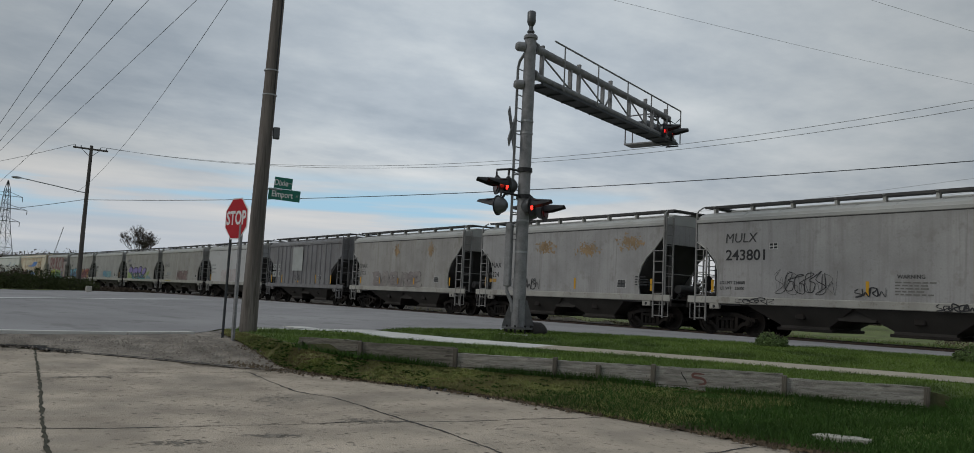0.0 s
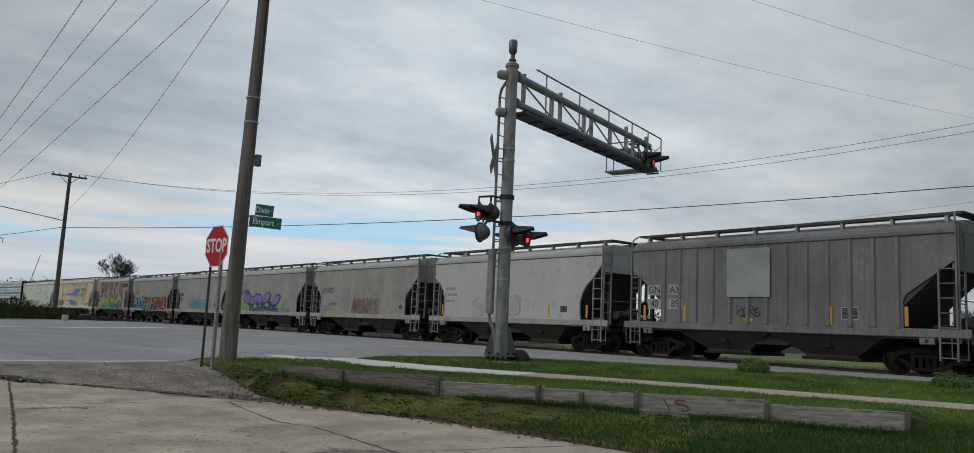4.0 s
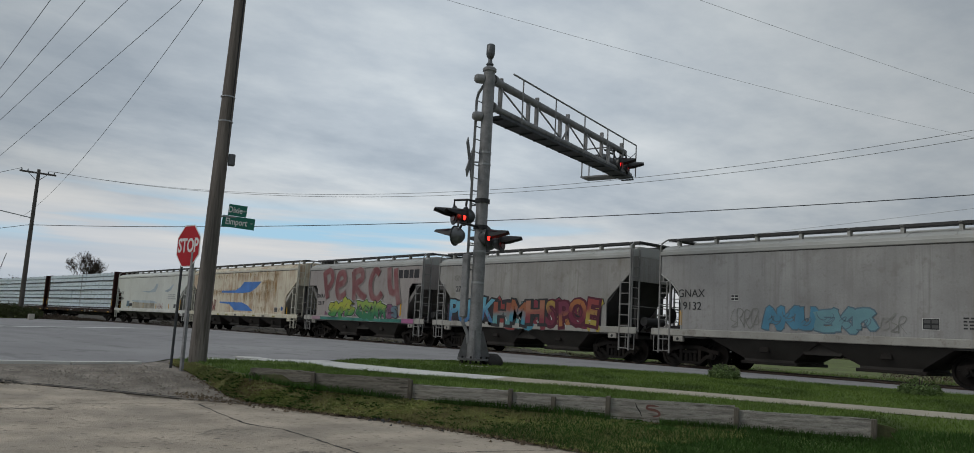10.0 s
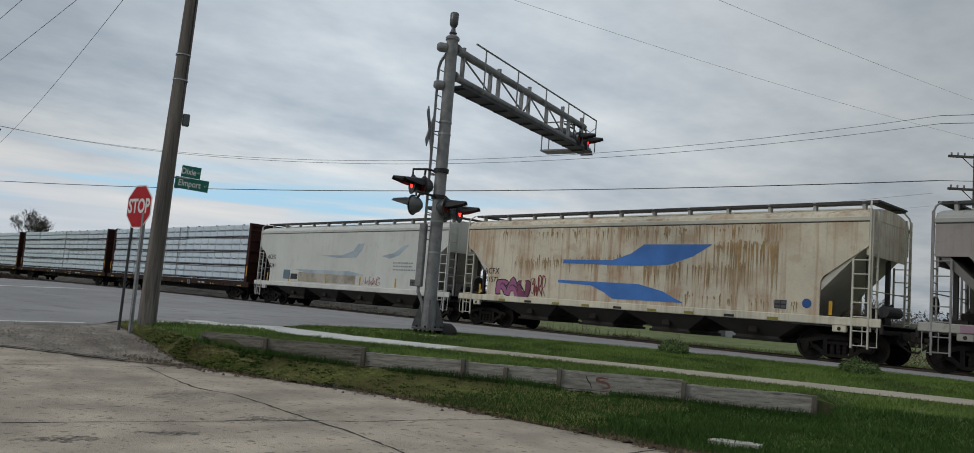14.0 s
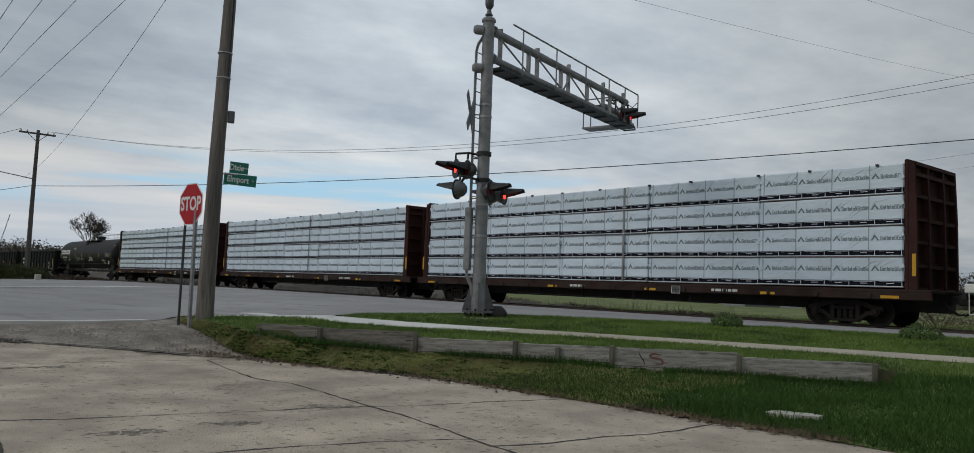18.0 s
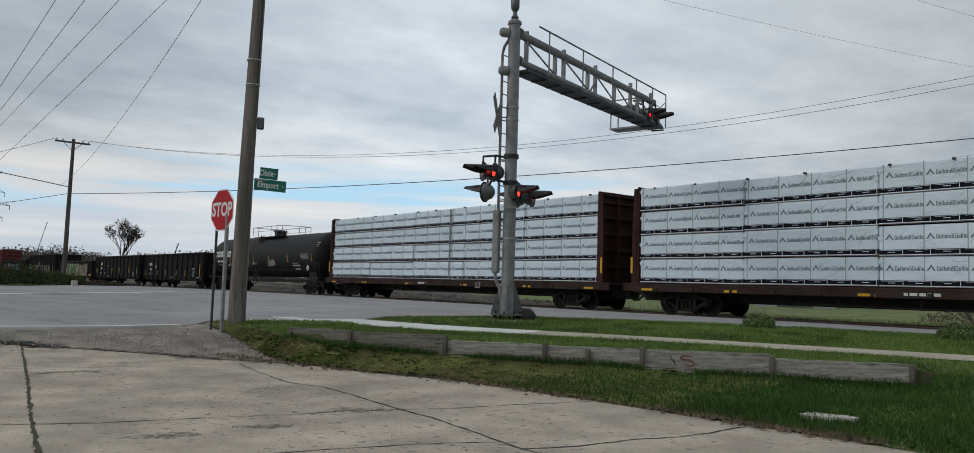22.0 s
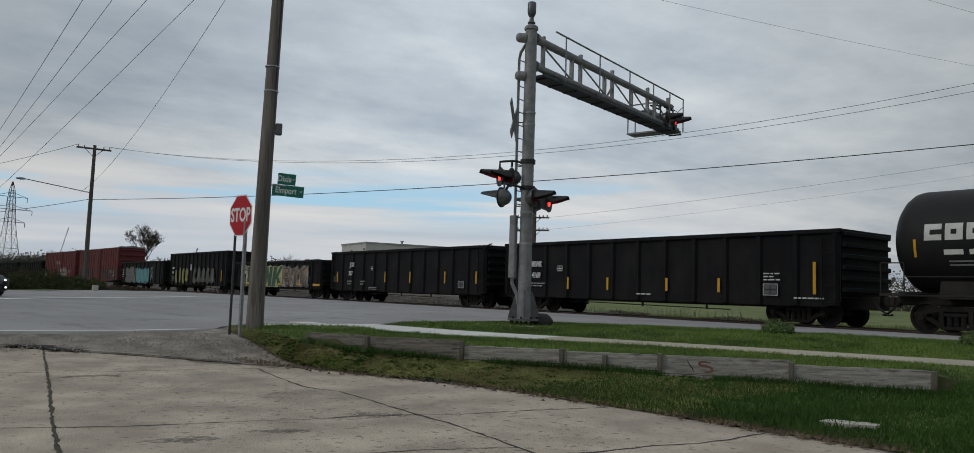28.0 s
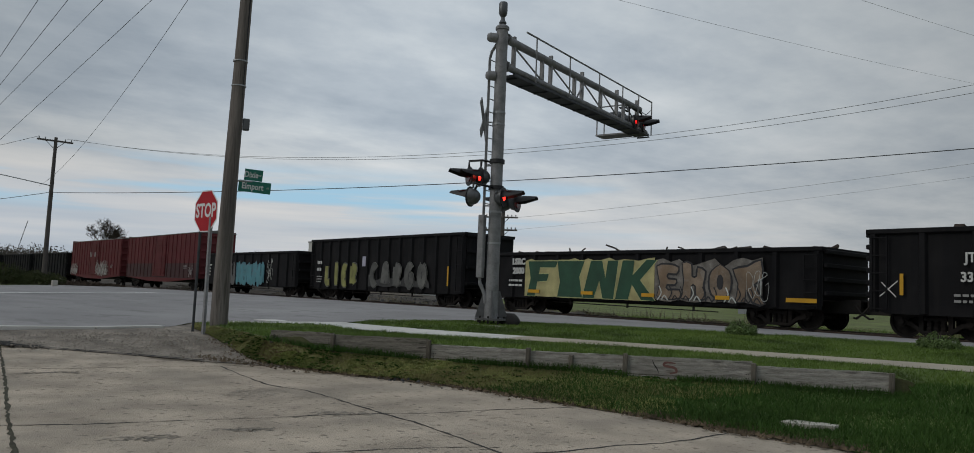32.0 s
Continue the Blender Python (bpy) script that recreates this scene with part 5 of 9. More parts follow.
def flat_stroke(P, w):
    """A flat sprayed line along points in the side's plane, thinner at its ends."""
    vs = []
    n = len(P)
    for i, p in enumerate(P):
        d = P[min(i + 1, n - 1)] - P[max(i - 1, 0)]
        d = d.normalized() if d.length > 1e-6 else Vector((1, 0, 0))
        k = w * min(1, .35 + 3 * min(i, n - 1 - i) / n)
        s = Vector((-d.z, 0, d.x)) * k
        vs += [p + s, p - s]
    return Geo().add(vs, [(2 * i, 2 * i + 1, 2 * i + 3, 2 * i + 2) for i in range(n - 1)])


def scrawl(car, x0, x1, z0, z1, m, seed, n=5, w=.02, y=SIDE, name="graffiti_scrawl"):
    """A quick handwritten tag: one running, looping line that cannot be read."""
    rnd = random.Random(seed)
    pts, h, cw = [], z1 - z0, (x1 - x0) / n
    for k in range(n):
        cx, kind = x0 + cw * (k + .5), rnd.randrange(4)
        shape = ([(-.4, .1), (-.35, .95), (.3, .8), (.1, .5), (-.2, .45), (.4, .0)], [(-.4, .7), (.1, 1.0), (-.35, .55), (.35, .35), (-.3, .0), (.4, .1)],
                 [(-.45, .9), (-.3, .1), (.0, .6), (.3, .05), (.45, .95)], [(.3, .8), (-.3, .75), (-.35, .15), (.3, .1), (.35, .5), (.0, .5)])[kind]
        lift = rnd.uniform(-.08, .12)
        pts += [Vector((cx + cw * a * 1.25 + rnd.uniform(-.1, .1) * cw, y - .008 - .0002 * len(pts), z0 + h * min(1.1, max(-.1, b + lift + rnd.uniform(-.1, .1))))) for a, b in shape]
    part(name, flat_stroke(smooth_line(pts), w * .8), m, car)


def stroke_letters(car, shapes, m, w, y=SIDE, name="sprayed_letter", label="", dy=0.0):
    for k, pts in enumerate(shapes):
        g = Geo()
        P = [Vector((x, y - .006 - dy - .001 * k, z)) for x, z in pts]
        dense = []
        for i in range(len(P) - 1):
            p0, p1, p2, p3 = P[max(i - 1, 0)], P[i], P[i + 1], P[min(i + 2, len(P) - 1)]
            for j in range(5):
                t = j / 5
                dense.append(0.5 * ((2 * p1) + (p2 - p0) * t + (2 * p0 - 5 * p1 + 4 * p2 - p3) * t * t + (3 * p1 - p0 - 3 * p2 + p3) * t ** 3))
        dense.append(P[-1])
        vs = []
        dense = [p + Vector((0, -.00012 * i, 0)) for i, p in enumerate(dense)]
        for i, p in enumerate(dense):
            d = (dense[min(i + 1, len(dense) - 1)] - dense[max(i - 1, 0)])
            d = d.normalized() if d.length > 1e-6 else Vector((1, 0, 0))
            s = Vector((-d.z, 0, d.x)) * w * .5
            vs += [p + s, p - s]
        g.add(vs, [(2 * i, 2 * i + 1, 2 * i + 3, 2 * i + 2) for i in range(len(dense) - 1)])
        part(name, g, m, car, label)


def ragged(x0, x1, z0, z1, seed, wild=.07):
    """An uneven sprayed patch: a long outline that wavers along its top and foot."""
    rnd = random.Random(seed)
    n = max(6, int((x1 - x0) / .35))
    low = [(x0 + (x1 - x0) * k / n, z0 + rnd.uniform(0, wild) * .5) for k in range(n + 1)]
    high = [(x1 - (x1 - x0) * k / n, z1 + rnd.uniform(-wild, wild)) for k in range(n + 1)]
    return low + high


def rust_runs(car, x0, x1, z, drop, n, seed, m):
    """Rust that has run down a side: thin tapering drips under a scaly line."""
    rnd, g = random.Random(seed), Geo()
    for k in range(n):
        px, pz, d = rnd.uniform(x0, x1), z + rnd.gauss(0, .07), SIDE - .003 - .00001 * k
        px += .25 * math.sin(px * 5 + seed)
        w, h = rnd.uniform(.006, .030), drop * rnd.random() ** 1.7 + .05
        g.add([(px - w, d, pz), (px, d, pz + w * 2), (px + w, d, pz), (px + w * .3, d, pz - h)], [(0, 1, 2, 3)])
    part("rust_patch", g, m, car, "brown runs of rust")["kind"] = "stuff"


def rust_blot(car, x, z, rx, rz, seed):
    """A faded rust stain: many small flecks thinning out from a middle."""
    rnd, g = random.Random(seed), Geo()
    for k in range(150):
        px, pz = rnd.gauss(x, rx * .45), rnd.gauss(z, rz * .5)
        w, h, d = rnd.uniform(.01, .05) * (1 + rx), rnd.uniform(.01, .07), SIDE - .003 - .00002 * k
        g.add([(px - w, d, pz), (px, d, pz + h * .6), (px + w, d, pz - h * .1), (px + w * .2, d, pz - h * 1.6)], [(0, 1, 2, 3)])
    m = bpy.data.materials.get("faint_rust") or mat("faint_rust", (.34, .235, .13), .6, var=.25, scale=2, bump=0, grime=.6, tint=(.31, .27, .21))
    part("rust_patch", g, m, car, "faded patch of rust flecks")["kind"] = "stuff"


def hoppers():
    c = hopper("greenish grey covered hopper car with black stencilled marks and scrawled tags", -18.80, -5.95, WHITE_G)
    text(c, "MULX", -3.85, 3.24, .46, paint("weathered_black", (.055, .055, .055)), shear=.12), text(c, "243801", -3.62, 2.66, .50, bold=.008, xs=1.08)
    text(c, "LD LMT 234000", -4.15, 1.74, .15), text(c, "LT WT   52000", -4.15, 1.55, .15), text(c, "WARNING", 1.75, 1.98, .16)
    data_box(c, -2.75, 2.85, M_MARK_W, .55), reflectors(c, [-4.95, .5, 3.45], 1.42, .42)
    scrawl(c, -2.55, -.45, 1.38, 2.15, M_MARK_K, 3, 6, .015), scrawl(c, -2.5, -.5, 1.42, 2.1, paint("thin_grey_spray", (.12, .12, .12)), 7, 5, .010), scrawl(c, .1, 1.05, 1.38, 1.64, M_MARK_K, 4, 4, .024), bars("warning_lines", c, 1.3, 1.80, 1.0, 5, paint("worn_small_print", (.16, .155, .14)), .085, 5)
    data_box(c, 3.9, 1.42, None, .95), bars("stencil_lines", c, 4.75, 1.78, .5, 4, M_MARK_K, .085, 6), scrawl(c, 2.4, 4.3, 1.05, 1.25, M_MARK_K, 8, 9, .024, SIDE - .03), scrawl(c, -4.0, -2.5, 1.06, 1.24, M_MARK_K, 9, 5, .016, SIDE - .03)

    c = hopper("dull grey covered hopper car with rust-tinted patches", -31.40, -18.76, WHITE_G)
    text(c, "GNAX", -4.5, 2.40, .34), text(c, "7224", -4.5, 1.96, .34), scrawl(c, -3.2, -1.3, 1.36, 1.85, M_MARK_K, 12, 7, .024), plate("reflector", c, -4.85, -4.35, 1.62, 1.78, paint("worn_orange", (.42, .24, .05)))
    data_box(c, 3.3, 1.5, None, .75), bars("stencil_lines", c, 4.2, 1.9, .7, 4, M_MARK_K, .1, 3), reflectors(c, [5.0, -5.15, .9], 1.4, .45)
    for x, z in ((-1.0, 3.2), (1.6, 3.05), (3.9, 3.25)):
        rust_blot(c, x, z, .62, .24, int(x * 10) + 7)

    c = hopper("pale grey covered hopper car with faded pink graffiti", -44.20, -31.46, WARM_G)
    tag(c, -3.1, 1.9, 1.32, 2.05, [mat("ghost_violet", (.255, .225, .215), .6, var=.2, bump=0, grime=.8, tint=(.29, .28, .25))], paint("faded_outline", (.185, .16, .16)), 21, 8, .6, lw=.016), scrawl(c, -2.8, 1.5, 1.35, 1.95, bpy.data.materials["faded_outline"], 22, 9, .012, SIDE - .02), reflectors(c, [-2.35, -.35, 1.3], 1.42, .34, SIDE - .022), text(c, "GNAX", -4.35, 2.42, .34, paint("worn_mark_grey", (.13, .13, .12))), text(c, "7725", -4.35, 2.0, .34, bpy.data.materials["worn_mark_grey"])
    data_box(c, 3.2, 1.55, None, .7), bars("stencil_lines", c, -5.0, 2.2, .8, 4, paint("faded_stencil", (.28, .27, .25)), .14, 4), reflectors(c, [4.6, -4.6], 1.4, .4)
    for x in (-.8, 2.6):
        rust_blot(c, x + .17, 3.25, .24, .30, int(x * 10) + 3)

    c = hopper("weathered ribbed grey covered hopper car with a blank panel", -57.10, -44.27, DULL_G, "angle", ribs=13, eave=3.90, trim=DULL_G, sill=DULL_G)
    panel_m = paint("blank_panel", (.36, .375, .36))
    plate("blank_panel", c, -1.45, .15, 2.15, 3.75, panel_m, "plain pale steel panel", SIDE - .06)
    for x, s in ((-4.55, "GN"), (-3.62, "AX")):
        plate("mark_patch", c, x - .3, x + .3, 2.22, 2.60, panel_m, y=SIDE - .006), text(c, s, x, 2.41, .36, thick=.014)
    for x, s in ((-4.55, "40"), (-3.62, "89")):
        plate("mark_patch", c, x - .3, x + .3, 1.72, 2.10, panel_m, y=SIDE - .006), text(c, s, x, 1.91, .36, thick=.014)
    reflectors(c, [-5.0, -3.2, 2.15, 4.35], 1.32, .55, SIDE - .01), plate("reflector", c, -.85, -.5, 1.36, 1.47, M_YELLOW), data_box(c, 2.5, 1.5, None, .85), scrawl(c, -1.1, -.2, 1.5, 1.85, M_MARK_K, 31, 4, .022)

    c = hopper("off-white covered hopper car with faint stencils", -70.00, -57.10, COOL_W)
    bars("stencil_lines", c, -4.7, 2.55, .9, 3, paint("faded_stencil_grey", (.33, .34, .33)), .3, 6), data_box(c, 3.4, 1.55, None, .7), reflectors(c, [4.9, 2.7, -4.9], 1.35, .5)
    tag(c, -2.4, .8, 1.4, 2.15, [paint("ghost_pink", (.46, .42, .41))], paint("ghost_line", (.42, .34, .33)), 35, 5, .3)

    c = hopper("grey covered hopper car with a faded number and dark red blot", -83.10, -70.00, WARM_G, "slant")
    text(c, "321423", -3.95, 2.62, .48, paint("faded_marks", (.17, .17, .16)), bold=.01), tag(c, -.85, 2.0, 1.33, 2.05, [mat("washed_maroon", (.17, .10, .095), .6, var=.35, scale=3, bump=0, grime=.5, tint=(.25, .21, .20)), mat("washed_rose", (.23, .16, .15), .6, var=.3, scale=3, bump=0, grime=.5, tint=(.28, .25, .235))], paint("washed_edge", (.15, .11, .105)), 44, 7, .5, lw=.02), data_box(c, 4.1, 1.55, None, .6), bars("stencil_lines", c, -4.4, 1.62, 1.1, 2, paint("faint_lines", (.20, .20, .19)), .15, 7), scrawl(c, -3.9, -2.6, 1.75, 1.95, P_SLATE, 43, 6, .016), part("sill_stripe", Geo().box(-4.3, -2.6, SIDE - .026, SIDE - .018, 1.12, 1.22), paint("worn_yellow_stripe", (.36, .33, .12)), c)

    c = hopper("grey covered hopper car with large violet and black graffiti", -95.94, -82.87, WARM_G, "slant")
    text(c, "MULX", -4.0, 3.18, .46, paint("pale_violet_mark", (.25, .25, .31))), text(c, "243888", -3.75, 2.62, .46, paint("grey_mark", (.075, .075, .085)))
    data_box(c, -2.2, 2.85, M_MARK_W, .55)
    haze = [(mat("lime_haze", (.27, .36, .12), .6, var=.3, scale=1.5, bump=0, grime=.7, tint=(.30, .31, .26)), [(-4.5, 1.3), (-4.45, 1.85), (-3.7, 2.1), (-3.1, 1.8), (-2.2, 1.55), (.4, 1.6), (1.2, 1.75), (2.3, 1.3)]),
            (bpy.data.materials["lime_haze"], [(2.0, 1.5), (2.4, 1.95), (3.3, 2.15), (3.1, 1.8), (2.6, 1.5)]),
            (mat("cyan_haze", (.16, .29, .34), .6, var=.3, scale=1.5, bump=0, grime=.7, tint=(.29, .29, .27)), [(2.2, 1.3), (2.5, 1.7), (3.5, 1.45), (3.9, 1.3)])]
    for k, (m, poly) in enumerate(haze):
        part("graffiti_haze", Geo().prism(poly, SIDE - .003 - .0015 * k, SIDE + .002), m, c, "sprayed pale background")
    dark = [[(-3.3, 1.95), (-2.8, 1.7), (-2.1, 1.35)], [(-2.3, 1.85), (-2.4, 1.5), (-2.0, 1.3)], [(-1.75, 1.9), (-1.3, 1.6), (-1.2, 1.3)], [(-1.1, 1.9), (-.5, 1.6), (.2, 1.35)], [(-.3, 1.95), (-.5, 1.55), (-.2, 1.3)],
            [(.3, 1.95), (.6, 1.6), (.1, 1.35)], [(1.2, 1.85), (.6, 1.55), (.5, 1.3)], [(1.6, 1.8), (1.0, 1.5), (1.5, 1.32)], [(-2.9, 1.5), (-2.2, 1.28), (-1.2, 1.4), (.8, 1.3), (1.9, 1.38)]]
    stroke_letters(c, dark, paint("spray_black_green", (.022, .03, .028)), .30, SIDE, name="graffiti_shadow", label="dark sprayed letter bodies")
    stroke_letters(c, [[(x + .12, z - .04) for x, z in q] for q in dark[::2]], P_TEAL, .05, SIDE - .012, name="graffiti_stroke"), stroke_letters(c, [[(x - .10, z) for x, z in q] for q in dark[1::2]], P_BLUE, .06, SIDE - .014, name="graffiti_stroke")
    for k, (x, z, w, h, lean) in enumerate(((-3.35, 2.15, 1.25, .56, .1), (-2.35, 2.03, .64, .48, .0), (-1.75, 2.12, .60, .58, -.2), (-1.15, 2.12, .74, .56, -.3), (.0, 2.18, 1.28, .56, .25), (1.5, 2.02, 1.30, .54, .35))):
        ring = [(x + w * .5 * math.cos(a) * (1.12 if math.sin(a) > 0 else .92), z + h * .5 * math.sin(a) + lean * .35 * w * math.cos(a) + (.10 * h if 1 < a < 1.8 else 0)) for a in [i * math.pi / 9 for i in range(18)]]
        part("graffiti_outline", Geo().prism([(x + (p - x) * 1.10, z + (q - z) * 1.18) for p, q in ring], SIDE - .018 - .002 * k, SIDE - .002), M_MARK_K, c)
        part("graffiti_fill", Geo().prism(ring, SIDE - .024 - .002 * k, SIDE - .004), P_VIOLET, c, "violet bubble of sprayed lettering")

    c = hopper("grey covered hopper car with teal graffiti", -108.80, -95.76, WHITE_G, "round")
    text(c, "GNAX", -4.45, 2.48, .38), text(c, "9132", -4.40, 2.05, .38), data_box(c, -2.9, 2.25, M_MARK_W, .5), reflectors(c, [-4.85, 5.0], 1.4, .5)
    tag(c, -1.75, 1.7, 1.42, 2.0, [P_SKY, paint("dusty_teal", (.16, .32, .36))], P_SLATE, 61, 6, .25), scrawl(c, -2.9, -1.9, 1.4, 2.0, paint("grey_scrawl", (.25, .25, .23)), 62, 4, .02), scrawl(c, 1.9, 2.6, 1.4, 1.9, paint("grey_scrawl", (.25, .25, .23)), 63, 3, .02)
    data_box(c, 3.0, 1.5, None, .75), bars("stencil_lines", c, 4.0, 1.8, .7, 4, M_MARK_K, .09, 9)

    c = hopper("grey covered hopper car with bright lettered graffiti", -121.74, -108.64, WARM_G, "slant")
    text(c, "2790", -4.1, 2.72, .36, paint("dark_worn_mark", (.09, .09, .09)), bold=.01), text(c, "GNAX", -4.1, 3.22, .36, paint("ghost_mark", (.23, .225, .20)))
    night = mat("spray_midnight", (.030, .022, .034), .6, var=.4, scale=2, bump=0, grime=.4, tint=(.085, .030, .045))
    part("graffiti_base", Geo().prism(ragged(-5.0, 4.45, 1.10, 2.12, 70, .16), SIDE - .004, SIDE - .001), night, c, "dark sprayed ground behind the letters")
    steel = fade("steel_blue_spray", (.06, .17, .33), (.13, .36, .47), -.5, .5, 1)
    mid = [fade("brick_into_mint", (.26, .045, .04), (.22, .32, .28), -.3, .6, 1), fade("mint_into_brick", (.12, .31, .33), (.27, .08, .05), -.5, .5, 1), fade("teal_into_rust", (.06, .25, .34), (.29, .10, .045), -.5, .5, 1), fade("wine_into_coral", (.20, .035, .05), (.35, .15, .09), -.5, .5, 1)]
    wine = [fade("wine_into_yellow", (.16, .025, .05), (.38, .26, .06), -.3, .8, 1), fade("rose_into_wine", (.35, .14, .05), (.16, .03, .06), -.5, .4, 1), fade("wine_into_orange", (.15, .02, .045), (.36, .13, .045), -.3, .6, 1), fade("yellow_into_wine", (.40, .31, .06), (.27, .05, .05), -.5, .5, 1)]
    word(c, "PUCK", -4.95, -1.75, 1.14, 2.24, [steel], M_MARK_K, 71, inner=paint("spray_plum", (.22, .08, .18)), wide=1.16)
    tag(c, -1.75, 1.45, 1.18, 2.12, mid, M_MARK_K, 75, 5, .9, SIDE - .006, lw=.04, gleam=P_GLEAM), word(c, "HMH", -1.7, 1.40, 1.16, 2.16, mid[1:], M_MARK_K, 72, y=SIDE - .012, wide=1.14)
    tag(c, 1.4, 4.4, 1.18, 2.14, wine, M_MARK_K, 76, 5, .9, SIDE - .006, lw=.04, gleam=P_YEL), word(c, "SPOE", 1.40, 4.35, 1.16, 2.22, wine, paint("spray_deep_maroon", (.09, .012, .028)), 73, y=SIDE - .012, wide=1.14)

    c = hopper("pinkish grey covered hopper car with big dull red sprayed letters", -134.50, -121.61, PINKG, "square", slope=paint("dull_pinkish_slope", (.20, .185, .175)), eave=3.95)
    text(c, "GNAX", -4.15, 2.40, .32, bold=.008, spacing=1.2), text(c, "2317", -4.1, 1.98, .32, bold=.008, spacing=1.1)
    part("lessor_mark", Geo().box(3.55, 4.0, SIDE - .006, SIDE, 3.3, 3.72).box(4.1, 4.5, SIDE - .006, SIDE, 3.3, 3.72).box(4.58, 4.9, SIDE - .006, SIDE, 3.3, 3.72).box(5.0, 5.4, SIDE - .006, SIDE, 3.3, 3.72), M_MARK_K, c, "black block mark")
    big = [[(-4.1, 3.75), (-3.85, 2.9), (-3.6, 2.2)], [(-4.1, 3.6), (-3.5, 3.8), (-3.2, 3.35), (-3.5, 2.85), (-3.8, 2.8)],
           [(-2.75, 2.9), (-2.0, 3.15), (-2.1, 3.6), (-2.6, 3.5), (-2.7, 2.7), (-2.4, 2.25), (-1.8, 2.5)],
           [(-1.2, 3.7), (-1.05, 2.9), (-1.0, 2.1)], [(-1.2, 3.6), (-.5, 3.75), (-.3, 3.3), (-.9, 2.95), (-.5, 2.5), (.1, 2.2)],
           [(1.2, 3.5), (.8, 3.7), (.45, 3.1), (.6, 2.4), (1.1, 2.15), (1.5, 2.5)],
           [(2.0, 3.8), (2.1, 2.95), (2.3, 2.5)], [(2.2, 2.6), (2.5, 2.5), (2.7, 2.6)], [(2.55, 3.75), (2.68, 2.9), (2.95, 1.9)]]
    big = [[(x * 1.1 + .58, z + .06) for x, z in p] for p in big]
    for k, (col, w) in enumerate((((.335, .290, .276), .50), ((.312, .245, .234), .45), ((.285, .195, .188), .40), ((.258, .140, .138), .355))):
        stroke_letters(c, big, mat("red_overspray_%d" % k, col, .6, var=.12, scale=3, bump=0, grime=.5, tint=(.34, .29, .276)), w, SIDE - .006 - .003 * k, name="overspray", label="faint pink overspray")
    stroke_letters(c, big, P_WASH, .31, SIDE - .022, label="broad dull red sprayed letter stroke")
    lime, leaf = fade("lime_into_green", (.05, .23, .06), (.37, .41, .05), 1.25, 2.0), fade("green_into_lime", (.025, .17, .075), (.24, .36, .07), 1.35, 2.15)
    for x0, x1, n, seed, m in ((-3.0, -.45, 4, 81, lime), (-.1, 2.7, 5, 82, leaf)):
        tag(c, x0, x1, 1.32, 2.06, [P_GLEAM], P_GLEAM, seed, n, 1.5, SIDE - .026, lw=.085, gleam=P_GLEAM)
        tag(c, x0, x1, 1.32, 2.06, [m], M_MARK_K, seed, n, 1.5, SIDE - .040, lw=.045, gleam=P_YEL)
    plum = paint("spray_faded_plum", (.20, .085, .15))
    part("graffiti_haze", Geo().prism(ragged(-3.6, 3.9, 1.24, 1.55, 84, .22), SIDE - .012, SIDE - .006), plum, c, "faded plum sprayed ground"), tag(c, 2.8, 3.7, 1.3, 1.85, [plum, P_SLATE], M_MARK_K, 85, 2, 1.2, SIDE - .030, lw=.03)
    part("graffiti_base", Geo().box(-4.0, 4.2, SIDE - .05, SIDE - .03, 1.06, 1.22), mat("teal_sill_spray", (.045, .21, .175), .55, var=.5, scale=2, bump=0, grime=.5, tint=(.10, .30, .22)), c, "teal sprayed sill"), part("graffiti_base", Geo().box(-5.0, -4.0, SIDE - .05, SIDE - .03, 1.06, 1.25), paint("faded_pink_sill", (.34, .22, .27)), c), part("graffiti_base", Geo().box(4.2, 5.2, SIDE - .05, SIDE - .03, 1.04, 1.26), P_PINK, c)
    reflectors(c, [4.0], 1.4, .6, SIDE - .006)

    c = hopper("rust-streaked cream covered hopper car with blue swoosh stripes", -152.82, -134.60, CREAM, "flow", slope=paint("dirty_cream_slope", (.56, .53, .46)), bays=4, eave=4.05, trim=paint("cream_trim", (.60, .57, .48)), sill=mat("cream_sill", (.70, .66, .53), .6, var=.12, scale=1.2, bump=.05, streak=.4, tint=(.36, .24, .11)))
    rust = mat("orange_brown_rust", (.43, .285, .145), .8, var=.3, scale=2.5, bump=.1, grime=.6, tint=(.52, .41, .26))
    for k, (a, b, z, drop, n) in enumerate(((-5.6, -2.6, 2.72, .55, 130), (-2.2, 1.2, 2.80, .50, 150), (1.0, 4.4, 2.60, .9, 150), (3.6, 5.6, 3.35, 1.7, 170), (-1.0, 6.0, 3.88, .55, 170), (-6.5, -1.0, 3.86, .4, 90), (2.0, 6.2, 1.6, .35, 60))):
        rust_runs(c, a, b, z, drop, n, 60 + k, rust)
    for k in range(9):
        plate("sill_stencil", c, -6.2 + 1.45 * k, -5.85 + 1.45 * k, 1.06, 1.14, M_MARK_K if k % 3 == 1 else paint("olive_patch", (.30, .27, .05)) if k == 0 else bpy.data.materials["olive_patch"], y=SIDE - .03)
    stripe_up = [(-2.9, 2.78), (-.6, 2.78), (.2, 3.02), (.75, 3.35), (3.4, 3.35), (2.7, 2.95), (1.8, 2.66), (.6, 2.60), (-2.9, 2.64)]
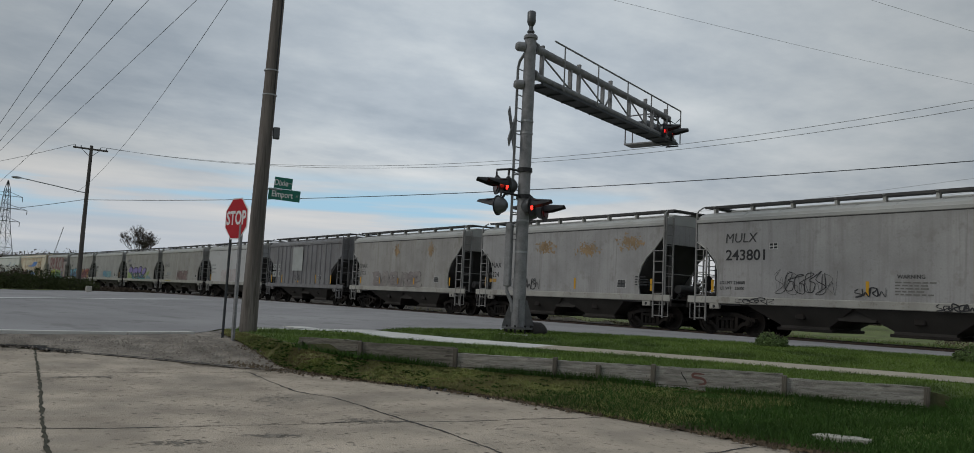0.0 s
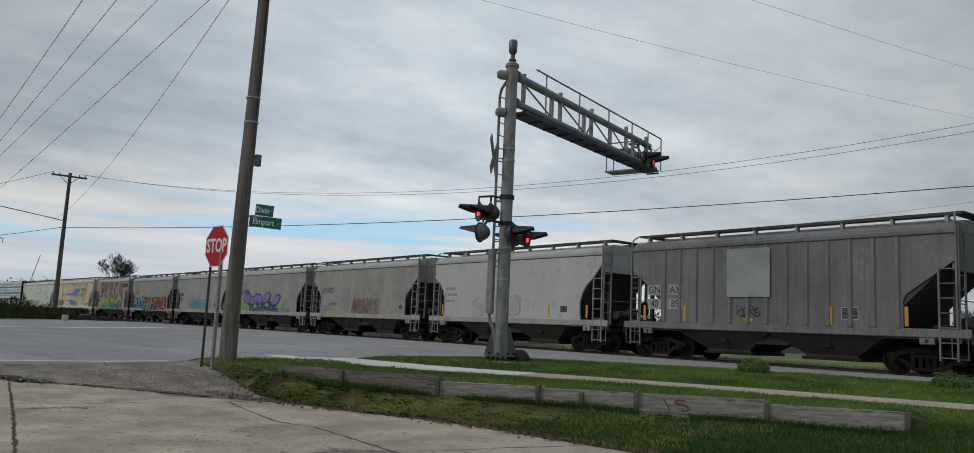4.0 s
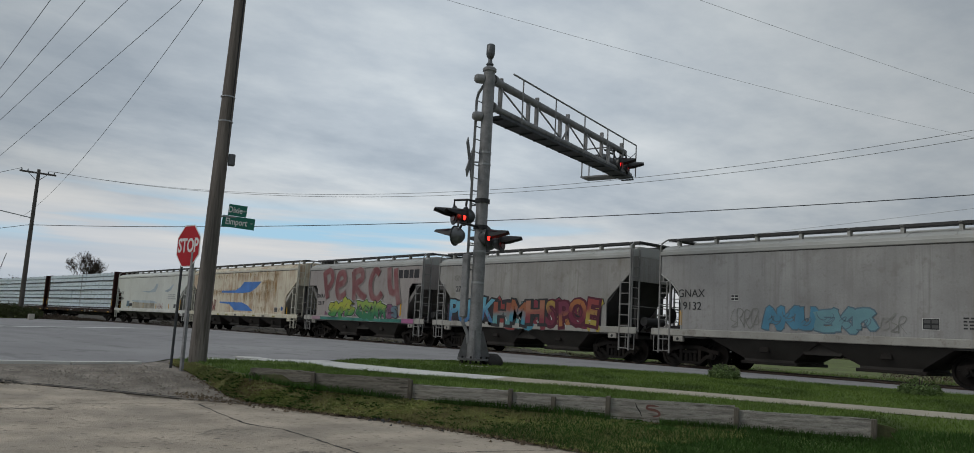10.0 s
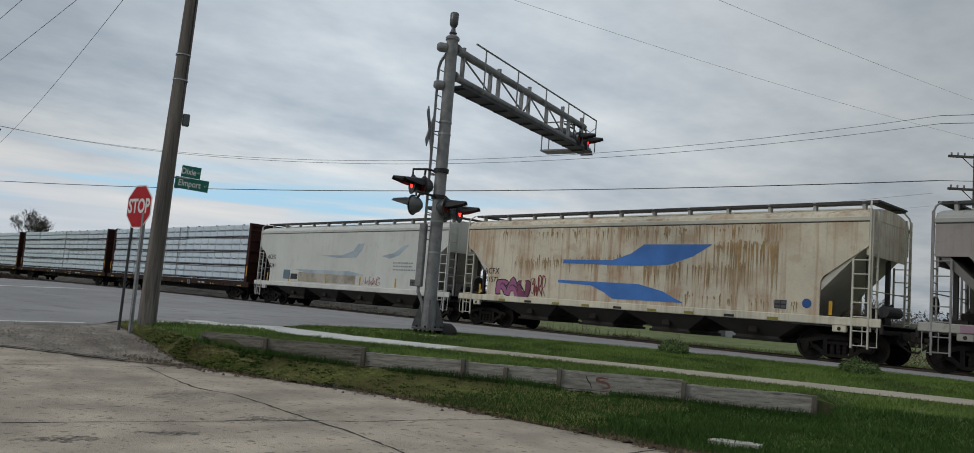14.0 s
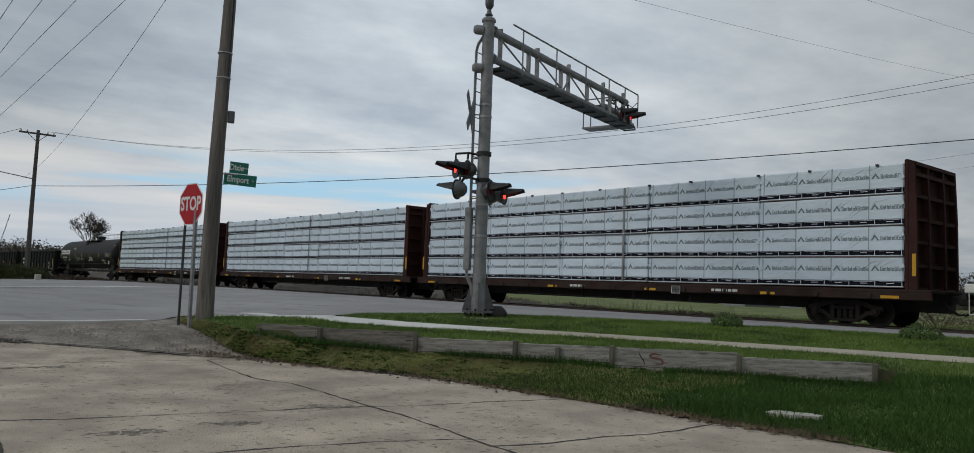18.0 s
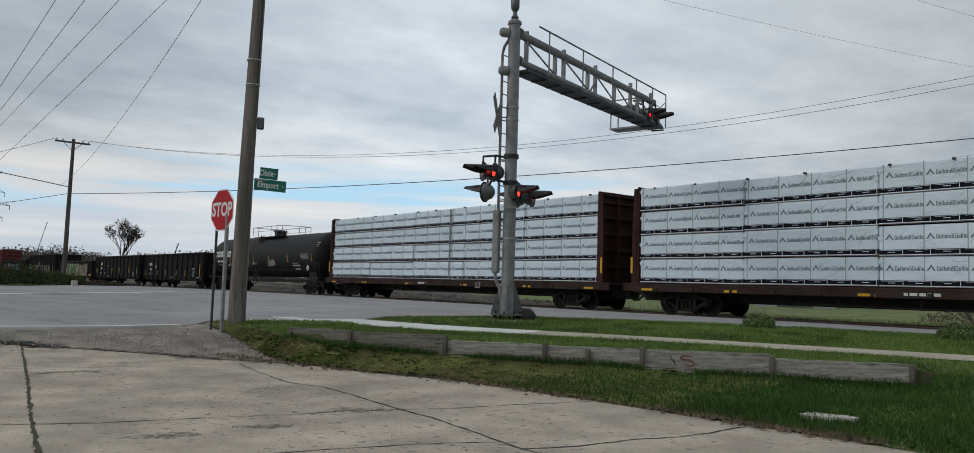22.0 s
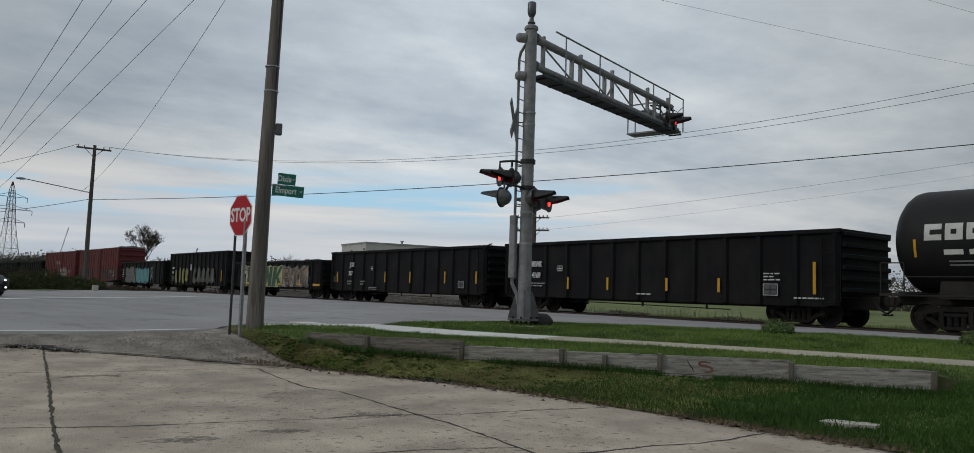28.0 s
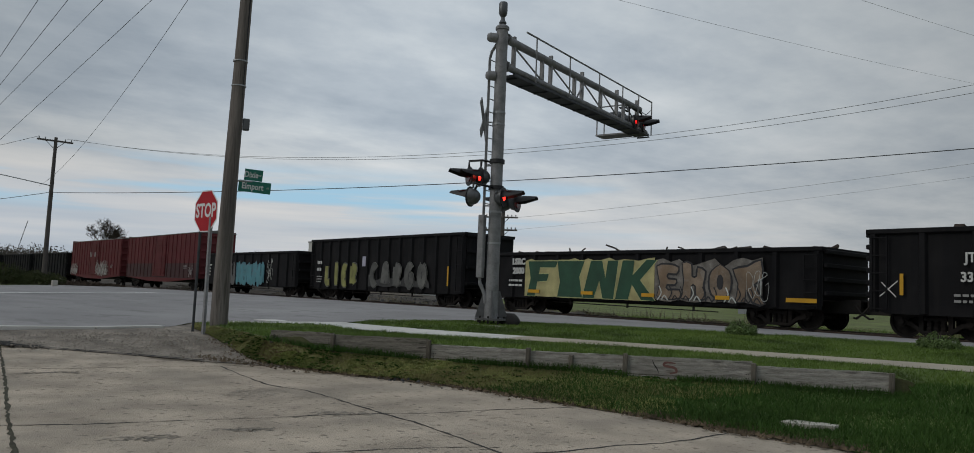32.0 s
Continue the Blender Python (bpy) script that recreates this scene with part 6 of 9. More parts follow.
    stripe_lo = [(-3.1, 2.0), (.6, 1.96), (1.6, 1.75), (2.4, 1.40), (-.5, 1.40), (-.9, 1.62), (-1.5, 1.84), (-3.1, 1.9)]
    part("blue_stripe", Geo().prism(stripe_up, SIDE - .006, SIDE + .002), P_STRIPE, c), part("blue_stripe", Geo().prism(stripe_lo, SIDE - .006, SIDE + .002), P_STRIPE, c)
    text(c, "ACFX", -6.75, 2.25, .34), text(c, "51573", -6.7, 1.9, .30), tag(c, -6.4, -4.6, 1.3, 1.85, [P_PINK, paint("maroon", (.22, .06, .12))], M_MARK_K, 91, 3, .3), scrawl(c, -4.5, -3.7, 1.35, 2.1, P_DKRED, 92, 4, .03)
    data_box(c, 5.6, 1.4, None, .7), part("round_mark", Geo().lathe([(.14, SIDE - .006), (.14, SIDE)], 14, (6.6, 0, 1.6), "y"), P_BLUE, c), reflectors(c, [-7.4, 7.3], 1.3, .4)

    c = hopper("off-white covered hopper car with faint blue stripes and tags", -171.05, -152.60, BRIGHT_W, "flow", slope=paint("dirty_grey_slope", (.52, .51, .48)), trim=paint("white_trim", (.56, .56, .53)), bays=4, eave=4.05, sill=paint("white_sill", (.68, .68, .64)))
    part("faded_stripe", Geo().prism([(-2.2, 2.82), (.2, 2.80), (1.2, 3.05), (1.6, 3.4), (2.1, 3.42), (1.9, 3.1), (1.5, 2.72), (-.3, 2.68)], SIDE - .005, SIDE + .002), P_FAINT, c)
    part("faded_stripe", Geo().prism([(3.6, 2.8), (4.6, 2.95), (5.3, 3.3), (5.7, 3.35), (5.0, 2.85), (4.3, 2.68)], SIDE - .005, SIDE + .002), P_FAINT, c)
    part("faded_stripe", Geo().prism([(-4.4, 2.0), (1.0, 2.0), (2.2, 1.86), (2.2, 1.78), (-3.0, 1.82)], SIDE - .005, SIDE + .002), P_FAINT, c)
    text(c, "ACFX", -7.0, 2.65, .36), text(c, "45261", -6.9, 2.15, .36)
    plate("dark_panel", c, -5.5, -4.8, 1.45, 1.95, P_SLATE), plate("dark_panel", c, -4.7, -4.0, 1.45, 1.75, M_MARK_K)
    part("ghost_panel", Geo().box(-3.9, 1.6, SIDE - .003, SIDE + .002, 1.34, 1.86), mat("tan_ghost", (.42, .38, .30), .6, var=.25, scale=2, bump=0, grime=.7, tint=(.56, .54, .48)), c, "faded tan patch of old paint")
    scrawl(c, -1.2, 1.9, 1.4, 1.75, mat("grey_line", (.30, .30, .29), .6, var=.3, bump=0), 95, 9, .009), scrawl(c, 2.2, 3.7, 1.35, 1.75, P_RED, 96, 5, .015), bars("stencil_lines", c, 6.0 - 1.4, 2.45, 1.7, 3, paint("grey_line2", (.33, .35, .36)), .16, 10)
    data_box(c, 6.0, 1.45, None, .75), reflectors(c, [-7.3, -4.9, -1.1, 2.0, 4.9], 1.32, .42), reflectors(c, [7.3], 1.3, .8)


hoppers()


def lumber_car(label, u0, u1, seed):
    L = u1 - u0
    car = empty("centre_beam_flat_car")
    tagged(car, label, "freight car", group="train of freight cars")
    MOVERS.append((car, (u0 + u1) / 2))
    xe = L / 2 - 1.05
    part("deck", Geo().box(-xe - .75, xe + .75, -1.55, 1.55, .98, 1.08, .02), M_DECK, car)
    for s in (-1, 1):
        part("side_sill", Geo().box(-xe - .75, xe + .75, *sorted((s * 1.46, s * 1.56)), .78, .99, .02), M_DECK, car)
    for k in range(14):
        x = -xe + .9 + (2 * xe - 1.8) * k / 13
        part("winch", shared("winch", lambda: Geo().box(-.05, .05, -.025, .025, -.06, .06, .01), M_STEEL), M_STEEL, car, m=pose(x, -1.585, .88))
    part("centre_beam", Geo().box(-xe, xe, -.1, .1, 1.08, 4.4), M_BROWN, car)
    for s in (-1, 1):
        xo, xi = s * (xe + .02), s * (xe + .14)
        b = part("bulkhead", Geo().box(*sorted((xo, xi)), -1.5, 1.5, 1.0, 4.72, .02), M_BROWN, car)
        for y in (-1.46, -.55, .55, 1.46):
            part("bulkhead_post", Geo().prism([(xi, 1.0), (s * (xe + .36), 1.0), (s * (xe + .34), 3.2), (s * (xe + .28), 4.66), (xi, 4.66)], y - .05, y + .05), M_BROWN, b)
        for z in (1.1, 1.75, 2.4, 3.05, 3.7, 4.3, 4.6):
            part("bulkhead_crossbar", Geo().box(*sorted((xi, s * (xe + .30))), -1.42, 1.42, z - .05, z + .05), M_BROWN, b)
    n, tiers, z0, th = 5, 4, 1.10, .885
    w = 2 * xe / n
    rnd = random.Random(seed)
    body = shared("bundle_body_%.3f" % w, lambda: Geo().box(-w / 2 + .012, w / 2 - .012, .02, 1.36, .17, th - .005, .035).box(-w / 2 + .04, w / 2 - .04, .06, 1.34, .05, .18), M_WRAP)

    def band():
        g = Geo()
        g.box(-w / 2 + .015, w / 2 - .015, .008, .03, .055, .195)
        return g

    def dashes():
        g = Geo()
        k = 6
        for i in range(k):
            x = -w / 2 + w * (i + .5) / k
            g.box(x - .10, x + .10, .002, .012, .118, .134)
            g.box(x + .31, x + .325, .000, .012, .04, .20)
            g.box(x - .30, x + .28, .000, .012, .170, .180)
        g.box(-w / 2 + .02, w / 2 - .02, .000, .012, .036, .058)
        return g

    def dunnage():
        return Geo().box(-w / 2, w / 2, .004, .03, .014, .032)

    def folds(seed):
        r = random.Random(seed)
        g = Geo()
        for i in range(15):
            x, z, a, ln, hh = r.uniform(-w / 2 + .4, w / 2 - .4), r.uniform(.32, .78), math.radians(r.choice((25, 35, -30, 50, 8, 40))) + r.uniform(-.2, .2), r.uniform(.10, .30), r.uniform(.010, .022)
            c, q = math.cos(a), math.sin(a)
            p0, p1 = Vector((x - ln * c, .021, max(.23, min(.86, z - ln * q)))), Vector((x + ln * c, .021, max(.23, min(.86, z + ln * q))))
            n = Vector((-q, 0, c)) * hh
            mid = (p0 + p1) / 2
            g.add([p0, mid + n, p1, mid - n, mid + Vector((0, -.020, 0))], [(0, 1, 4), (1, 2, 4), (2, 3, 4), (3, 0, 4)])
        for i in range(2):
            x = (-w / 2 + .06) if i else (w / 2 - .08)
            z = r.uniform(.5, .8)
            g.prism([(x - .08, z), (x + .06, z + .05), (x + .10, z - .06), (x - .02, z - .12)], .0, .02)
        return g

    def logos():
        g = Geo()
        for i in range(4):
            x = -w / 2 + w * (i + .42) / 4
            g.prism([(x - .27, .48), (x - .22, .48), (x - .15, .58), (x - .08, .48), (x - .03, .48), (x - .15, .65)], .012, .022)
            for a, b, z1 in ((.0, .06, .60), (.075, .13, .56), (.145, .17, .59), (.185, .20, .60), (.215, .27, .56), (.285, .31, .59), (.325, .38, .56), (.395, .45, .60), (.47, .54, .60), (.555, .61, .56), (.625, .64, .60), (.655, .68, .59), (.695, .71, .60), (.725, .78, .56)):
                g.box(x + a, x + a + .017, .012, .022, .48, z1)
                if b - a > .04:
                    g.box(x + b - .017, x + b, .012, .022, .48, min(z1, .565)).box(x + a, x + b, .013, .022, .545 if z1 < .59 else .585, .562 if z1 < .59 else z1).box(x + a, x + b, .013, .022, .48, .496)
        return g

    def strap_piece():
        return Geo().box(-.012, .012, .010, .03, .2, th)

    bm_, dm, lm = (shared("bundle_%s_%.3f" % (k, w), f, m) for k, f, m in (("band", band, M_BAND), ("dash", dashes, M_WRAP), ("logo", logos, M_INK)))
    sm = shared("bundle_strap", strap_piece, M_STRAP)
    du = shared("bundle_dunnage_%.3f" % w, dunnage, M_DUNNAGE)
    fo = [shared("bundle_folds_%d_%.3f" % (q, w), lambda: folds(q), M_WRAP) for q in range(4)]
    for t in range(tiers):
        for k in range(n):
            x = -xe + w * (k + .5)
            dy = rnd.uniform(-.05, .03)
            for s in (-1, 1):
                m = pose(x, s * 1.46 + (dy if s < 0 else 0), z0 + t * th + rnd.uniform(-.012, .012), 0, rnd.uniform(-.28, .28), 0 if s < 0 else 180)
                b = part("lumber_pack", body, M_WRAP, car, m=m)
                if s < 0:
                    part("printed_band", bm_, M_BAND, b), part("printed_logo", lm, M_INK, b), part("dunnage_strip", du, M_DUNNAGE, b)
                    part("white_print", dm, M_WRAP, b)["kind"] = "stuff"
                    part("wrap_folds", fo[rnd.randrange(4)], M_WRAP, b)["kind"] = "stuff"
                    for q in range(4):
                        part("strap", sm, M_STRAP, b, m=pose(-w / 2 + w * (q + .13) / 4, 0, 0))
    for k in range(11):
        x = -xe + .6 + (2 * xe - 1.2) * k / 10 + rnd.uniform(-.3, .3)
        part("strap_corner", shared("strap_corner", lambda: Geo().box(-.035, .035, -.055, .055, -.05, .008), M_BLACK), M_BLACK, car, m=pose(x, -1.455, z0 + tiers * th))
    for x in (1.1,):
        part("tie_down_post", Geo().box(x - .04, x + .04, -1.50, -1.475, 1.1, 4.6), M_GALV, car)
    g = Geo()
    for x in (-3.6, -1.2, 1.4, 3.9):
        g.box(x - .03, x + .03, -1.2, -1.14, .45, .8)
    g.rod((-5, -1.17, .52), (5, -1.17, .46), .02, n=5)
    part("brake_rod", g, M_STEEL, car)
    reflectors(car, [-xe - .35, xe + .28], 1.45, .62, -1.515)
    for x in (-xe + .2, -xe + 3.8, -xe + 8.4, 2.2, 6.8, xe - .6):
        part("reflector_strip", Geo().box(x, x + .5, -1.575, -1.56, .82, .90), M_YELLOW, car)
    bars("stencil_lines", car, -1.5, .86, 1.0, 1, M_MARK_W, .2, seed, -1.565), bars("stencil_lines", car, 5.0, .86, 1.2, 1, M_MARK_W, .2, seed + 1, -1.565)
    data_box(car, 3.4, .76, None, .6, -1.565)
    underframe(car, L, .45, .98)
    trucks(car, L / 2 - 2.9)
    return car


for i, (a, b) in enumerate([(-195.50, -171.13), (-220.05, -195.53), (-244.55, -220.16)]):
    lumber_car("brown centre-beam flat car loaded with four tiers of white-wrapped lumber", a, b, 100 + i)


def tank_car(u0, u1):
    L = u1 - u0
    car = empty("tank_car")
    tagged(car, "long black tank car with white markings and a railed top platform", "freight car", group="train of freight cars")
    MOVERS.append((car, (u0 + u1) / 2))
    R, zc, xt = 1.50, 2.60, L / 2 - .50
    prof = [(0.02, -xt)] + [(R * math.sin(math.pi / 2 * k / 7), -xt + .75 * (1 - math.cos(math.pi / 2 * k / 7))) for k in range(1, 8)]
    prof += [(R, x) for x in np.linspace(-xt + 1.2, xt - 1.2, 8)]
    prof += [(r, -h) for r, h in prof[:8]][::-1]
    part("tank", Geo().lathe(prof, 48, (0, 0, zc), "x"), M_TANK, car, smooth=40)
    for x in (-L / 2 + 2.4, L / 2 - 2.4):
        part("saddle", Geo().prism([(x - .55, .95), (x + .55, .95), (x + .45, 1.7), (x - .45, 1.7)], -.95, .95), M_STEEL, car)
    for s in (-1, 1):
        part("stub_sill", Geo().box(*sorted((s * (L / 2 - .4), s * (L / 2 - 3.6))), -.3, .3, .75, 1.15, .03).box(*sorted((s * (L / 2 - .45), s * (L / 2 - 1.2))), -1.5, 1.5, 1.0, 1.08), M_STEEL, car)
        g = Geo()
        for y in (-1, 1):
            for x in (L / 2 - .48, L / 2 - 1.15):
                g.rod((s * x, y * 1.48, 1.05), (s * x, y * 1.48, 1.95), .02, n=5)
            g.rod((s * (L / 2 - .48), y * 1.48, 1.95), (s * (L / 2 - 1.15), y * 1.48, 1.95), .02, n=5)
        part("end_handrail", g, M_STEEL, car)
    part("manway", Geo().lathe([(.42, zc + R - .1), (.42, zc + R + .25), (.50, zc + R + .27), (.50, zc + R + .36), (.30, zc + R + .42)], 20, (0.4, 0, 0)), M_BLACK, car, smooth=30)
    part("platform", Geo().box(-2.0, 3.1, -1.0, -.6, zc + R - .12, zc + R - .09), M_STEEL, car), part("platform", Geo().box(-2.0, 3.1, .6, 1.0, zc + R - .12, zc + R - .09), M_STEEL, car)
    g = Geo()
    for y in (-1.1, 1.1):
        for x in (-2.0, -1.0, 1.2, 2.2, 3.1):
            g.rod((x, y, zc + R - .1), (x, y, zc + R + .62), .02, n=5)
        g.rod((-2.0, y, zc + R + .62), (3.1, y, zc + R + .62), .022, n=5)
        g.rod((-2.0, y, zc + R + .3), (3.1, y, zc + R + .3), .016, n=5)
    for x in (-2.0, 3.1):
        g.rod((x, -1.1, zc + R + .62), (x, 1.1, zc + R + .62), .022, n=5)
    part("top_railing", g, M_GALV, car)
    for x in (-.2, .9):
        lad = ladder(.5, 4.1, .42, 9)
        lad.v = [(a + x - .2, -(1.56 if c < 2.7 else 1.56 - (c - 2.7) * .32) + b, c) for a, b, c in lad.v]
        if x < 0:
            part("ladder", lad, M_STEEL, car)
    part("side_rail", Geo().rod((-L / 2 + 1.2, -1.5, 1.55), (L / 2 - 1.2, -1.5, 1.55), .02, n=5).rod((-L / 2 + 1.2, -1.45, 1.02), (L / 2 - 1.2, -1.45, 1.02), .03, n=5), M_STEEL, car)

    def on_tank(x, z):
        d = max(-1, min(1, (z - zc) / R))
        return -math.sqrt(max(0, 1 - d * d)) * R - .006

    def curved(name, x0, x1, z0, z1, m, label=""):
        g = Geo()
        zs = np.linspace(z0, z1, 5)
        vs = []
        for z in zs:
            vs += [(x0, on_tank(0, z), z), (x1, on_tank(0, z), z)]
        g.add(vs, [(2 * i, 2 * i + 1, 2 * i + 3, 2 * i + 2) for i in range(4)])
        return part(name, g, m, car, label)
    x = -L / 2 + 1.72
    for k in range(6):
        a = x + k * .55
        curved("lessor_mark", a, a + .46, 2.56, 3.02, M_MARK_W, "white block mark"), curved("lessor_gap", a + .15, a + (.30 if k % 3 else .46), 2.72, 2.86, M_TANK)
    dim = paint("dim_white", (.26, .26, .26))
    for a, b, c, d in ((-8.0, -7.5, 2.16, 2.30), (-7.35, -6.5, 2.16, 2.30), (-7.9, -7.0, 1.96, 2.0), (-7.9, -7.1, 1.86, 1.9), (5.6, 6.4, 1.98, 2.04), (5.5, 6.6, 1.82, 1.90), (5.7, 6.4, 1.60, 1.68), (9.0, 9.45, 3.30, 3.36), (9.05, 9.4, 3.18, 3.21), (9.05, 9.4, 3.08, 3.11)):
        curved("stencil_line", a, b, c, d, dim if d - c < .07 else M_MARK_W)
    for k in range(3):
        for z in (2.58, 2.50, 2.42, 2.34, 2.26):
            curved("stencil_line", 7.0 + k * .40, 7.34 + k * .40, z, z + .045, dim)
    for a in (-8.8, -5.4, -3.3, -.9, 1.8, 4.9, 8.5):
        curved("reflector", a, a + .07, 2.1, 2.6, M_YELLOW)
    for a, b, z0, z1, m, seed in ((-4.0, -3.0, 3.05, 3.30, M_MARK_W, 5), (-2.8, -1.3, 1.85, 2.25, dim, 6), (-1.2, -.2, 1.95, 2.15, dim, 7), (1.7, 3.1, 1.85, 2.25, M_MARK_W, 8), (-5.9, -5.2, 1.85, 2.05, dim, 9)):
        scrawl(car, a, b, z0, z1, m, seed, 5, .018, min(on_tank(0, z0), on_tank(0, z1)), "graffiti_scrawl")
    part("placard", Geo().prism([(7.8, 1.50), (8.0, 1.70), (7.8, 1.90), (7.6, 1.70)], -1.34, -1.32), M_WHITE, car, "diamond hazard placard"), part("placard_mark", Geo().prism([(7.72, 1.66), (7.88, 1.66), (7.88, 1.74), (7.72, 1.74)], -1.346, -1.34), M_RED, car)
    underframe(car, L, .75, .95)
    trucks(car, L / 2 - 2.35)


tank_car(-265.30, -244.85)


def gondola(label, u0, u1, top, ribs, mark="", floor=.62, end_bars=5, tall_ends=False, load=0, m=M_GON):
    L = u1 - u0
    car = empty("gondola_car")
    tagged(car, label, "freight car", group="train of freight cars")
    MOVERS.append((car, (u0 + u1) / 2))
    xe = L / 2 - .95
    for s in (-1, 1):
        lo, hi = sorted((s * 1.42, s * 1.46))
        part("side_panel", Geo().prism([(-xe, floor + .16), (-xe + .5, floor), (xe - .5, floor), (xe, floor + .16), (xe, top - .1), (-xe, top - .1)] if floor < .9 else [(-xe, floor), (xe, floor), (xe, top - .1), (-xe, top - .1)], lo, hi), m, car)
        part("top_rail", Geo().box(-xe - .05, xe + .05, *sorted((s * 1.38, s * 1.58)), top - .14, top, .02), m, car)
        me = Geo().prism([(-.13, 0), (-.07, -.11), (.07, -.11), (.13, 0)], floor + .04, top - .13, "xy").mesh("rib")
        me.materials.append(m)
        for k in range(ribs):
            x = -xe + .15 + (2 * xe - .3) * k / (ribs - 1)
            part("rib", me, m, car, m=pose(x, s * 1.455, 0, 0, 0, 0 if s < 0 else 180))
        e = Geo().box(*sorted((s * (xe - .05), s * xe)), -1.45, 1.45, .95, top)
        part("end_panel", e, m, car)
        for k in range(end_bars):
            z = 1.15 + (top - 1.3) * k / (end_bars - 1)
            part("end_rib", Geo().box(*sorted((s * xe, s * (xe + .12))), -1.42, 1.42, z - .07, z + .07, .02), m, car)
        for y in (-1, 1):
            g = Geo()
            for k in range(5):
                z = .75 + (top - 1.0) * k / 4
                g.tube([(s * (xe - .12), y * 1.60, z), (s * (xe - .55), y * 1.60, z)], .018, 5)
            for x in (xe - .12, xe - .55):
                g.box(*sorted((s * x - .02, s * x + .02)), y * 1.58 - .02, y * 1.58 + .02, .7, top - .2)
            part("ladder", g, m, car)
    part("floor", Geo().box(-xe, xe, -1.42, 1.42, .92, 1.0), M_STEEL, car)
    if load:
        rnd = random.Random(load)
        for k in range(14 * load - 40):
            x, y, z = rnd.uniform(-xe + .4, xe - .4), rnd.uniform(-1.2, 1.2), top - .87 + .06 * load + rnd.uniform(0, .36)
            g = Geo()
            if k % 3:
                w = rnd.uniform(.12, .42)
                g.box(-w, w, -.14, .14, -.05, .05, .01)
            else:
                g.tube([(-.5, 0, 0), (-.15, .1, .07), (.2, -.1, .03), (.5, 0, .08)], .035, 5)
            part("scrap_piece", g, M_SCRAP, car, m=pose(x, y, z, rnd.uniform(-40, 40), rnd.uniform(-30, 30), rnd.uniform(0, 180)))
        part("scrap_load", Geo().box(-xe + .1, xe - .1, -1.36, 1.36, 1.0, top - .45), M_SCRAP, car)
        if load > 8:
            heap = [(x, -1.30, top - .10) for x in (-xe + .2, -xe / 2, 0, xe / 2, xe - .2)]
            part("scrap_heap", ribbon(heap, [(x, 1.30, z) for x, _, z in heap], 8, 14, .06, .22, load), M_SCRAP, car, "lumpy top of the scrap load")
    g = Geo().rod((-4, -1.2, .5), (4, -1.2, .42), .02, n=5)
    for x in (-3, 0, 3):
        g.box(x - .03, x + .03, -1.23, -1.17, .4, .75)
    part("brake_rod", g, M_STEEL, car)
    underframe(car, L, .55, .98)
    trucks(car, L / 2 - 2.6)
    return car, xe


RIBY = SIDE - .012


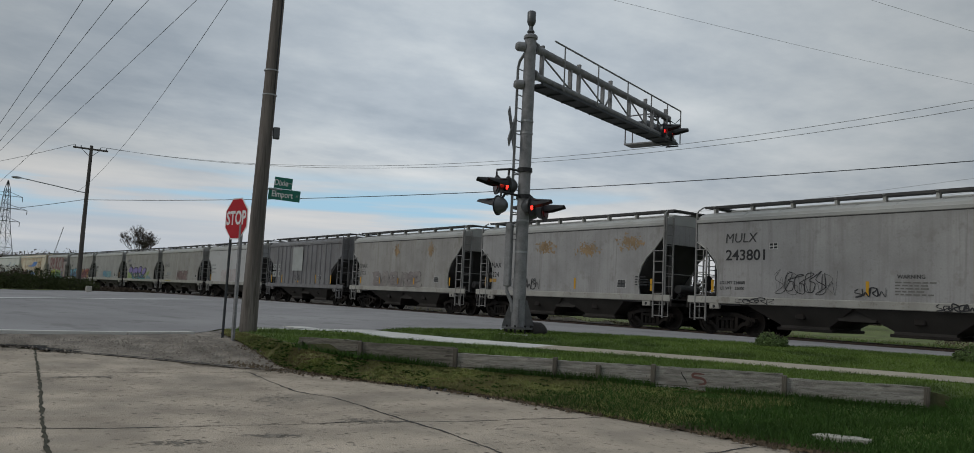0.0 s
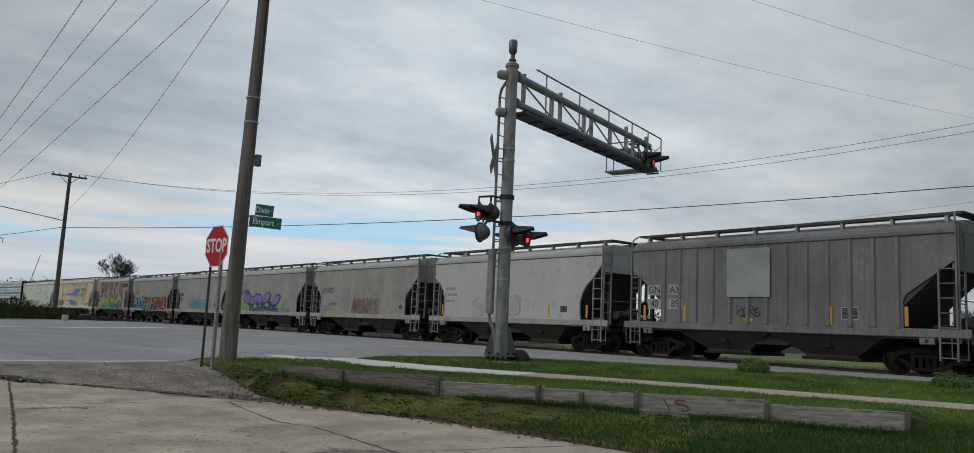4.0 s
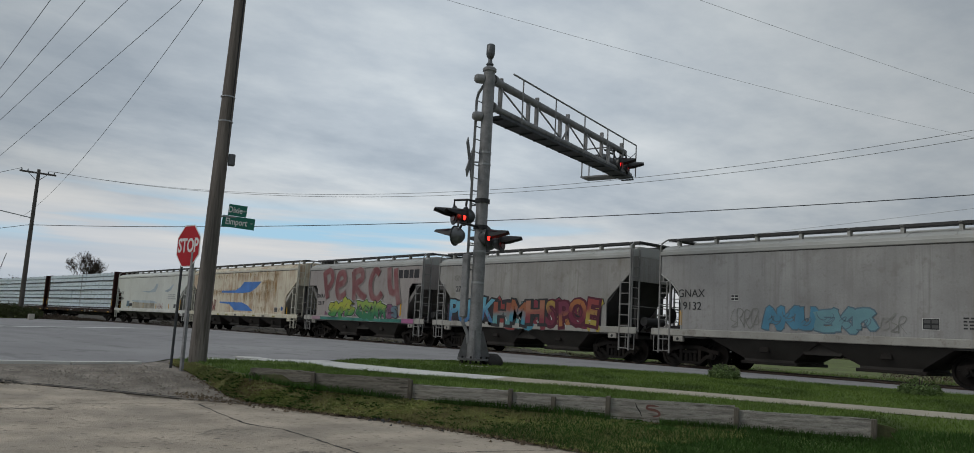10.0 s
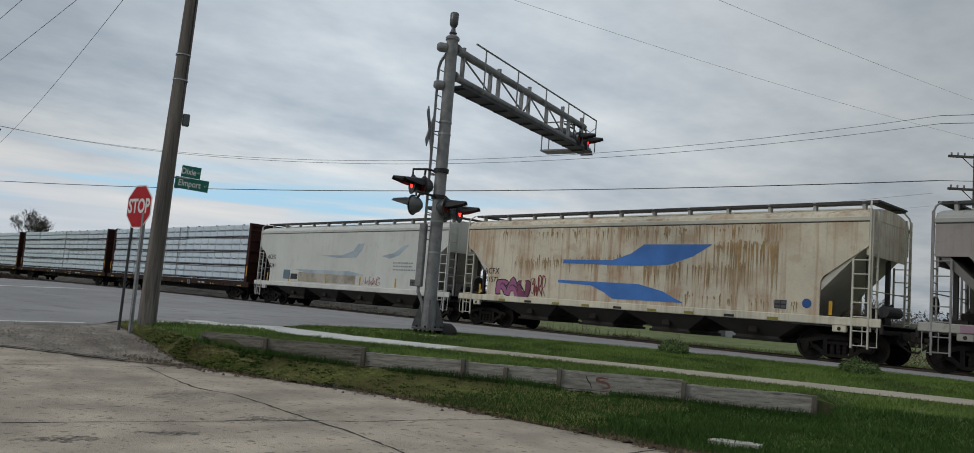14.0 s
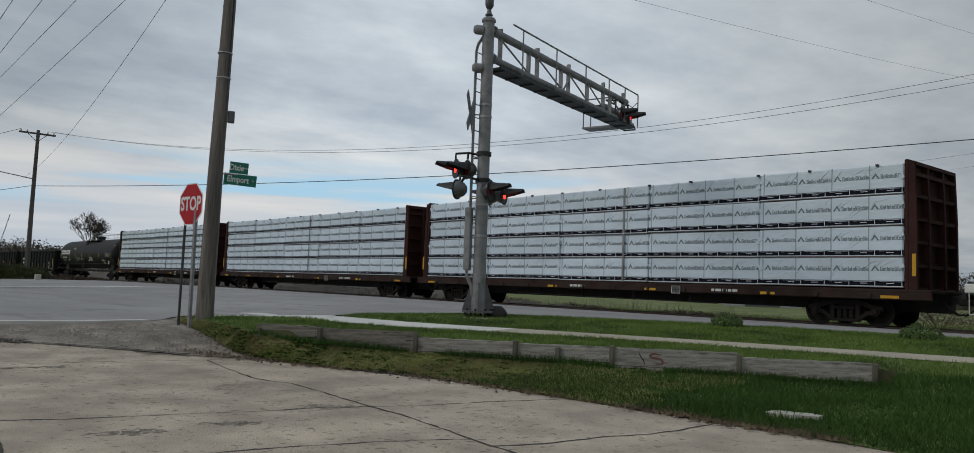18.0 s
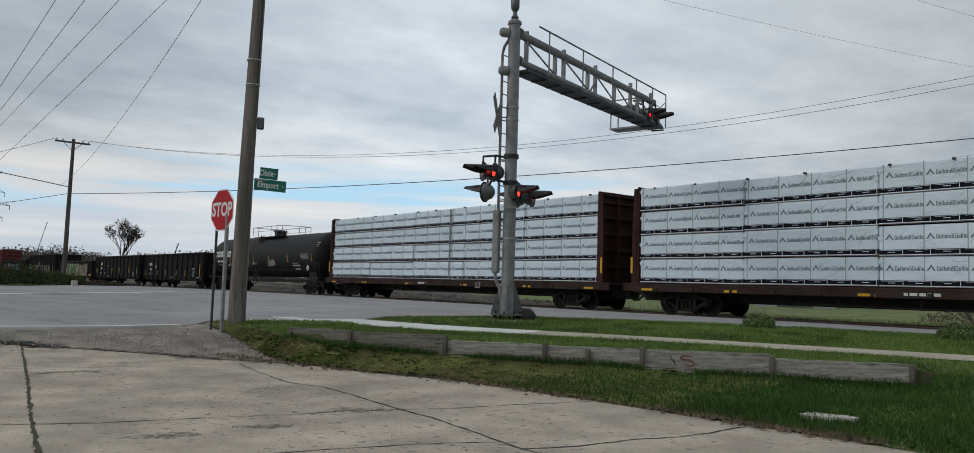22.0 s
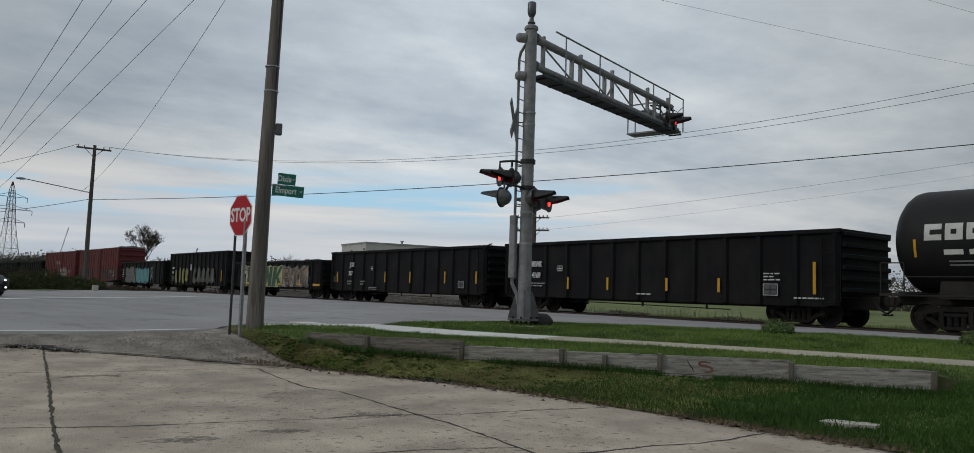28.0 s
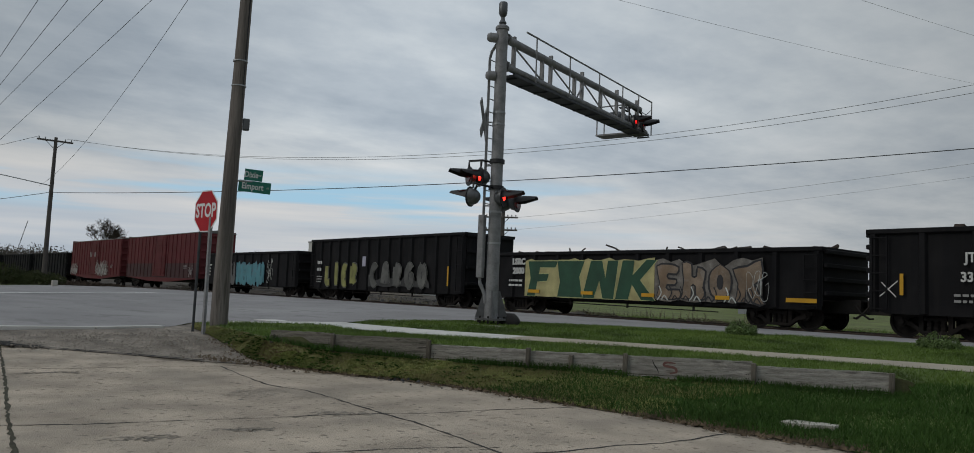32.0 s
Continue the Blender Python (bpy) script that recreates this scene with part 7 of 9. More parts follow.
def gondolas():
    c, xe = gondola("faded black gondola car with white stencils and yellow reflectors", -283.25, -265.09, 3.02, 13, end_bars=6)
    text(c, "WRWK", -xe + 2.2, 2.05, .34, M_MARK_W, bold=.010, thick=.02, xs=.72), text(c, "4169", -xe + 2.25, 1.56, .34, M_MARK_W, bold=.008, thick=.02, xs=.85)
    data_box(c, -xe + 3.6, 1.75, M_MARK_W, .6), reflectors(c, [-xe + .6, -xe + 4.3, -xe + 6.6, -xe + 9.6, -xe + 11.9], 1.0, .48, RIBY), reflectors(c, [xe - .8], 1.0, 1.0, RIBY)
    bars("stencil_lines", c, -xe + 1.7, 1.2, 1.1, 2, paint("pale_stencil", (.34, .34, .33)), .11, 1, RIBY), data_box(c, xe - 2.6, .95, None, .9), bars("stencil_lines", c, xe - 2.6, 1.62, .5, 3, M_MARK_W, .10, 2, RIBY), bars("stencil_lines", c, xe - 1.5, .85, 1.1, 1, M_MARK_W, .10, 4, RIBY)
    bars("stencil_lines", c, 0, .85, .6, 1, M_MARK_W, .10, 5, RIBY)
    c, xe = gondola("black gondola car of scrap with white stencilled numbers", -301.12, -282.85, 3.02, 13, end_bars=6, load=7)
    text(c, "JTIX", -xe + 2.85, 2.18, .36, M_MARK_W, bold=.010, thick=.02, xs=.85), text(c, "337", -xe + 2.7, 1.66, .36, M_MARK_W, bold=.010, thick=.02, xs=.9)
    data_box(c, -xe + 5.2, 1.85, M_MARK_W, .55), reflectors(c, [-xe + .95, -xe + 6.9, -xe + 9.6, xe - 3.4, xe - .7], 1.15, .6, RIBY)
    bars("stencil_lines", c, -xe + 2.3, 1.15, .5, 2, paint("grey_stencil", (.30, .30, .29)), .16, 11, RIBY), bars("stencil_lines", c, -xe + 4.0, 1.15, .45, 2, bpy.data.materials["grey_stencil"], .16, 18, RIBY), bars("stencil_lines", c, -xe + 5.0, .82, .9, 2, bpy.data.materials["grey_stencil"], .10, 12, RIBY), data_box(c, xe - 2.2, .95, None, .8), stroke_letters(c, [[(-xe + .35, 1.1), (-xe + .85, 1.55)], [(-xe + .4, 1.5), (-xe + .8, 1.1)]], M_MARK_W, .03, RIBY, name="chalk_mark")
    c, xe = gondola("low black gondola car with green and tan graffiti, full of scrap", -318.20, -300.62, 2.56, 12, end_bars=4, load=9)
    lx, lw, tx, tw = -xe + 2.60, 1.66, -xe + 9.4, 1.07
    pale, ash = mat("spray_pale_yellow", (.47, .43, .20), .6, var=.3, scale=1.6, bump=0, grime=.35, tint=(.30, .25, .11)), mat("spray_ash", (.20, .185, .165), .65, var=.5, scale=2.5, bump=0, grime=.6, tint=(.10, .085, .07), speck=.5, speck_scale=5, speck_col=(.30, .29, .27))
    bottle, tan = mat("spray_bottle_green", (.020, .075, .040), .55, var=.25, scale=1.5, bump=0, grime=.2, tint=(.03, .10, .05)), mat("spray_brown_tan", (.25, .19, .135), .6, var=.4, scale=2.2, bump=0, grime=.6, tint=(.19, .115, .06), speck=.4, speck_scale=4, speck_col=(.30, .28, .25))
    part("graffiti_base", Geo().prism(ragged(lx - .15, lx + 4 * lw + .15, .68, 2.22, 21), RIBY - .008, RIBY - .003), pale, c, "pale yellow sprayed ground")
    part("graffiti_base", Geo().prism(ragged(tx, xe - 1.95, .70, 2.08, 22, .18), RIBY - .007, RIBY - .002), ash, c, "mottled grey sprayed ground")
    fat = {"F": [(0, 0), (.30, 0), (.38, .40), (.72, .43), (.78, .64), (.42, .64), (.46, .80), (1.0, .80), (1.08, 1), (.02, 1), (.12, .5)],
           "I": [(.14, .62), (.08, 1), (.98, 1), (.84, .56), (.94, .0), (.10, 0), (.18, .42)],
           "N": [(-.05, 0), (.2, 1), (.56, 1), (.66, .55), (.72, 1), (1.05, 1), (.92, 0), (.58, 0), (.48, .45), (.32, 0)],
           "K": [(-.02, 0), (.18, 1), (.52, 1), (.48, .64), (.85, 1.02), (1.15, 1), (.70, .5), (1.12, 0), (.72, 0), (.46, .38), (.36, 0)],
           "E": [(0, .05), (.12, .45), (-.02, .95), (.5, 1.02), (.95, .92), (.85, .7), (.5, .72), (.5, .58), (.85, .55), (.8, .38), (.45, .38), (.5, .24), (.98, .25), (1.0, .0), (.4, -.05)],
           "H": [(.0, 0), (.1, .5), (.02, 1.04), (.42, 1.02), (.45, .66), (.62, .66), (.66, .92), (1.0, .8), (.92, .4), (1.0, 0), (.62, 0), (.58, .36), (.42, .36), (.4, 0)],
           "O": [(.5, 1.0), (.16, .82), (.05, .5), (.16, .14), (.5, -.02), (.84, .14), (.95, .5), (.84, .82)],
           "R": [(.02, -.05), (.12, .45), (-.08, .86), (.45, .95), (.95, 1.12), (1.0, .55), (.72, .45), (1.1, -.08), (.66, -.06), (.42, .3), (.38, -.04)]}
    for k, ch in enumerate("FINKEHOR"):
        x0, w = (lx + lw * k, lw * 1.02) if k < 4 else (tx + .12 + tw * (k - 4), tw * .94)
        z0, h = (.70, 1.48) if k < 4 else (.84, 1.18)
        ring = [(x0 + w * a, z0 + h * b) for a, b in fat[ch]]
        if k > 3:
            ring = [(p.x, p.z) for p in smooth_line([Vector((a, 0, b)) for a, b in ring + ring[:1]], 2)[:-1]]
        part("graffiti_letter", Geo().prism(ring, RIBY - .014 - .001 * k, RIBY - .004), bottle if k < 4 else tan, c, "broad dark green sprayed letter" if k < 4 else "tan sprayed letter")
        part("graffiti_edge", flat_stroke([Vector((a, RIBY - .020 - .001 * k, b)) for a, b in ring + ring[:1]], .020 if k < 4 else .038), P_LIMEWASH if k < 4 else M_MARK_K, c)
    part("graffiti_eye", Geo().prism([(tx + .12 + 2.47 * tw + .13 * math.cos(q), 1.42 + .26 * math.sin(q)) for q in [i * .5236 for i in range(12)]], RIBY - .030, RIBY - .02), M_MARK_K, c)
    for k in range(9):
        x = tx + .15 + .46 * k
        stroke_letters(c, [[(x, .74), (x + .18, 1.0), (x + .08, 1.25)], [(x + .2, .76), (x + .32, .92), (x + .48, .74)]], M_MARK_K if k % 3 else P_GLEAM, .045, RIBY - .028, name="graffiti_stroke")
    scrawl(c, xe - 2.5, xe - 1.7, .9, 1.9, P_GLEAM, 206, 3, .010, RIBY - .035)
    text(c, "LSRC", -xe + 2.0, 2.15, .36, M_MARK_W, bold=.015, thick=.02), text(c, "2000", -xe + 2.0, 1.75, .36, M_MARK_W, bold=.015, thick=.02), bars("stencil_lines", c, -xe + 1.4, 1.3, 1.0, 2, M_MARK_W, .2, 15, RIBY)
    for x, w in ((-xe + 2.7, .7), (-xe + 5.8, .62), (-xe + 8.85, .58), (-xe + 12.0, .55), (xe - 1.1, 1.0)):
        part("reflector_strip", Geo().box(x, x + w, RIBY - .06, RIBY - .04, .84, .97), M_YELLOW, c)
    c, xe = gondola("tall ribbed black gondola car with pale sprayed letters", -335.50, -318.20, 3.58, 15, end_bars=4)
    kit = {"L": [[(.2, 1), (.15, .5), (.2, .03), (.85, .03)]], "I": [[(.5, 0), (.48, .5), (.5, 1)], [(.2, .98), (.8, .98)], [(.2, .03), (.8, .03)]], "E": [[(.85, .92), (.35, 1), (.15, .5), (.35, .03), (.85, .06)], [(.2, .52), (.7, .52)]],
           "R": [[(.2, 0), (.2, 1)], [(.2, 1), (.8, .92), (.75, .6), (.25, .5)], [(.4, .5), (.85, .0)]], "C": [[(.85, .82), (.5, 1), (.15, .7), (.15, .3), (.5, 0), (.85, .15)]],
           "A": [[(.1, 0), (.3, .8), (.5, 1), (.7, .8), (.9, 0)], [(.25, .36), (.78, .36)]], "G": [[(.85, .82), (.5, 1), (.15, .7), (.15, .3), (.5, 0), (.88, .15), (.85, .45), (.55, .45)]], "O": [[(.5, 1), (.15, .7), (.15, .3), (.5, 0), (.85, .3), (.85, .7), (.5, 1)]]}
    lime, dim, rim = mat("dirty_lime", (.27, .27, .085), .6, var=.4, scale=1.8, bump=0, grime=.5, tint=(.13, .14, .05)), mat("dirty_grey_spray", (.13, .13, .12), .65, var=.5, scale=1.5, bump=0, grime=.6, tint=(.045, .045, .044)), paint("pale_rim_spray", (.22, .23, .20))
    part("graffiti_haze", Geo().prism(ragged(-xe + 6.9, -xe + 12.7, .84, 1.3, 31, .2), RIBY - .004, RIBY - .001), mat("sooty_overspray", (.05, .05, .049), .7, var=.4, scale=.8, bump=0, grime=.7, tint=(.022, .022, .022)), c, "thin grey overspray")
    for word_, x0, pitch, m in (("LIER", -xe + 2.05, .98, lime), ("CARGO", -xe + 7.2, 1.14, dim)):
        for k, ch in enumerate(word_):
            P = [[(x0 + pitch * k + .58 * a, .98 + .98 * b + .05 * math.sin(2.1 * k)) for a, b in q] for q in kit[ch]]
            stroke_letters(c, P, rim, .47, RIBY - .002, name="graffiti_edge"), stroke_letters(c, P, M_MARK_K, .43, RIBY - .012, name="graffiti_edge"), stroke_letters(c, P, m, .37, RIBY - .022, label="fat rounded sprayed letter")
    bars("stencil_lines", c, -xe + .9, 2.1, .6, 2, M_MARK_W, .42, 16, RIBY), bars("stencil_lines", c, -xe + .9, 1.3, .6, 3, bpy.data.materials["grey_stencil"], .15, 19, RIBY), reflectors(c, [xe - 1.2], 1.0, .95, RIBY), plate("notice", c, -xe + 6.2, -xe + 6.55, 1.95, 2.5, paint("notice_violet_white", (.42, .41, .50)), y=RIBY - .01)
    c, xe = gondola("black gondola car with a teal graffiti panel", -352.90, -335.50, 2.95, 12, end_bars=4)
    tag(c, -xe + 1.9, -xe + 5.6, .85, 2.2, [paint("mauve_grey", (.075, .068, .072)), paint("ash", (.10, .098, .095))], paint("dull_chalk_line", (.24, .24, .24)), 211, 6, .6, RIBY, lw=.03)
    part("graffiti_base", Geo().prism(ragged(-xe + 5.9, -xe + 10.7, .80, 2.15, 41, .16), RIBY - .006, RIBY - .001), mat("dusty_teal_spray", (.065, .21, .25), .6, var=.35, scale=2, bump=0, grime=.5, tint=(.05, .16, .22)), c, "teal sprayed panel"), tag(c, -xe + 6.1, -xe + 10.5, .85, 2.1, [paint("deep_teal_spray", (.075, .25, .29))], P_SLATE, 212, 6, .6, RIBY - .006, lw=.035), scrawl(c, xe - 4.4, xe - 3.5, .9, 2.3, P_GLEAM, 213, 3, .02, RIBY)
    bars("stencil_lines", c, -xe + .5, 2.0, .5, 4, M_MARK_W, .25, 17, RIBY)


gondolas()


def boxcar(label, u0, u1, seed, sooty=True):
    L = u1 - u0
    car = empty("boxcar")
    tagged(car, label, "freight car", group="train of freight cars")
    MOVERS.append((car, (u0 + u1) / 2))
    xe, z0, z1 = L / 2 - 1.0, .95, 4.75
    low_m = M_BOX_D if sooty else M_BOX
    for s in (-1, 1):
        part("side_panel", Geo().box(-xe, xe, *sorted((s * 1.42, s * 1.46)), z0 + 1.25, z1), M_BOX, car)
        part("lower_side_panel", Geo().box(-xe, xe, *sorted((s * 1.42, s * 1.46)), z0, z0 + 1.25), low_m, car, "sooty lower side" if sooty else "")
        me = Geo().prism([(-.08, 0), (-.05, -.06), (.05, -.06), (.08, 0)], z0 + 1.25, z1 - .05, "xy").mesh("rib")
        me.materials.append(M_BOX)
        low = Geo().prism([(-.08, 0), (-.05, -.06), (.05, -.06), (.08, 0)], z0 + .05, z0 + 1.25, "xy").mesh("rib")
        low.materials.append(low_m)
        for k in range(19):
            x = -xe + .2 + (2 * xe - .4) * k / 18
            if abs(x) > 1.7:
                part("rib", me, M_BOX, car, m=pose(x, s * 1.455, 0, 0, 0, 0 if s < 0 else 180)), part("rib", low, low_m, car, m=pose(x, s * 1.455, 0, 0, 0, 0 if s < 0 else 180))
        d = part("door", Geo().box(-1.6, 1.6, *sorted((s * 1.46, s * 1.54)), z0 + .1, z1 - .15, .02), M_BOX, car)
        for k in range(7):
            part("door_bar", Geo().box(-1.5, 1.5, *sorted((s * 1.54, s * 1.58)), z0 + .35 + k * .5, z0 + .45 + k * .5), M_BOX, d)
        for x in (-.9, .9):
            part("lock_rod", Geo().rod((x, s * 1.6, z0 + .2), (x, s * 1.6, z1 - .2), .025, n=5), M_BOX, d)
        part("side_sill", Geo().prism([(-xe, z0), (xe, z0), (xe - 2.5, z0 - .12), (2.5, z0 - .35), (-2.5, z0 - .35), (-xe + 2.5, z0 - .12)], *sorted((s * 1.40, s * 1.46))), M_BOX, car)
        e = Geo().box(*sorted((s * (xe - .05), s * xe)), -1.46, 1.46, z0, z1 + .1)
        e = part("end_panel", e, M_BOX, car)
        for k in range(6):
            z = z0 + .4 + k * .62
            part("end_corrugation", Geo().prism([(s * xe, z - .16), (s * (xe + .08), z), (s * xe, z + .16)], -1.35, 1.35), M_BOX, e)
    part("roof", Geo().prism([(-1.50, z1), (0, z1 + .22), (1.50, z1), (1.50, z1 - .06), (-1.50, z1 - .06)], -xe - .05, xe + .05, "yz"), mat("grey_boxcar_roof_%d" % seed, (.20, .19, .18), .6, .3), car)
    part("floor", Geo().box(-xe, xe, -1.42, 1.42, z0 - .05, z0 + .05), M_STEEL, car)
    underframe(car, L, .6, .95), trucks(car, L / 2 - 2.8)
    dull = bpy.data.materials.get("dull_white_spray") or mat("dull_white_spray", (.34, .32, .31), .65, var=.5, scale=2, bump=0, grime=.6, tint=(.20, .12, .12))
    if sooty:
        scrawl(car, xe - 1.9, xe - 1.0, 1.2, 2.0, dull, seed + 3, 3, .03, SIDE - .03)
    else:
        for x0, x1, z1, n in ((-xe + .3, -xe + 3.4, 1.9, 8), (.9, 5.6, 2.15, 12)):
            scrawl(car, x0, x1, 1.02, z1, dull, seed + n, n, .075, SIDE - .03), scrawl(car, x0 + .2, x1 - .3, 1.02, z1 + .25, dull, seed + n + 1, n - 2, .055, SIDE - .034)
        for x in (-1.0, .6):
            plate("door_placard", car, x - .3, x + .3, 2.95, 3.45, dull, y=SIDE - .02)
    bars("stencil_lines", car, xe - 3.0, 2.0, .8, 3, dull, .12, seed, SIDE - .03)


boxcar("faded red boxcar with ribbed sides and a wide sliding door", -373.70, -352.90, 301)
boxcar("dull red boxcar with white scribbled tags", -394.00, -373.70, 303, False)
for k in range(3):
    gondola("dusty black gondola car far along the train", -394.0 - 17.8 * (k + 1), -394.0 - 17.8 * k, 3.55, 13, end_bars=5)

# ---- crossing signal ----
LAMPS = []
# Base plate and fin colour, set below the mast's steel for the fins' shade.
M_BASE = mat("shaded_base_steel", (0.135, 0.135, 0.137), 0.7, 0.1, var=0.25, scale=4, bump=0.1, grime=0.3, tint=(0.05, 0.045, 0.04))
M_HOUSE = mat("grey_lamp_housing", (0.12, 0.125, 0.13), 0.4, 0.5, var=0.15, scale=4, bump=0.03)


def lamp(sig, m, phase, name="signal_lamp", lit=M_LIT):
    """A hooded flashing lamp facing local +x: housing, round backing, lens, hood and an added swinging shutter that
    hides the lens.
    """
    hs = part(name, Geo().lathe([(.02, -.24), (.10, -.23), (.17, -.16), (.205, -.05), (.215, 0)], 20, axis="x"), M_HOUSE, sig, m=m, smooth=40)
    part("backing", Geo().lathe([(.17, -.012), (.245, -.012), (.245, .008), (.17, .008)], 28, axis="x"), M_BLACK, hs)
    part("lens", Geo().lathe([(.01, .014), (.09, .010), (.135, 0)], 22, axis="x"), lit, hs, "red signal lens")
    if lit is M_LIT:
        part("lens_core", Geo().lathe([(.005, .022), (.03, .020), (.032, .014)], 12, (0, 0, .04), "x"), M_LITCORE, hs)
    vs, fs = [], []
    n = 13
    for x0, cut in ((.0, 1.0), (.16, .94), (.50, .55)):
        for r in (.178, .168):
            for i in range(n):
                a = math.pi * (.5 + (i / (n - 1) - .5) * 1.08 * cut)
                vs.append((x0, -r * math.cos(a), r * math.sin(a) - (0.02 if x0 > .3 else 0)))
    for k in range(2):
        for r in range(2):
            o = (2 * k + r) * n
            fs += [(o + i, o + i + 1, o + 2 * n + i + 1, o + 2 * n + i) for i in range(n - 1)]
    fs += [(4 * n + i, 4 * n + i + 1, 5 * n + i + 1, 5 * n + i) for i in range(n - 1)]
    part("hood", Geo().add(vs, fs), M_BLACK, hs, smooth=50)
    # Added disc, no real lamp part: hides the always-lit lens during the off turn.
    sh = part("shutter", Geo().lathe([(.01, .004), (.150, .004), (.150, -.004), (.01, -.004)], 22, (0, 0, -.155), "x"), M_LENS_OFF, hs, "added dark red disc that covers the lit lens", m=pose(.024, 0, .155))
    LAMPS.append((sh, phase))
    return hs


def signal():
    sig = empty("crossing_signal", pose(-15.08, 12.62, .60, 0, 0, 15.4))
    tagged(sig, "grey steel railway crossing signal with a cantilever arm and red lamps", "crossing signal")
    part("mast", Geo().lathe([(.162, .14), (.158, 1.0), (.150, 3.5), (.146, 7.15), (.146, 7.32), (.175, 7.34), (.175, 7.40), (.14, 7.44), (.09, 7.47)], 20), M_GALV, sig, smooth=40)
    part("bell", Geo().lathe([(.05, 7.46), (.10, 7.52), (.06, 7.58), (.05, 7.66), (.09, 7.72), (.11, 7.78), (.11, 8.02), (.09, 8.05)], 16), M_HOUSE, sig, smooth=40)
    b = part("base", Geo().lathe([(.178, .14), (.172, .4), (.166, .70)], 16), M_GALV, sig, smooth=40)
    part("base_plate", Geo().lathe([(.39, .10), (.40, .105), (.40, .145), (.39, .15)], 8), M_BASE, b)
    for a in range(4):
        g = Geo().prism([(.15, .15), (.395, .15), (.38, .22), (.20, .80), (.15, .82)], -.016, .016)
        part("base_fin", g, M_BASE, b, m=pose(0, 0, 0, 0, 0, 90 * a + 35))
    for a in range(8):
        x, y = .32 * math.cos(a * math.pi / 4 + .39), .32 * math.sin(a * math.pi / 4 + .39)
        part("anchor_bolt", shared("anchor_bolt", lambda: Geo().rod((0, 0, -.16), (0, 0, .20), .028, n=6), M_STEEL), M_STEEL, b, m=pose(x, y, 0))
    part("foundation", Geo().box(-.5, .5, -.5, .5, -.35, -.01, .02), M_WALK, sig)
    for z in (2.72, 5.2, 4.9, 1.95):
        part("mast_band", Geo().lathe([(.145, z), (.160, z), (.160, z + .05), (.145, z + .05)], 20), M_ALU, sig)
    for z in (7.12, 6.15):
        part("hub_cap", Geo().lathe([(.02, -.24), (.08, -.23), (.12, -.17), (.12, 0)], 14, (0, 0, 0), "y").moved(pose(-.10, -.10, z, 0, 0, -40)), M_GALV, sig, smooth=50)
    # ladder beside the mast
    g = Geo()
    for y in (-.11, .25):
        g.tube([(-.10, y * .6, 6.98), (-.22, y, 6.78), (-.27, y, 6.6), (-.27, y, 2.2)], .042, 4)
    for k in range(14):
        z = 2.3 + k * .33
        g.rod((-.27, -.11, z), (-.27, .25, z), .014, n=5)
    for z in (2.9, 3.9, 5.0, 6.2):
        g.rod((-.27, -.08, z), (-.08, 0, z), .018, n=5)
    part("ladder", g, M_GALV, sig)
    part("control_box", Geo().box(-.33, -.15, -.26, -.13, 1.12, 2.66, .02), M_GALV, sig, "long narrow steel ladder guard")
    part("conduit", Geo().tube([(-.24, -.20, 1.14), (-.24, -.20, 1.0), (-.13, -.13, .72), (-.10, -.12, .5)], .045, 8), M_GALV, sig)
    # crossbuck blades
    for a in (45, -45):
        g = Geo().box(-.60, .60, -.012, .012, -.115, .115)
        part("crossbuck_blade", g, M_GALV, sig, "crossbuck board with a bare metal back", m=pose(-.36, -.12, 5.05, 0, 0, 90 + 24) @ pose(0, 0.01 if a > 0 else -.01, 0) @ pose(0, 0, 0, 0, a, 0))
    # cantilever arm
    zt, zb, LEN = 7.16, 6.46, 8.85
    part("upper_tube", Geo().rod((0, .1, zt), (0, LEN - .6, zt - .10), .105, .095, 14), M_GALV, sig, smooth=40)
    part("lower_tube", Geo().rod((0, .1, zb), (0, LEN - .1, zb - .08), .09, .08, 14), M_GALV, sig, smooth=40)
    part("arm_flange", Geo().lathe([(.15, .16), (.15, .24), (.10, .24)], 16, (0, 0, zt), "y"), M_GALV, sig), part("arm_flange", Geo().lathe([(.14, .16), (.14, .24), (.09, .24)], 16, (0, 0, zb), "y"), M_GALV, sig)
    vy = [.55, 1.95, 2.40, 3.75, 4.2, 5.4, 6.5, 7.0, 8.0]
    for k, y in enumerate(vy):
        part("arm_upright", Geo().box(-.05, .05, y - .035, y + .035, zb - .05, zt + (.16 if k % 2 == 0 else -.02)), M_GALV, sig)
    for y0, y1 in ((.6, 1.9), (2.45, 3.7), (4.25, 5.35), (5.45, 6.45), (7.05, 7.95)):
        part("arm_brace", Geo().rod((0, y0, zt - .12), (0, y1, zb + .08), .025, n=6), M_GALV, sig)
    part("arm_brace", Geo().rod((0, 4.35, zt - .12), (0, 3.95, zb + .08), .03, n=6), M_GALV, sig)
    w = part("walkway", Geo().box(-.40, .06, .5, LEN, zb - .18, zb - .14), M_DARKPOST, sig, "dark steel grating walkway")
    for x in (-.40, .06):
        part("walkway_edge", Geo().box(x - .025, x + .025, .5, LEN, zb - .19, zb - .11), M_DARKPOST, w)
    for k in range(12):
        y = .7 + k * .75
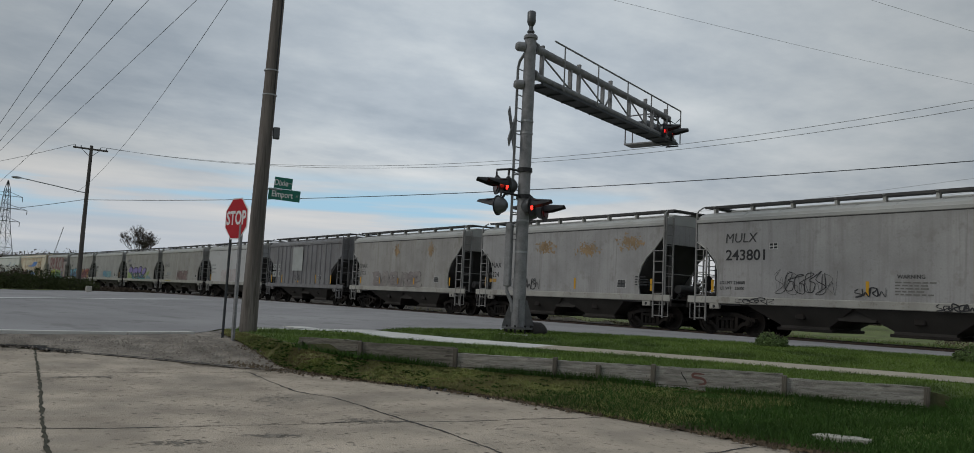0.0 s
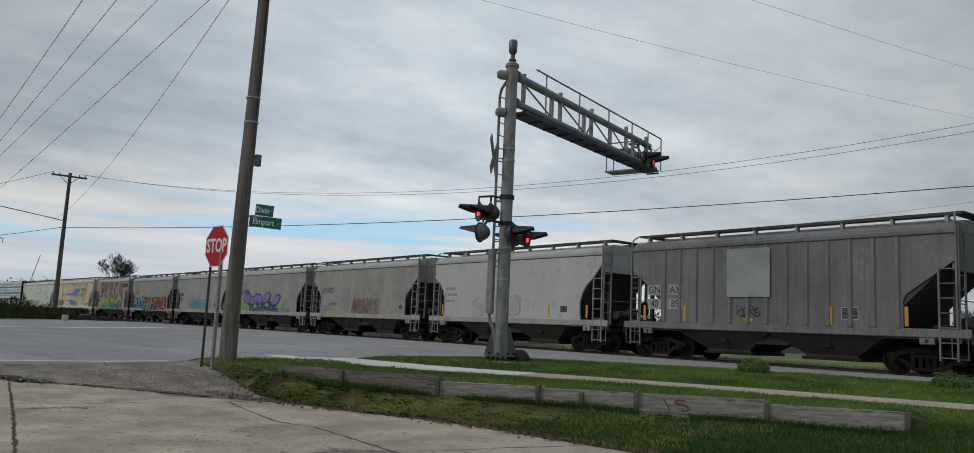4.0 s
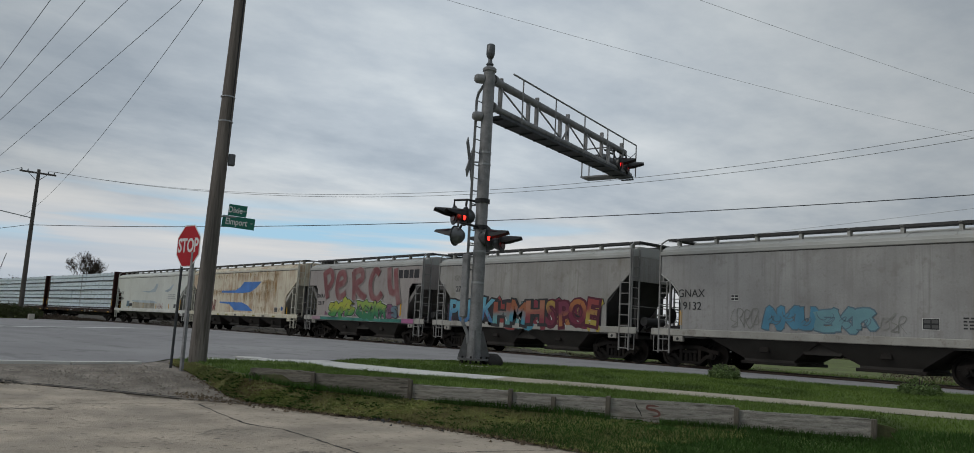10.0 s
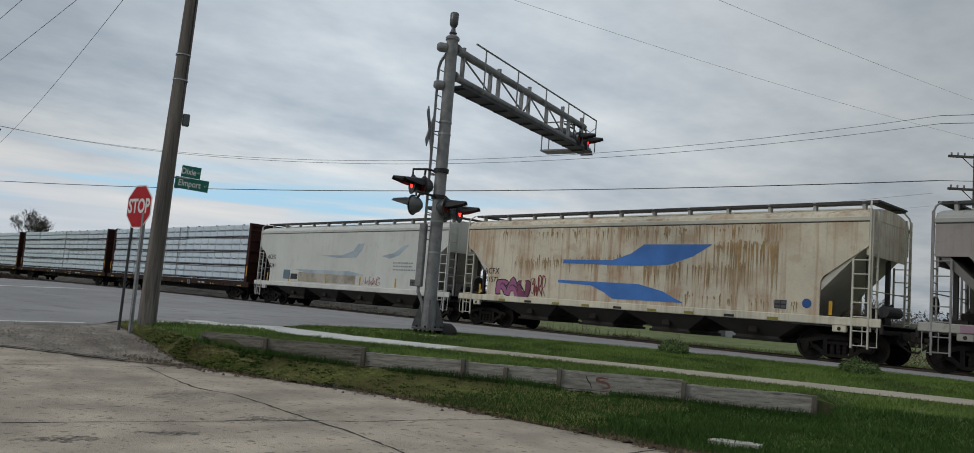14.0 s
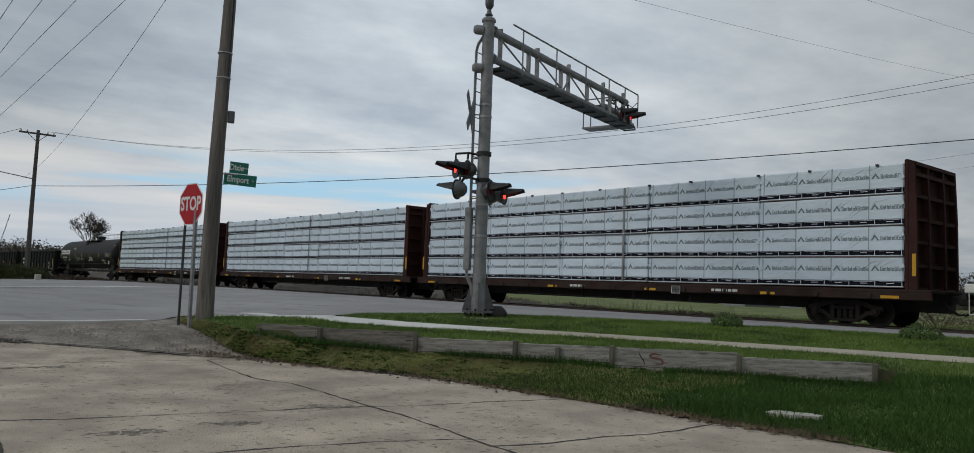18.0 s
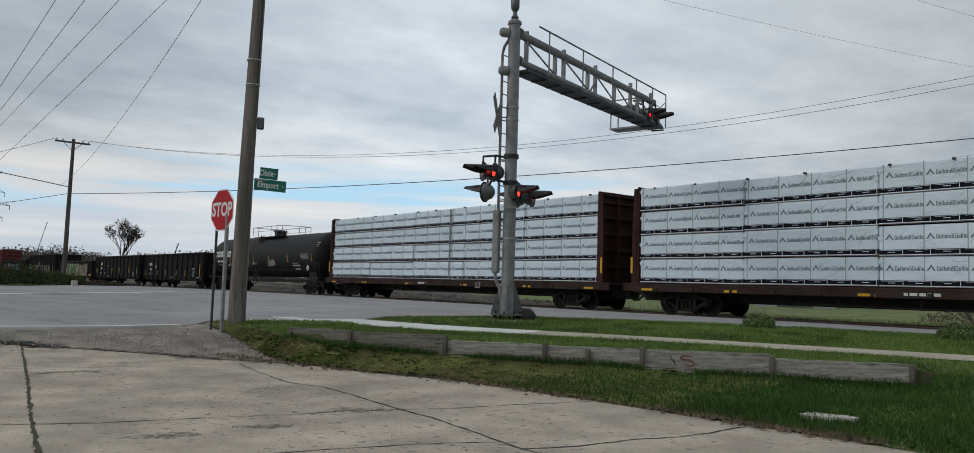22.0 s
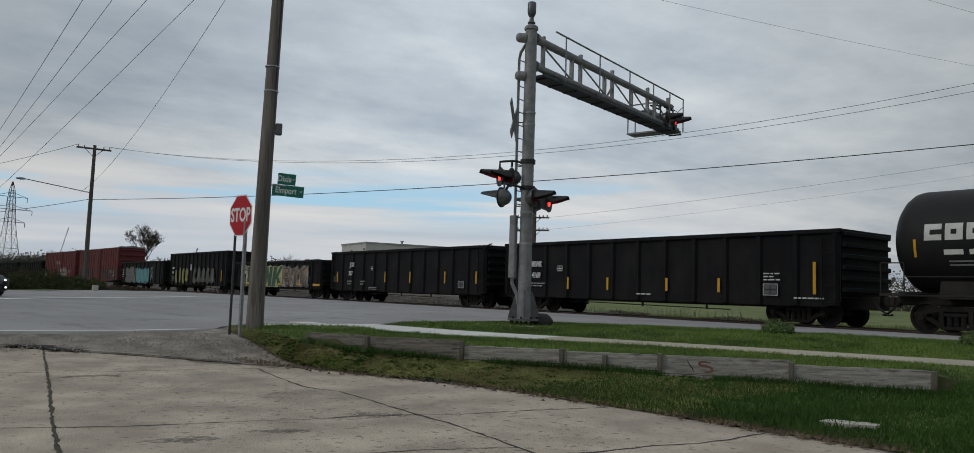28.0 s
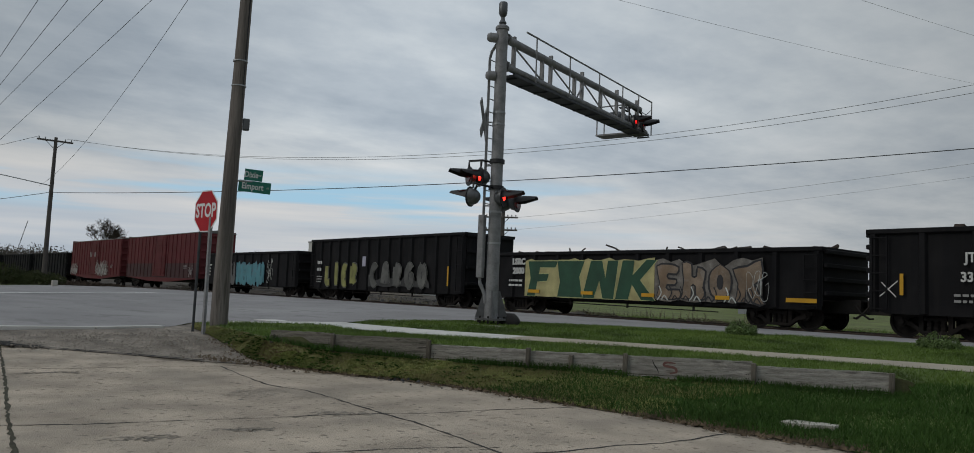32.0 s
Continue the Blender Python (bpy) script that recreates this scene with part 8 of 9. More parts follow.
        part("walkway_joist", Geo().box(-.39, .05, y - .03, y + .03, zb - .22, zb - .18), M_DARKPOST, w)
    r = part("handrail", Geo().rod((.16, .9, zt + .36), (.16, LEN, zt + .26), .024, n=6), M_GALV, sig)
    for y in (1.4, 3.2, 5.0, 6.6, 7.8, LEN):
        part("rail_post", Geo().rod((.16, y, zb - .15), (.16, y, zt + .34 - .011 * y), .022, n=6), M_GALV, r)
    e = part("end_platform", Geo().box(-1.55, -.46, LEN - .75, LEN - .15, zb - .20, zb - .15), M_GALV, sig)
    for x, y in ((-1.52, LEN - .72), (-1.52, LEN - .18), (-.50, LEN - .72)):
        part("platform_post", Geo().rod((x, y, zb - .2), (x, y, zb + .80), .024, n=6), M_GALV, e)
    part("platform_rail", Geo().tube([(-.50, LEN - .72, zb + .8), (-1.52, LEN - .72, zb + .8), (-1.52, LEN - .18, zb + .8)], .024, 6), M_GALV, e)
    part("cable_loop", Geo().tube([(.0, LEN - .8, zt), (.05, LEN - .5, zt - .18), (.1, LEN - .3, zt - .22), (.16, LEN - .05, zt - .02)], .012, 5), M_WIRE, sig)
    # lamps
    fa = math.degrees(math.atan2(-.83, -.55))
    part("lamp_bracket", Geo().tube([(-.10, -.10, 3.98), (-.3, -.2, 4.02), (-.68, -.24, 4.02), (-.68, -.24, 3.86)], .03, 6).tube([(-.33, -.20, 4.02), (-.33, -.22, 3.86)], .03, 6), M_BLACK, sig)
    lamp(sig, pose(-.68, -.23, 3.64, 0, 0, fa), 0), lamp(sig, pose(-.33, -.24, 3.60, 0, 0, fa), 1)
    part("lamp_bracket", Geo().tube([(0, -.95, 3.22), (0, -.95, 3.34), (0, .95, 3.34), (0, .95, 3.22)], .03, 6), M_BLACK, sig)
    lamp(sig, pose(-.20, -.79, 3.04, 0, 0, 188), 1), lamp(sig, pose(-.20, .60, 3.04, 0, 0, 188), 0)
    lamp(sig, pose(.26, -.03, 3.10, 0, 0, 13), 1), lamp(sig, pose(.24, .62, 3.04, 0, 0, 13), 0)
    part("lamp_stub", Geo().rod((0, .66, 3.3), (.2, .66, 3.08), .03, n=6).rod((0, .02, 3.3), (.2, .0, 3.12), .03, n=6).rod((0, -.80, 3.3), (-.15, -.80, 3.08), .03, n=6).rod((0, .6, 3.3), (-.15, .6, 3.08), .03, n=6), M_BLACK, sig)
    for z in (4.0, 3.34):
        part("bracket_clamp", Geo().lathe([(.14, z - .05), (.19, z - .05), (.19, z + .05), (.14, z + .05)], 16), M_BLACK, sig)
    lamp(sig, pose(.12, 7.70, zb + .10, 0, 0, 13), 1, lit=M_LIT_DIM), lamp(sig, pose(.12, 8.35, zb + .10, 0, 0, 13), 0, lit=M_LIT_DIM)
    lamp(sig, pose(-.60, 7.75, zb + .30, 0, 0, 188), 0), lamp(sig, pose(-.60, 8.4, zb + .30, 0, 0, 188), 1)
    part("arm_lamp_pipe", Geo().tube([(0, 7.45, zb), (0, 7.45, zb + .62), (.02, 7.70, zb + .50), (.02, 8.35, zb + .50), (.02, 8.35, zb + .30)], .03, 6).tube([(0, 8.1, zb + .62), (-.50, 7.75, zb + .62), (-.50, 8.4, zb + .62)], .03, 6), M_BLACK, sig)
    bag = Geo()
    bag.loft([[(.23 * r * math.cos(a) + .52, .17 * r * math.sin(a) + .03 + .03 * k, -.02 + .075 * k) for a in [i * math.pi / 5 for i in range(10)]] for k, r in enumerate((.9, 1.15, 1.1, .9, .5))])
    tagged(part("sandbag", bag.moved(pose(-15.12, 12.57, .60, 0, 0, 15.4 + 35)), M_STEEL, smooth=60), "dark slumped sack lying against the signal base", "sack")


signal()


# ---- signs and poles ----
def stop_sign():
    s = empty("stop_sign", pose(-17.40, 6.33, .30))
    tagged(s, "red octagonal stop sign on two slim steel posts", "stop sign")
    # the face looks down the side street
    turn = pose(0, 0, 2.585, 0, 0, 10)
    def octagon(r):
        return [(r * math.cos(math.pi / 8 + k * math.pi / 4), r * math.sin(math.pi / 8 + k * math.pi / 4)) for k in range(8)]
    R = .457 / math.cos(math.pi / 8)
    plate_ob = part("sign_plate", Geo().prism(octagon(R), -.004, .004), M_WHITE, s, "white-edged octagon", m=turn)
    part("sign_face", Geo().prism(octagon(R * .945), -.007, 0), M_RED, plate_ob, "faded red face")
    letters("STOP", .42, M_WHITE, plate_ob, (0, -.009, 0), "white letters STOP", "lettering", bold=.012, xs=.80, thick=.001)
    part("post", Geo().rod((-.30, .0, -.05), (-.27, .0, 2.40), .030, n=8), M_DARKPOST, s, "dark steel post")
    part("post", Geo().prism([(-.035, -.03), (.035, -.03), (.035, .0), (.05, .02), (-.05, .02), (-.035, 0)], -.12, 2.45, "xy").moved(pose(.20, .05, 0, 0, 0, 10)), M_GALV, s, "galvanised channel post")


stop_sign()

def near_pole():
    p = empty("utility_pole", pose(-18.38, 7.16, .25))
    tagged(p, "tall grey weathered wooden utility pole with street name signs", "utility pole")
    part("pole", Geo().tube([(0, 0, 0), (0, .01, 1), (.02, .05, 4), (.05, .13, 8), (.07, .17, 11.4)], [.205, .195, .168, .142, .125], 18), M_POLEWOOD, p, smooth=60)
    part("crossarm", Geo().box(-1.2, 1.2, -.06, .06, -.06, .06, .01).moved(pose(.07, .17, 11.0, 0, 0, 110)), M_DARKWOOD, p)
    for z in (6.35, 5.75):
        part("metal_band", Geo().lathe([(.16, z), (.172, z), (.172, z + .03), (.16, z + .03)], 18, (.03, .09, 0)), M_ALU, p)
    part("cable_riser", Geo().rod((.16, .12, 5.0), (.19, .19, 9.0), .02, n=6), M_BLACK, p)
    bx = part("meter_box", Geo().box(-.07, .07, -.08, .08, -.14, .14, .02).moved(pose(.10, .30, 4.86, 0, 0, -20)), M_HOUSE, p)
    d = Vector((.36, .93, 0)).normalized()
    ang = math.degrees(math.atan2(d.y, d.x))
    for z, w, txt, sz, small in ((3.38, .74, "Elmport", .205, "ST"), (3.66, .42, "Dixie", .20, "HWY")):
        c = Vector((.10, .17, z)) + d * (w / 2 + (0.04 if w > .6 else .16))
        sg = part("street_sign", Geo().box(-w / 2, w / 2, -.004, .004, -.135, .135), M_GREEN, p, "green street name sign", m=pose(c.x, c.y, c.z, 0, 3, ang))
        letters(txt, sz, M_WHITE, sg, (-.05, -.006, 0), name="lettering", thick=.001, bold=.004, xs=.74)
        letters(small, .06, M_WHITE, sg, (w / 2 - .07, -.006, .0), name="lettering", thick=.001)
    part("sign_bracket", Geo().rod((.1, .17, 3.5), (.22, .50, 3.5), .02, n=6), M_ALU, p)


near_pole()


def far_pole():
    p = empty("utility_pole", pose(-73.7, 13.9, .45))
    tagged(p, "wooden utility pole with a crossarm and a street lamp arm", "utility pole")
    part("pole", Geo().tube([(0, 0, 0), (0, 0, 6), (0.02, .04, 12.3)], [.20, .17, .13], 12), M_DARKWOOD, p, smooth=60)
    part("crossarm", Geo().box(-.06, .06, -1.35, 1.35, -.07, .07, .01).moved(pose(0, 0, 12.0)), M_DARKWOOD, p)
    for y in (-1.2, -.75, .75, 1.2):
        part("insulator", Geo().lathe([(.02, 12.05), (.05, 12.1), (.05, 12.2), (.02, 12.25)], 8, (0, y, 0)), M_ALU, p)
    part("arm_brace", Geo().rod((0, -.7, 11.95), (0, 0, 11.3), .025, n=5).rod((0, .7, 11.95), (0, 0, 11.3), .025, n=5), M_DARKWOOD, p)
    a = part("lamp_arm", Geo().tube([(0, 0, 8.25), (-.35, -2.4, 8.62), (-.70, -4.8, 8.98)], .042, 6), M_ALU, p)
    part("lamp_head", Geo().lathe([(.02, -.38), (.08, -.28), (.11, 0), (.07, .3), (.03, .36)], 10, (-.75, -5.1, 8.99), "y"), M_ALU, a)


far_pole()


def back_pole(x, y, top, arms, label):
    p = empty("utility_pole", pose(x, y, .25))
    tagged(p, label, "utility pole")
    part("pole", Geo().tube([(0, 0, 0), (0, 0, top / 2), (0, 0, top)], [.19, .17, .14], 10), M_DARKWOOD, p, smooth=60)
    for z in arms:
        part("crossarm", Geo().box(-1.25, 1.25, -.05, .05, z - .06, z + .06, .01).moved(pose(0, -.18, 0, 0, 0, 40)), M_DARKWOOD, p)
        for k in (-1.1, -.8, -.5, .5, .8, 1.1):
            part("insulator", shared("pin_insulator", lambda: Geo().lathe([(.02, 0), (.045, .05), (.045, .13), (.02, .16)], 8), M_ALU), M_ALU, p, m=pose(k * math.cos(radians(40)), -.18 + k * math.sin(radians(40)), z + .05))
        part("arm_brace", Geo().rod((-.5, -.55, z), (0, -.15, z - .6), .02, n=5).rod((.5, .25, z), (0, -.15, z - .6), .02, n=5), M_STEEL, p)


back_pole(-45.6, 38.95, 7.3, (6.8, 5.85), "dark wooden line pole with pin insulators beyond the track")
back_pole(-11.63, 43.47, 10.4, (10.2, 8.6), "dark wooden line pole with two crossarms beyond the track")


def wire(p0, p1, sag, r=.012, label="thin dark overhead wire", m=M_WIRE):
    p0, p1 = Vector(p0), Vector(p1)
    pts = []
    for k in range(25):
        t = k / 24
        p = p0.lerp(p1, t)
        p.z -= sag * 4 * t * (1 - t)
        pts.append(p)
    tagged(part("overhead_wire", Geo().tube(pts, r, 5), m), label, "wire", group="overhead wires")


for a, b, sag in (((-19.46, 4.62, 10.87), (-69.95, 2.64, 4.12), .4), ((-19.21, 5.57, 11.12), (-69.95, 2.63, 4.21), .4), ((-18.81, 6.8, 11.42), (-69.95, 2.58, 4.78), .4), ((-18.27, 8.15, 11.7), (-69.95, 2.75, 2.93), .3), ((-18.43, 7.77, 11.63), (-73.7, 13.0, 8.6), 1.2)):
    wire(a, b, sag, .009)
for a, b, sag in (((-73.5, 14.65, 12.7), (-13.15, 43.04, 12.65), 2.6), ((-73.4, 15.1, 12.7), (-13.15, 43.04, 12.24), 2.55)):
    wire(a, b, sag, .013, m=M_WIRE_MID)
wire((-73.7, 13.95, 8.15), (-13.19, 43.02, 9.36), .70, .024)
wire((-73.7, 13.8, 8.15), (-130, -8, 7.6), .8, .024)
wire((-73.7, 12.7, 12.7), (-130, -9, 12.0), 1.2, .018)
wire((-18.54, 11.84, 11.06), (-11.71, 46.55, 11.8), .3, .005, m=M_WIRE_PALE)
wire((-12.63, 18.02, 10.89), (-11.67, 46.56, 13.68), .1, .005, m=M_WIRE_PALE)
wire((-45.39, 39.23, 7.0), (-13.7, 43.91, 8.89), .2, .009, m=M_WIRE_PALE)
wire((-45.39, 39.23, 6.1), (-13.71, 43.91, 8.24), .2, .006, m=M_WIRE_PALE)
# onward spans that leave the view
for a, b in (((-13.15, 43.04, 12.65), (60, 60, 14)), ((-13.15, 43.04, 12.24), (60, 60.4, 13.6)), ((-13.19, 43.02, 9.36), (60, 60, 10)), ((-11.7, 46.55, 11.8), (10, 120, 12)), ((-11.67, 46.56, 13.68), (12, 120, 14))):
    wire(a, b, 1.0, .016)

# ---- things beyond the track ----
M_METAL_WALL = mat("pale_metal_wall", (0.56, 0.545, 0.54), 0.6, var=0.05, scale=0.3, bump=0.05)
M_BARK = mat("bare_twigs", (0.070, 0.056, 0.047), 0.9, var=0.25, scale=0.5, bump=0)
M_BUSH = mat("bush_leaves", (0.052, 0.066, 0.024), 0.8, var=0.4, scale=0.8, bump=0, grime=0.35, tint=(0.07, 0.06, 0.032), spec=0.15)
M_BRUSH = mat("brown_brush", (0.082, 0.064, 0.048), 0.9, var=0.4, scale=0.8, bump=0, spec=0.1)
M_DRY = mat("dry_brush", (0.15, 0.125, 0.085), 0.9, var=0.35, scale=0.8, bump=0)
M_STRAW = mat("straw_grass", (0.27, 0.23, 0.115), 0.9, var=0.35, scale=0.8, bump=0)
M_THICKET = mat("far_thicket", (0.105, 0.090, 0.076), 0.9, var=0.3, scale=0.1, bump=0, grime=0.4, tint=(0.075, 0.08, 0.05))
M_WEED = mat("weed_leaves", (0.125, 0.185, 0.060), 0.8, var=0.3, scale=2, bump=0)
M_EVER = mat("evergreen", (0.028, 0.045, 0.024), 0.8, var=0.4, scale=0.6, bump=0)


def warehouse():
    h = empty("warehouse", pose(-120.3, 65.5, .3, 0, 0, 83.1))
    tagged(h, "large pale grey metal warehouse with a flat parapet roof", "building")
    part("wall", Geo().box(0, 42, 0, 11.6, 0, 8.75), M_METAL_WALL, h)
    part("parapet_cap", Geo().box(-.12, 42.12, -.12, 11.72, 8.75, 9.0), mat("grey_metal_cap", (.36, .365, .37), .6, .1), h)
    for k in range(15):
        part("wall_seam", Geo().box(1.4 + k * 2.8, 1.46 + k * 2.8, -.05, 0, 0, 8.75), M_METAL_WALL, h)
    for k in range(4):
        part("wall_seam", Geo().box(-.05, 0, 2.0 + k * 2.6, 2.06 + k * 2.6, 0, 8.75), M_METAL_WALL, h)
    part("wall_window", Geo().box(3.6, 4.4, -.08, 0, 6.6, 7.2), M_HOUSE, h)
    part("wall_lamp", Geo().box(-.2, 0, .4, .7, 7.6, 7.9, .03), M_HOUSE, h)
    part("roof_vent", Geo().lathe([(.2, 8.8), (.2, 9.5), (.3, 9.55), (.3, 9.7)], 10, (8, 3, 0)), M_ALU, h)


warehouse()


def white_hall(x, y, turn, w, d, wall_h, roof_h, label):
    h = empty("storage_hall", pose(x, y, .3, 0, 0, turn))
    tagged(h, label, "building")
    part("wall", Geo().box(-w, w, -d, d, 0, wall_h), mat("grey_hall_wall", (.30, .31, .33), .7, var=.08), h)
    part("roof", Geo().prism([(-w - .2, wall_h), (-w * .4, wall_h + roof_h * .85), (0, wall_h + roof_h), (w * .4, wall_h + roof_h * .85), (w + .2, wall_h)], -d - .2, d + .2), M_WHITE, h)
    part("door", Geo().box(-1.6, 1.6, -d - .05, -d, 0, 3.2), M_HOUSE, h)


white_hall(-46.2, 78.2, 30, 3.6, 8, 4.9, 1.3, "storage hall with a white rounded roof and grey walls")


def bare_tree(x, y, tall, seed, label, spread=.34, deep=5, name="bare_tree", splay=.62):
    """A leafless tree: tapered trunk, limbs and a crown of many fine twigs."""
    rnd = random.Random(seed)
    t = empty(name, pose(x, y, .3))
    tagged(t, label, "tree")
    trunk, crown = Geo(), Geo()

    def grow(p, d, ln, r, k):
        q = p + d * ln
        mid = p.lerp(q, .5) + Vector((rnd.uniform(-.06, .06), rnd.uniform(-.06, .06), 0)) * ln
        (trunk if k < 2 else crown).tube([p, mid, q], [max(r, .016), max(r * .85, .015), max(r * .68, .012)], 6 if k < 2 else 3)
        if k >= deep:
            return
        for _ in range(3 if k else 5):
            a = Vector((rnd.uniform(-1, 1), rnd.uniform(-1, 1), rnd.uniform(-.15, .6)))
            nd = (d + a * (splay + .08 * k)).normalized()
            grow(p.lerp(q, rnd.uniform(.55, 1.0)), nd, ln * rnd.uniform(.58, .80), r * .55, k + 1)
    grow(Vector((0, 0, 0)), Vector((0, 0, 1)), tall * spread, tall * .018, 0)
    part("trunk", trunk, M_BARK, t)
    part("crown", crown, M_BARK, t)


bare_tree(-194.0, 48.0, 18.0, 5, "broad leafless tree far behind the railway", .30, 7, splay=.40)
bare_tree(-150.0, 66.0, 8.6, 6, "small leafless tree beyond the railway")
bare_tree(-165.0, 72.0, 7.5, 16, "small leafless tree beyond the railway")
bare_tree(-36.0, 96.0, 7.0, 7, "small leafless tree beyond the railway")
bare_tree(-22.0, 90.0, 8.0, 8, "small leafless tree beyond the railway")
bare_tree(-205.0, 36.0, 8.0, 9, "small leafless tree beyond the railway")


def far_woods(name, x0, y0, x1, y1, n, tall, m, seed, label, w=.10, spread=3.0, twiggy=False):
    rng = np.random.default_rng(seed)
    g = Geo()
    vs, fs = [], []
    for k in range(n):
        t = rng.random()
        b = Vector((x0 + (x1 - x0) * t + rng.normal(0, spread), y0 + (y1 - y0) * t + rng.normal(0, spread), .3))
        h = tall * (.45 + .55 * rng.random()) * (.75 + .5 * noise.noise(Vector((t * 18, seed, 0))))
        for j in range(22 if twiggy else 0):
            c = b + Vector((*rng.normal(0, .17 * h, 2), h * (.12 + .8 * rng.random() ** .8)))
            o = len(vs)
            vs += [c + Vector(rng.normal(0, .026 * h, 3)) for _ in range(3)]
            fs.append((o, o + 1, o + 2))
        for j in range(2 if twiggy else 7):
            s = Vector((rng.normal(0, .25), rng.normal(0, .25), 0)) * h
            lo = b + Vector((0, 0, h * .12 * j))
            tip = b + s * (.35 + .1 * j) + Vector((0, 0, h * (.4 + .1 * j)))
            o = len(vs)
            vs += [lo + Vector((w, 0, 0)), lo - Vector((w, -.05, 0)), tip]
            fs.append((o, o + 1, o + 2))
    tagged(part(name, g.add(vs, fs), m), label, "woods", kind="stuff")


far_woods("far_woods", -330, 10, -190, 110, 3600, 12.0, M_THICKET, 1, "grey-brown leafless woods on the horizon", .10, twiggy=True)
far_woods("far_woods", -300, 6, -288, 62, 2800, 13.0, M_THICKET, 6, "grey-brown leafless woods on the horizon", .10, twiggy=True)
far_woods("far_woods", -150, 120, 40, 165, 3600, 9.0, M_THICKET, 2, "grey-brown leafless woods on the horizon", .10, twiggy=True)
far_woods("far_woods", -300, 10, -180, 60, 300, 9.0, M_EVER, 3, "dark evergreens among the far woods", .10, twiggy=True)
far_woods("far_woods", 40, 210, 260, 60, 900, 7, M_BARK, 4, "grey-brown leafless woods on the horizon")
far_woods("far_woods", -320, 10, -200, -160, 900, 8, M_BARK, 5, "grey-brown leafless woods on the horizon")


def bush(x, y, z, r, h, n, m, seed, label, name="bush", tw=.05):
    rng = np.random.default_rng(seed)
    t = empty(name, pose(x, y, z))
    tagged(t, label, "bush")
    st, vs, fs = Geo(), [], []
    for k in range(14):
        a, d = rng.random() * 6.28, rng.random() ** .5 * r * .8
        st.tube([(d * .15 * math.cos(a), d * .15 * math.sin(a), -.05), (d * .6 * math.cos(a), d * .6 * math.sin(a), h * .5), (d * math.cos(a), d * math.sin(a), h * (.95 - .35 * d / r))], [.02, .014, .006], 4)
    for k in range(n):
        a, d = rng.random() * 6.28, rng.random() ** .5 * r
        top = h * (1 - .55 * (d / r) ** 2) * (.75 + .4 * noise.noise(Vector((d * math.cos(a) * 2 / r, d * math.sin(a) * 2 / r, seed))))
        p = Vector((d * math.cos(a), d * math.sin(a), top * rng.random() ** .6))
        q = [p + Vector(rng.normal(0, tw, 3)) for _ in range(3)]
        o = len(vs)
        vs += q
        fs.append((o, o + 1, o + 2))
    part("stem_tuft", st, M_BARK, t)
    part("foliage", Geo().add(vs, fs), m, t)


bush(-10.6, 16.4, .62, .36, .42, 2600, M_WEED, 1, "low green weed clump in the lawn", tw=.018)
bush(-6.75, 17.4, .60, .40, .38, 1800, M_WEED, 2, "dry tufted weed at the lawn's edge", tw=.020)
for k, (x, y, r, h, m) in enumerate([(-66, 7.9, 1.6, 1.5, M_BUSH), (-68, 10.2, 1.9, 2.1, M_BUSH), (-71, 12.8, 2.2, 1.7, M_BUSH), (-72, 16.0, 2.2, .7, M_BRUSH), (-66, 5.0, 1.9, 1.9, M_BRUSH), (-64, 1.2, 2.0, 1.2, M_BUSH), (-75, 18.6, 2.0, .5, M_BRUSH), (-70, 8.6, 1.5, 2.3, M_BRUSH)]):
    bush(x, y, .45, r, h, 4200, m, 20 + k, "overgrown roadside bush with dull green leaves" if m is M_BUSH else "dry brown roadside brush", tw=.055)
for k, (x, y, r, h) in enumerate([(-33, 29.5, 2.2, .9), (-28, 29.8, 1.8, .6), (-22, 30.5, 1.6, .5), (-40, 30, 2.4, .8), (-60, 30, 2.5, 1.2), (-75, 27, 3, 1.5), (-3, 34, 2.0, 1.2), (-14, 38, 2.2, 1.5)]):
    bush(x, y, .3, r, h * .7, 2400, M_DRY, 40 + k, "dry heap of brush beyond the track", "brush_pile", .035)
part_v = ribbon([(-54, -20, .62), (-57, 0, .62), (-59.5, 7.2, .63), (-64.5, 10.8, .63), (-72, 15, .63), (-79, 19, .63)], [(-80, -20, .45), (-82, 0, .45), (-84, 8, .45), (-90, 14, .45), (-98, 18, .45), (-110, 19.5, .45)], 8, 5, 0, .05)
tagged(part("verge", part_v, M_FIELD), "rough grassy verge between road and railway", "verge", kind="structure")
far_woods("rough_weeds", -75, 33, -26, 36, 600, .85, M_DRY, 21, "tall dry weeds along the far side of the track", .03, 1.2)
far_woods("rough_weeds", -32, 28.2, -17, 28.6, 420, .75, M_STRAW, 23, "pale straw-coloured grass tufts beside the ballast", .02, .45)
BANK = ribbon([(-150, 20.6, .4), (-110, 26.3, .4), (-80, 27.2, .40), (-62, 27.3, .40), (-50, 27.3, .40), (-40, 27.3, .40), (-32, 27.3, .38), (-26, 27.4, .35)],
              [(-150, 24.5, 1.3), (-110, 30.4, 1.35), (-80, 31.3, 1.30), (-62, 31.2, 1.25), (-50, 30.8, 1.20), (-40, 30.2, .95), (-32, 29.4, .68), (-26, 28.6, .36)], 8, 7, .12, .30, 7)
